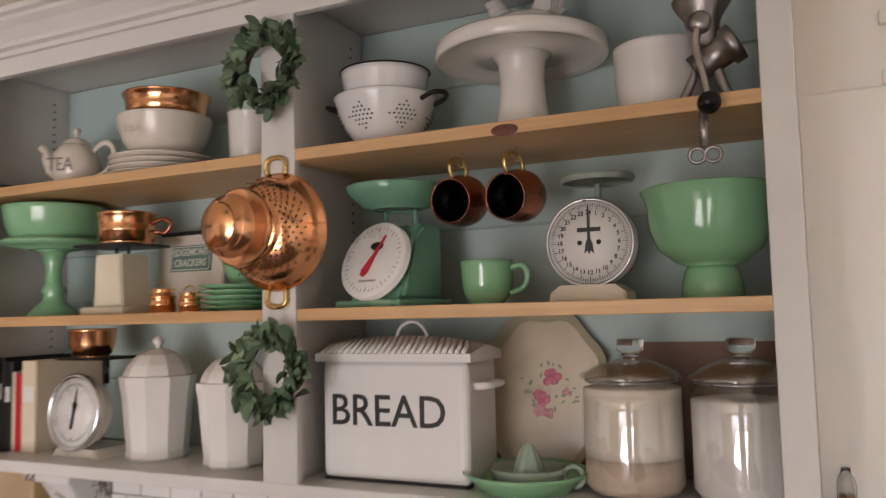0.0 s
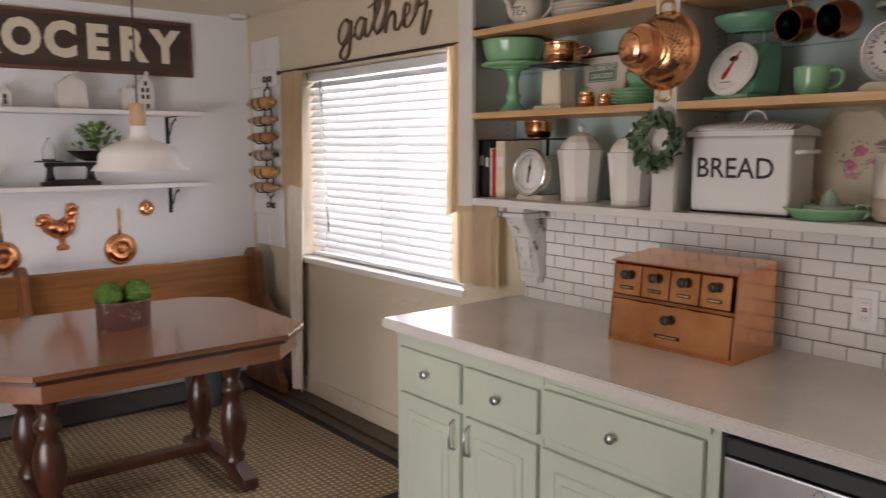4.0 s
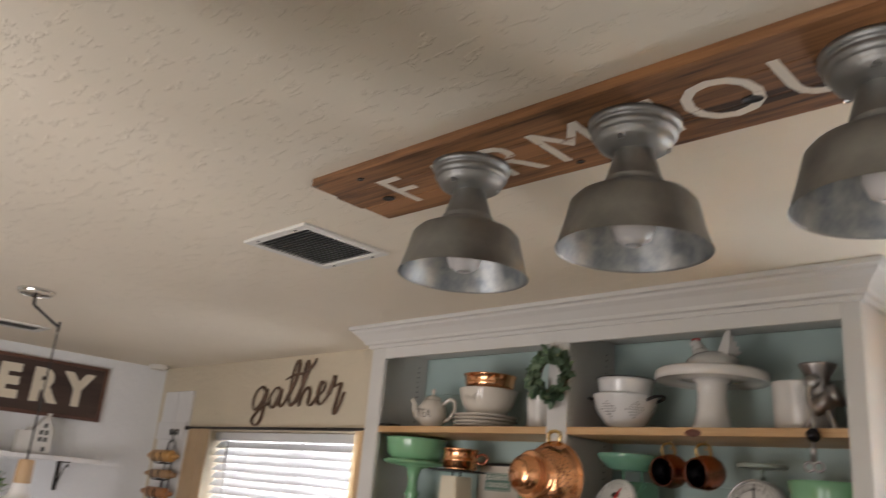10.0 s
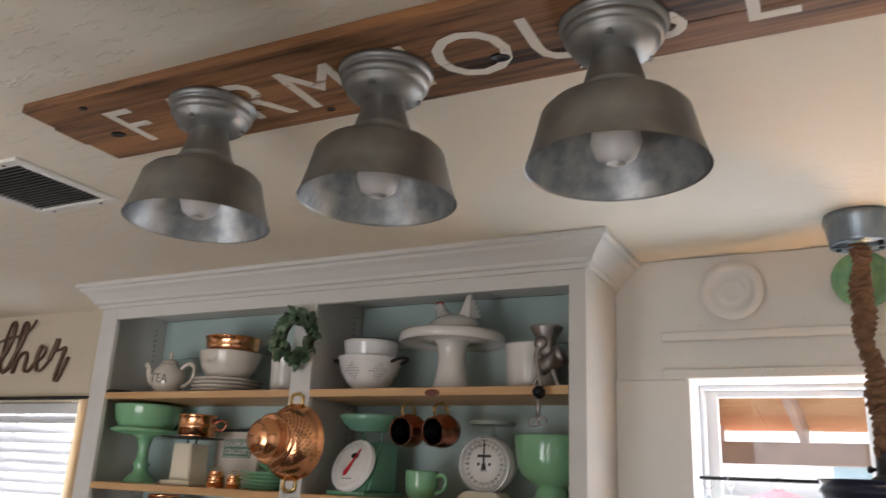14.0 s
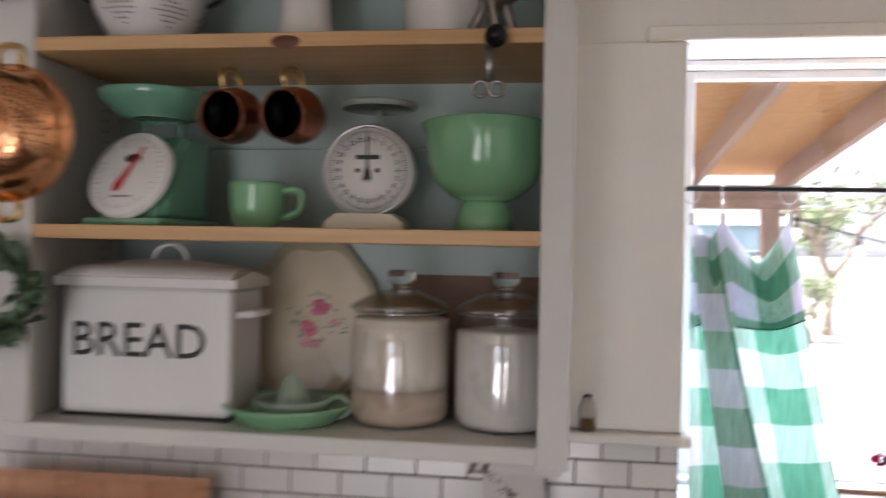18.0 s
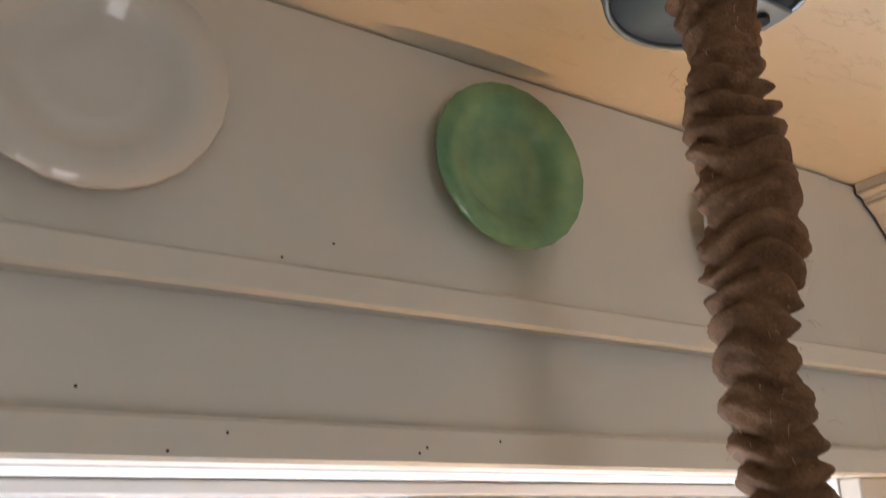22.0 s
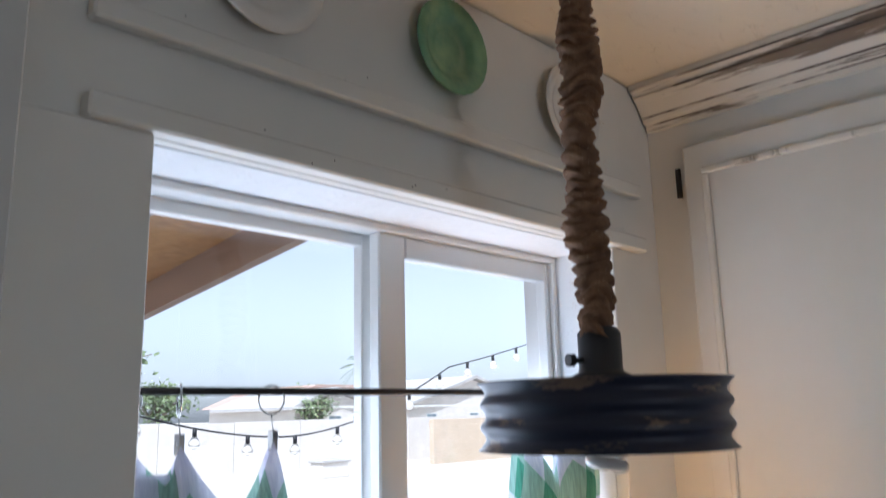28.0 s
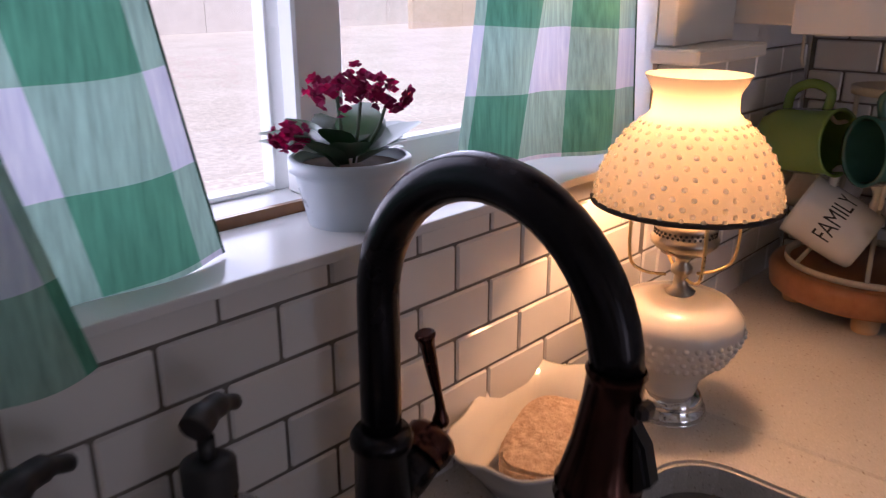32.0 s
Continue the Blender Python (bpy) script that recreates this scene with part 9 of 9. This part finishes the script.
for k in range(4):
    part("ceiling_sheet", moved(B(1.5 - 1.4 * (k + 1), 1.496 - 1.4 * k, 0.20, 3.85, 2.632, 2.645), Matrix(((1, 0, 0, 0), (0, 1, 0, 0), (0, SL, 1, -SL * 0.3), (0, 0, 0, 1)))), M["osb"], pc, "orange strand board sheet")
part("beam", B(-4.2, 1.52, 3.45, 3.55, 1.945, 2.09, 0.004), M["timber"], pc)
for x_ in (1.355, -1.6):
    part("post", B(x_ - 0.05, x_ + 0.05, 3.45, 3.55, -0.18, 1.945, 0.004), M["timber"], pc)


def house(x, y, w_, d_, h_, rh, wall_m, roof_m, label, gable=False):
    h = thing("house", label, "house", at(x, y, -0.25))
    part("wall", B(-w_ / 2, w_ / 2, -d_ / 2, d_ / 2, 0, h_), wall_m, h)
    if gable:
        part("gable_wall", prism([(-w_ / 2, h_), (w_ / 2, h_), (0, h_ + rh * 0.95)], d_ - 0.02, "y", -d_ / 2 + 0.01), wall_m, h)
        part("roof", prism([(-w_ / 2 - 0.5, h_ - 0.1), (0, h_ + rh), (w_ / 2 + 0.5, h_ - 0.1), (w_ / 2 + 0.5, h_ + 0.08), (0, h_ + rh + 0.2), (-w_ / 2 - 0.5, h_ + 0.08)], d_ + 0.8, "y", -d_ / 2 - 0.4), roof_m, h)
    else:
        part("roof", prism([(-w_ / 2 - 0.5, h_), (w_ / 2 + 0.5, h_), (w_ * 0.2, h_ + rh), (-w_ * 0.2, h_ + rh)], d_ + 1.0, "y", -d_ / 2 - 0.5), roof_m, h)
    part("gutter", B(-w_ / 2 - 0.5, w_ / 2 + 0.5, -d_ / 2 - 0.58, -d_ / 2 - 0.505, h_ - 0.02, h_ + 0.1), M["trim"], h)
    for k in range(3):
        xw = -w_ * 0.32 + k * w_ * 0.32
        wd = part("window", B(xw - 0.5, xw + 0.5, -d_ / 2 - 0.04, -d_ / 2 + 0.02, 1.2, 2.1), M["trim"], h)
        part("pane", B(xw - 0.43, xw - 0.02, -d_ / 2 - 0.05, -d_ / 2 - 0.041, 1.27, 2.03), M["far_pane"], wd)
        part("pane", B(xw + 0.02, xw + 0.43, -d_ / 2 - 0.05, -d_ / 2 - 0.041, 1.27, 2.03), M["far_pane"], wd)
    return h


M["far_pane"] = mat("grey_blue_far_window", (0.26, 0.32, 0.35), (0.18, 0.22, 0.25), 3, 0.15)
stucco = mat("pale_stucco", (0.70, 0.66, 0.61), (0.62, 0.58, 0.53), 2, 0.9, bump=0.3)
tan_block = mat("tan_block_wall", (0.60, 0.49, 0.37), (0.52, 0.42, 0.31), 2, 0.9, bump=0.3)
blue = mat("pale_blue_siding", (0.36, 0.52, 0.60), (0.30, 0.45, 0.54), 2, 0.8)
shingle = mat("pale_grey_shingles", (0.50, 0.48, 0.46), (0.42, 0.40, 0.38), 4, 0.9, bump=0.5)
clay = mat("faded_clay_roof", (0.52, 0.38, 0.31), (0.44, 0.31, 0.25), 4, 0.9, bump=0.5)
house(28.5, 40, 5.5, 8, 2.5, 1.0, stucco, shingle, "small white house with a gable end across the yards", True)
house(35, 48, 11, 8, 2.7, 1.5, stucco, clay, "low stucco house with faded clay roof across the yards")
house(41, 41, 13, 9, 2.5, 1.9, stucco, shingle, "low wide house with a grey gabled roof behind the tan wall", True)
house(4.2, 31, 9, 6, 3.0, 1.2, blue, shingle, "pale blue neighbour house beyond the patio")
wl = thing("block_fence", "pale block garden wall across the yard", "fence")
for k in range(16):
    part("panel", B(-14 + 3 * k, -11.02 + 3 * k, 26, 26.2, -0.3, 1.62 + 0.02 * (k % 3)), stucco, wl)
wl2 = thing("tan_wall", "tan block wall standing in the far yard", "wall")
for k in range(4):
    part("panel", B(23.2 + 3 * k, 26.19 + 3 * k, 22.6, 22.85, -0.3, 1.55, 0.01), tan_block, wl2)
bx2 = thing("stone_box", "pale stone block box standing in the yard", "box", at(16.8, 21.2, -0.25))
part("box", B(-0.55, 0.55, -0.35, 0.35, 0, 0.5, 0.02), stucco, bx2)
part("lid", B(-0.6, 0.6, -0.4, 0.4, 0.5, 0.58, 0.01), shingle, bx2)
car_blue = mat("faded_blue_car_paint", (0.10, 0.22, 0.33), (0.08, 0.18, 0.28), 3, 0.3)
for x_, y_ in ((33.2, 30.5), (36.6, 31.0)):
    car = thing("parked_car", "faded blue car parked behind the far wall", "car", at(x_, y_, -0.25), "parked cars")
    part("body", B(-1.5, 1.5, -0.8, 0.8, 0.35, 1.15, 0.15, 2), car_blue, car)
    part("cabin", prism([(-1.0, 1.15), (1.1, 1.15), (0.6, 1.75), (-0.6, 1.75)], 1.4, "y", -0.7, bevel=0.05), M["far_pane"], car)
    for a, b in ((-0.95, -0.8), (0.95, -0.8), (-0.95, 0.7), (0.95, 0.7)):
        part("wheel", lathe([(0, 0), (0.3, 0), (0.33, 0.03), (0.33, 0.15), (0.3, 0.18), (0, 0.18)], 18, m=Matrix.Translation((a, b + 0.09, 0.33)) @ Matrix.Rotation(radians(90), 4, "X")), M["black"], car)
um = thing("patio_umbrella", "red fabric garden umbrella, open, beside the patio", "umbrella", at(0.0, 5.2, -0.18))
part("pole", tube([(0, 0, 0), (0, 0, 1.95)], 0.02, 10), M["steel"], um)
part("foot", lathe([(0, 0), (0.25, 0), (0.25, 0.05), (0.05, 0.09), (0, 0.09)], 24), M["iron"], um)
canopy = bmesh.new()
apex = canopy.verts.new((0, 0, 1.98))
hem_ = [canopy.verts.new((1.0 * math.cos(math.pi * k / 4), 1.0 * math.sin(math.pi * k / 4), 1.66)) for k in range(8)]
for k in range(8):
    canopy.faces.new((apex, hem_[k], hem_[(k + 1) % 8]))
part("canopy", canopy, mat("sun_faded_red_canvas", (0.60, 0.10, 0.12), (0.50, 0.08, 0.09), 6, 0.85), um, "red canvas canopy")

rt = random.Random(33)
M["bark"] = mat("grey_bark", (0.30, 0.25, 0.20), (0.20, 0.16, 0.13), 10, 0.95, bump=0.6)
M["crown"] = mat("sunlit_tree_leaves", (0.20, 0.25, 0.12), (0.13, 0.17, 0.08), 3, 0.8)


def tree(x, y, h_, spread, label, bare=False, leaves=900):
    t = thing("tree", label, "tree", at(x, y, -0.25))
    bm = bmesh.new()
    tips = []

    def limb(p, d, l, r, n):
        q = p + d * l
        m_ = (p + q) / 2 + Vector((rt.uniform(-1, 1), rt.uniform(-1, 1), 0)) * l * 0.07
        tube([p, m_, q], [r, r * 0.8, r * 0.62], 6, bm)
        if n == 0:
            tips.append(q)
            return
        for _ in range(3 if n > 1 else 2 + (bare and 1)):
            e = (d + Vector((rt.uniform(-1, 1), rt.uniform(-1, 1), rt.uniform(-0.25, 0.6))) * spread).normalized()
            limb(q, e, l * rt.uniform(0.6, 0.85), r * 0.6, n - 1)
        tips.append(q)

    limb(Vector((0, 0, 0)), Vector((0.05, 0, 1)), h_ * 0.3, h_ * 0.03, 4 if bare else 3)
    part("trunk", bm, M["bark"], t)
    cb_ = bmesh.new()
    for _ in range(leaves):
        p = rt.choice(tips) + Vector((rt.gauss(0, 1), rt.gauss(0, 1), rt.gauss(0, 0.8))) * h_ * (0.05 if bare else 0.075)
        a = Vector((rt.gauss(0, 1), rt.gauss(0, 1), rt.gauss(0, 1))).normalized()
        s, u = a.orthogonal().normalized(), a
        k = h_ * rt.uniform(0.012, 0.022)
        cb_.faces.new([cb_.verts.new(p + s * k), cb_.verts.new(p + u * k * 1.6), cb_.verts.new(p - s * k), cb_.verts.new(p - u * k * 1.6)])
    part("crown", cb_, M["crown"], t)["kind"] = "stuff"


tree(6.7, 18.5, 4.6, 0.9, "half-bare tree with thin branches in the yard", True, 260)
tree(11, 33, 5.0, 0.7, "pale green tree behind the fence")
tree(16.5, 34, 4.6, 0.7, "pale green tree behind the fence")
tree(26.5, 36, 3.6, 0.7, "green rounded tree between the houses")
tree(33, 45, 5.0, 0.7, "green rounded tree between the houses")
tree(5.7, 16.5, 1.9, 0.9, "low bright green shrub beyond the patio post", False, 700)
pm = thing("palm_tree", "tall palm tree beyond the houses", "tree", at(30.5, 36, -0.25))
part("trunk", tube([(0, 0, 0), (0.1, 0, 2.5), (0.05, 0, 5.0)], [0.2, 0.16, 0.13], 10), M["bark"], pm)
fr2 = bmesh.new()
for k in range(26):
    a, e = rt.uniform(0, 6.28), rt.uniform(-0.5, 1.1)
    d = Vector((math.cos(a) * math.cos(e), math.sin(a) * math.cos(e), math.sin(e)))
    side_ = d.cross(Vector((0, 0, 1))).normalized()
    for j in range(9):
        u = 0.3 + j * 0.12
        p = Vector((0.05, 0, 5.0)) + d * u + Vector((0, 0, -0.35 * u * u))
        for s in (-1, 1):
            fr2.faces.new([fr2.verts.new(p), fr2.verts.new(p + d * 0.06), fr2.verts.new(p + d * 0.14 + side_ * s * 0.3 + Vector((0, 0, -0.12)))])
part("fronds", fr2, M["crown"], pm)["kind"] = "stuff"
sl_ = thing("string_lights", "black cable of globe string lights across the yard", "string lights")
cab = [(1.4 + 5.2 * k / 40, 3.56 + 0.5 * k / 40, 1.93 - 0.30 * math.sin(math.pi * min(k / 26, 1)) + 0.62 * (max(k - 12, 0) / 28) ** 1.5) for k in range(41)]
part("cable", tube(cab, 0.006, 6), M["black"], sl_)
for k in range(1, 41, 3):
    x_, y_, z_ = cab[k]
    part("socket", tube([(x_, y_, z_), (x_, y_, z_ - 0.05)], 0.014, 8), M["black"], sl_)
    part("globe", lathe([(0, -0.13), (0.03, -0.115), (0.036, -0.09), (0.02, -0.055), (0, -0.05)], 12, m=Matrix.Translation((x_, y_, z_))), M["glass"], sl_)
yc = thing("yellow_chair", "yellow metal garden chair in the yard", "chair", at(3.4, 2.75, -0.18, 40))
M["yellow"] = mat("yellow_enamel", (0.62, 0.46, 0.05), (0.5, 0.36, 0.04), 8, 0.4)
part("seat", B(-0.2, 0.2, -0.2, 0.2, 0.42, 0.45, 0.01, 2), M["yellow"], yc)
for a, b in ((-0.18, -0.18), (0.18, -0.18), (-0.18, 0.18), (0.18, 0.18)):
    part("leg", tube([(a, b, 0.42), (a * 1.15, b * 1.15, 0)], 0.012, 8), M["yellow"], yc)
part("backrest", tube(smooth_line([(-0.18, 0.18, 0.44), (-0.17, 0.24, 0.75), (0, 0.26, 0.86), (0.17, 0.24, 0.75), (0.18, 0.18, 0.44)], 6), 0.012, 8), M["yellow"], yc)

# ---- floor boards ----
fl = structure("floor_boards", B(XL, XR, YB, -0.001, -0.0119, -0.0117), M["floor"], "dark stained wood floor boards")
pk = [mesh_of("plank", B(0, l, 0, 0.118, -0.0116, -0.001, 0.0015), M["floor"]) for l in (1.5, 1.2)]
rf = random.Random(2)
y_ = -0.125
while y_ > -3.4:
    x_ = XL + 0.002
    while x_ < 1.0:
        k = rf.randrange(2)
        l = (1.5, 1.2)[k]
        inside_rug = x_ > -4.05 and x_ + l < -2.2 and -2.85 < y_ < -0.4
        if x_ + l < XR and not inside_rug and not (x_ + l > -4.1 and x_ < -2.15 and -2.95 < y_ + 0.12 and y_ < -0.22):
            o = new("plank", pk[k])
            o.parent, o.location = fl, (x_, y_, -0.0004 * rf.random())
        x_ += l + 0.002
    y_ -= 0.121

# ---- subway tiles ----
TW, TH, GR = 0.1006, 0.0476, 0.0031


def tile_mesh(w_):
    return mesh_of("tile", B(0, w_, -0.0095, -0.0045, 0, TH, 0.0022), M["tile"])


FULL, cuts = tile_mesh(TW), {}


def tiled(name, label, x0, x1, z0, z1, m, skip=None):
    """A running-bond field in the x-z plane of m, facing -y."""
    base = structure(name, moved(B(x0, x1, -0.0065, -0.0003, z0, z1), m), M["grout"], label)
    z, row = z0 - 0.0045, 0
    while z < z1 - 0.012:
        x = x0 - (x0 - 0.0722 - (0.0518 if row % 2 else 0.0)) % (TW + GR)
        while x < x1 - 0.01:
            a, b = max(x, x0 + 0.002), min(x + TW, x1 - 0.002)
            h = min(TH, z1 - z - 0.001)
            mid = ((a + b) / 2, z + h / 2)
            if b - a > 0.008 and not (skip and skip(*mid)):
                key = round(b - a, 4)
                if key not in cuts:
                    cuts[key] = FULL if abs(key - TW) < 1e-3 else tile_mesh(key)
                o = new("tile", cuts[key])
                o.parent = base
                o.matrix_local = m @ pose(a, -0.0006 * ((row * 7 + int(x * 91)) % 3) * 0.4, z) @ Matrix.Diagonal((1, 1, h / TH, 1))
            x += TW + GR
        z += TH + GR
        row += 1
    return base


I4 = Matrix.Identity(4)
tiled("backsplash_hutch", "white glossy subway tiles with grey grout under the hutch", -1.815, 0.264, CZ + 0.001, 1.3165, I4)
tiled("backsplash_sink", "white glossy subway tiles under the sink window", 0.2645, 1.1695, CZ + 0.001, 1.1815, I4)
tiled("backsplash_corner", "white glossy subway tiles in the corner", 1.17, 1.69, CZ + 0.001, 1.3025, I4)
tiled("backsplash_end", "white glossy subway tiles on the end wall", 0.012, 1.1, CZ + 0.001, 1.344, Matrix.Translation((XR, 0, 0)) @ Matrix.Rotation(radians(-90), 4, "Z"))
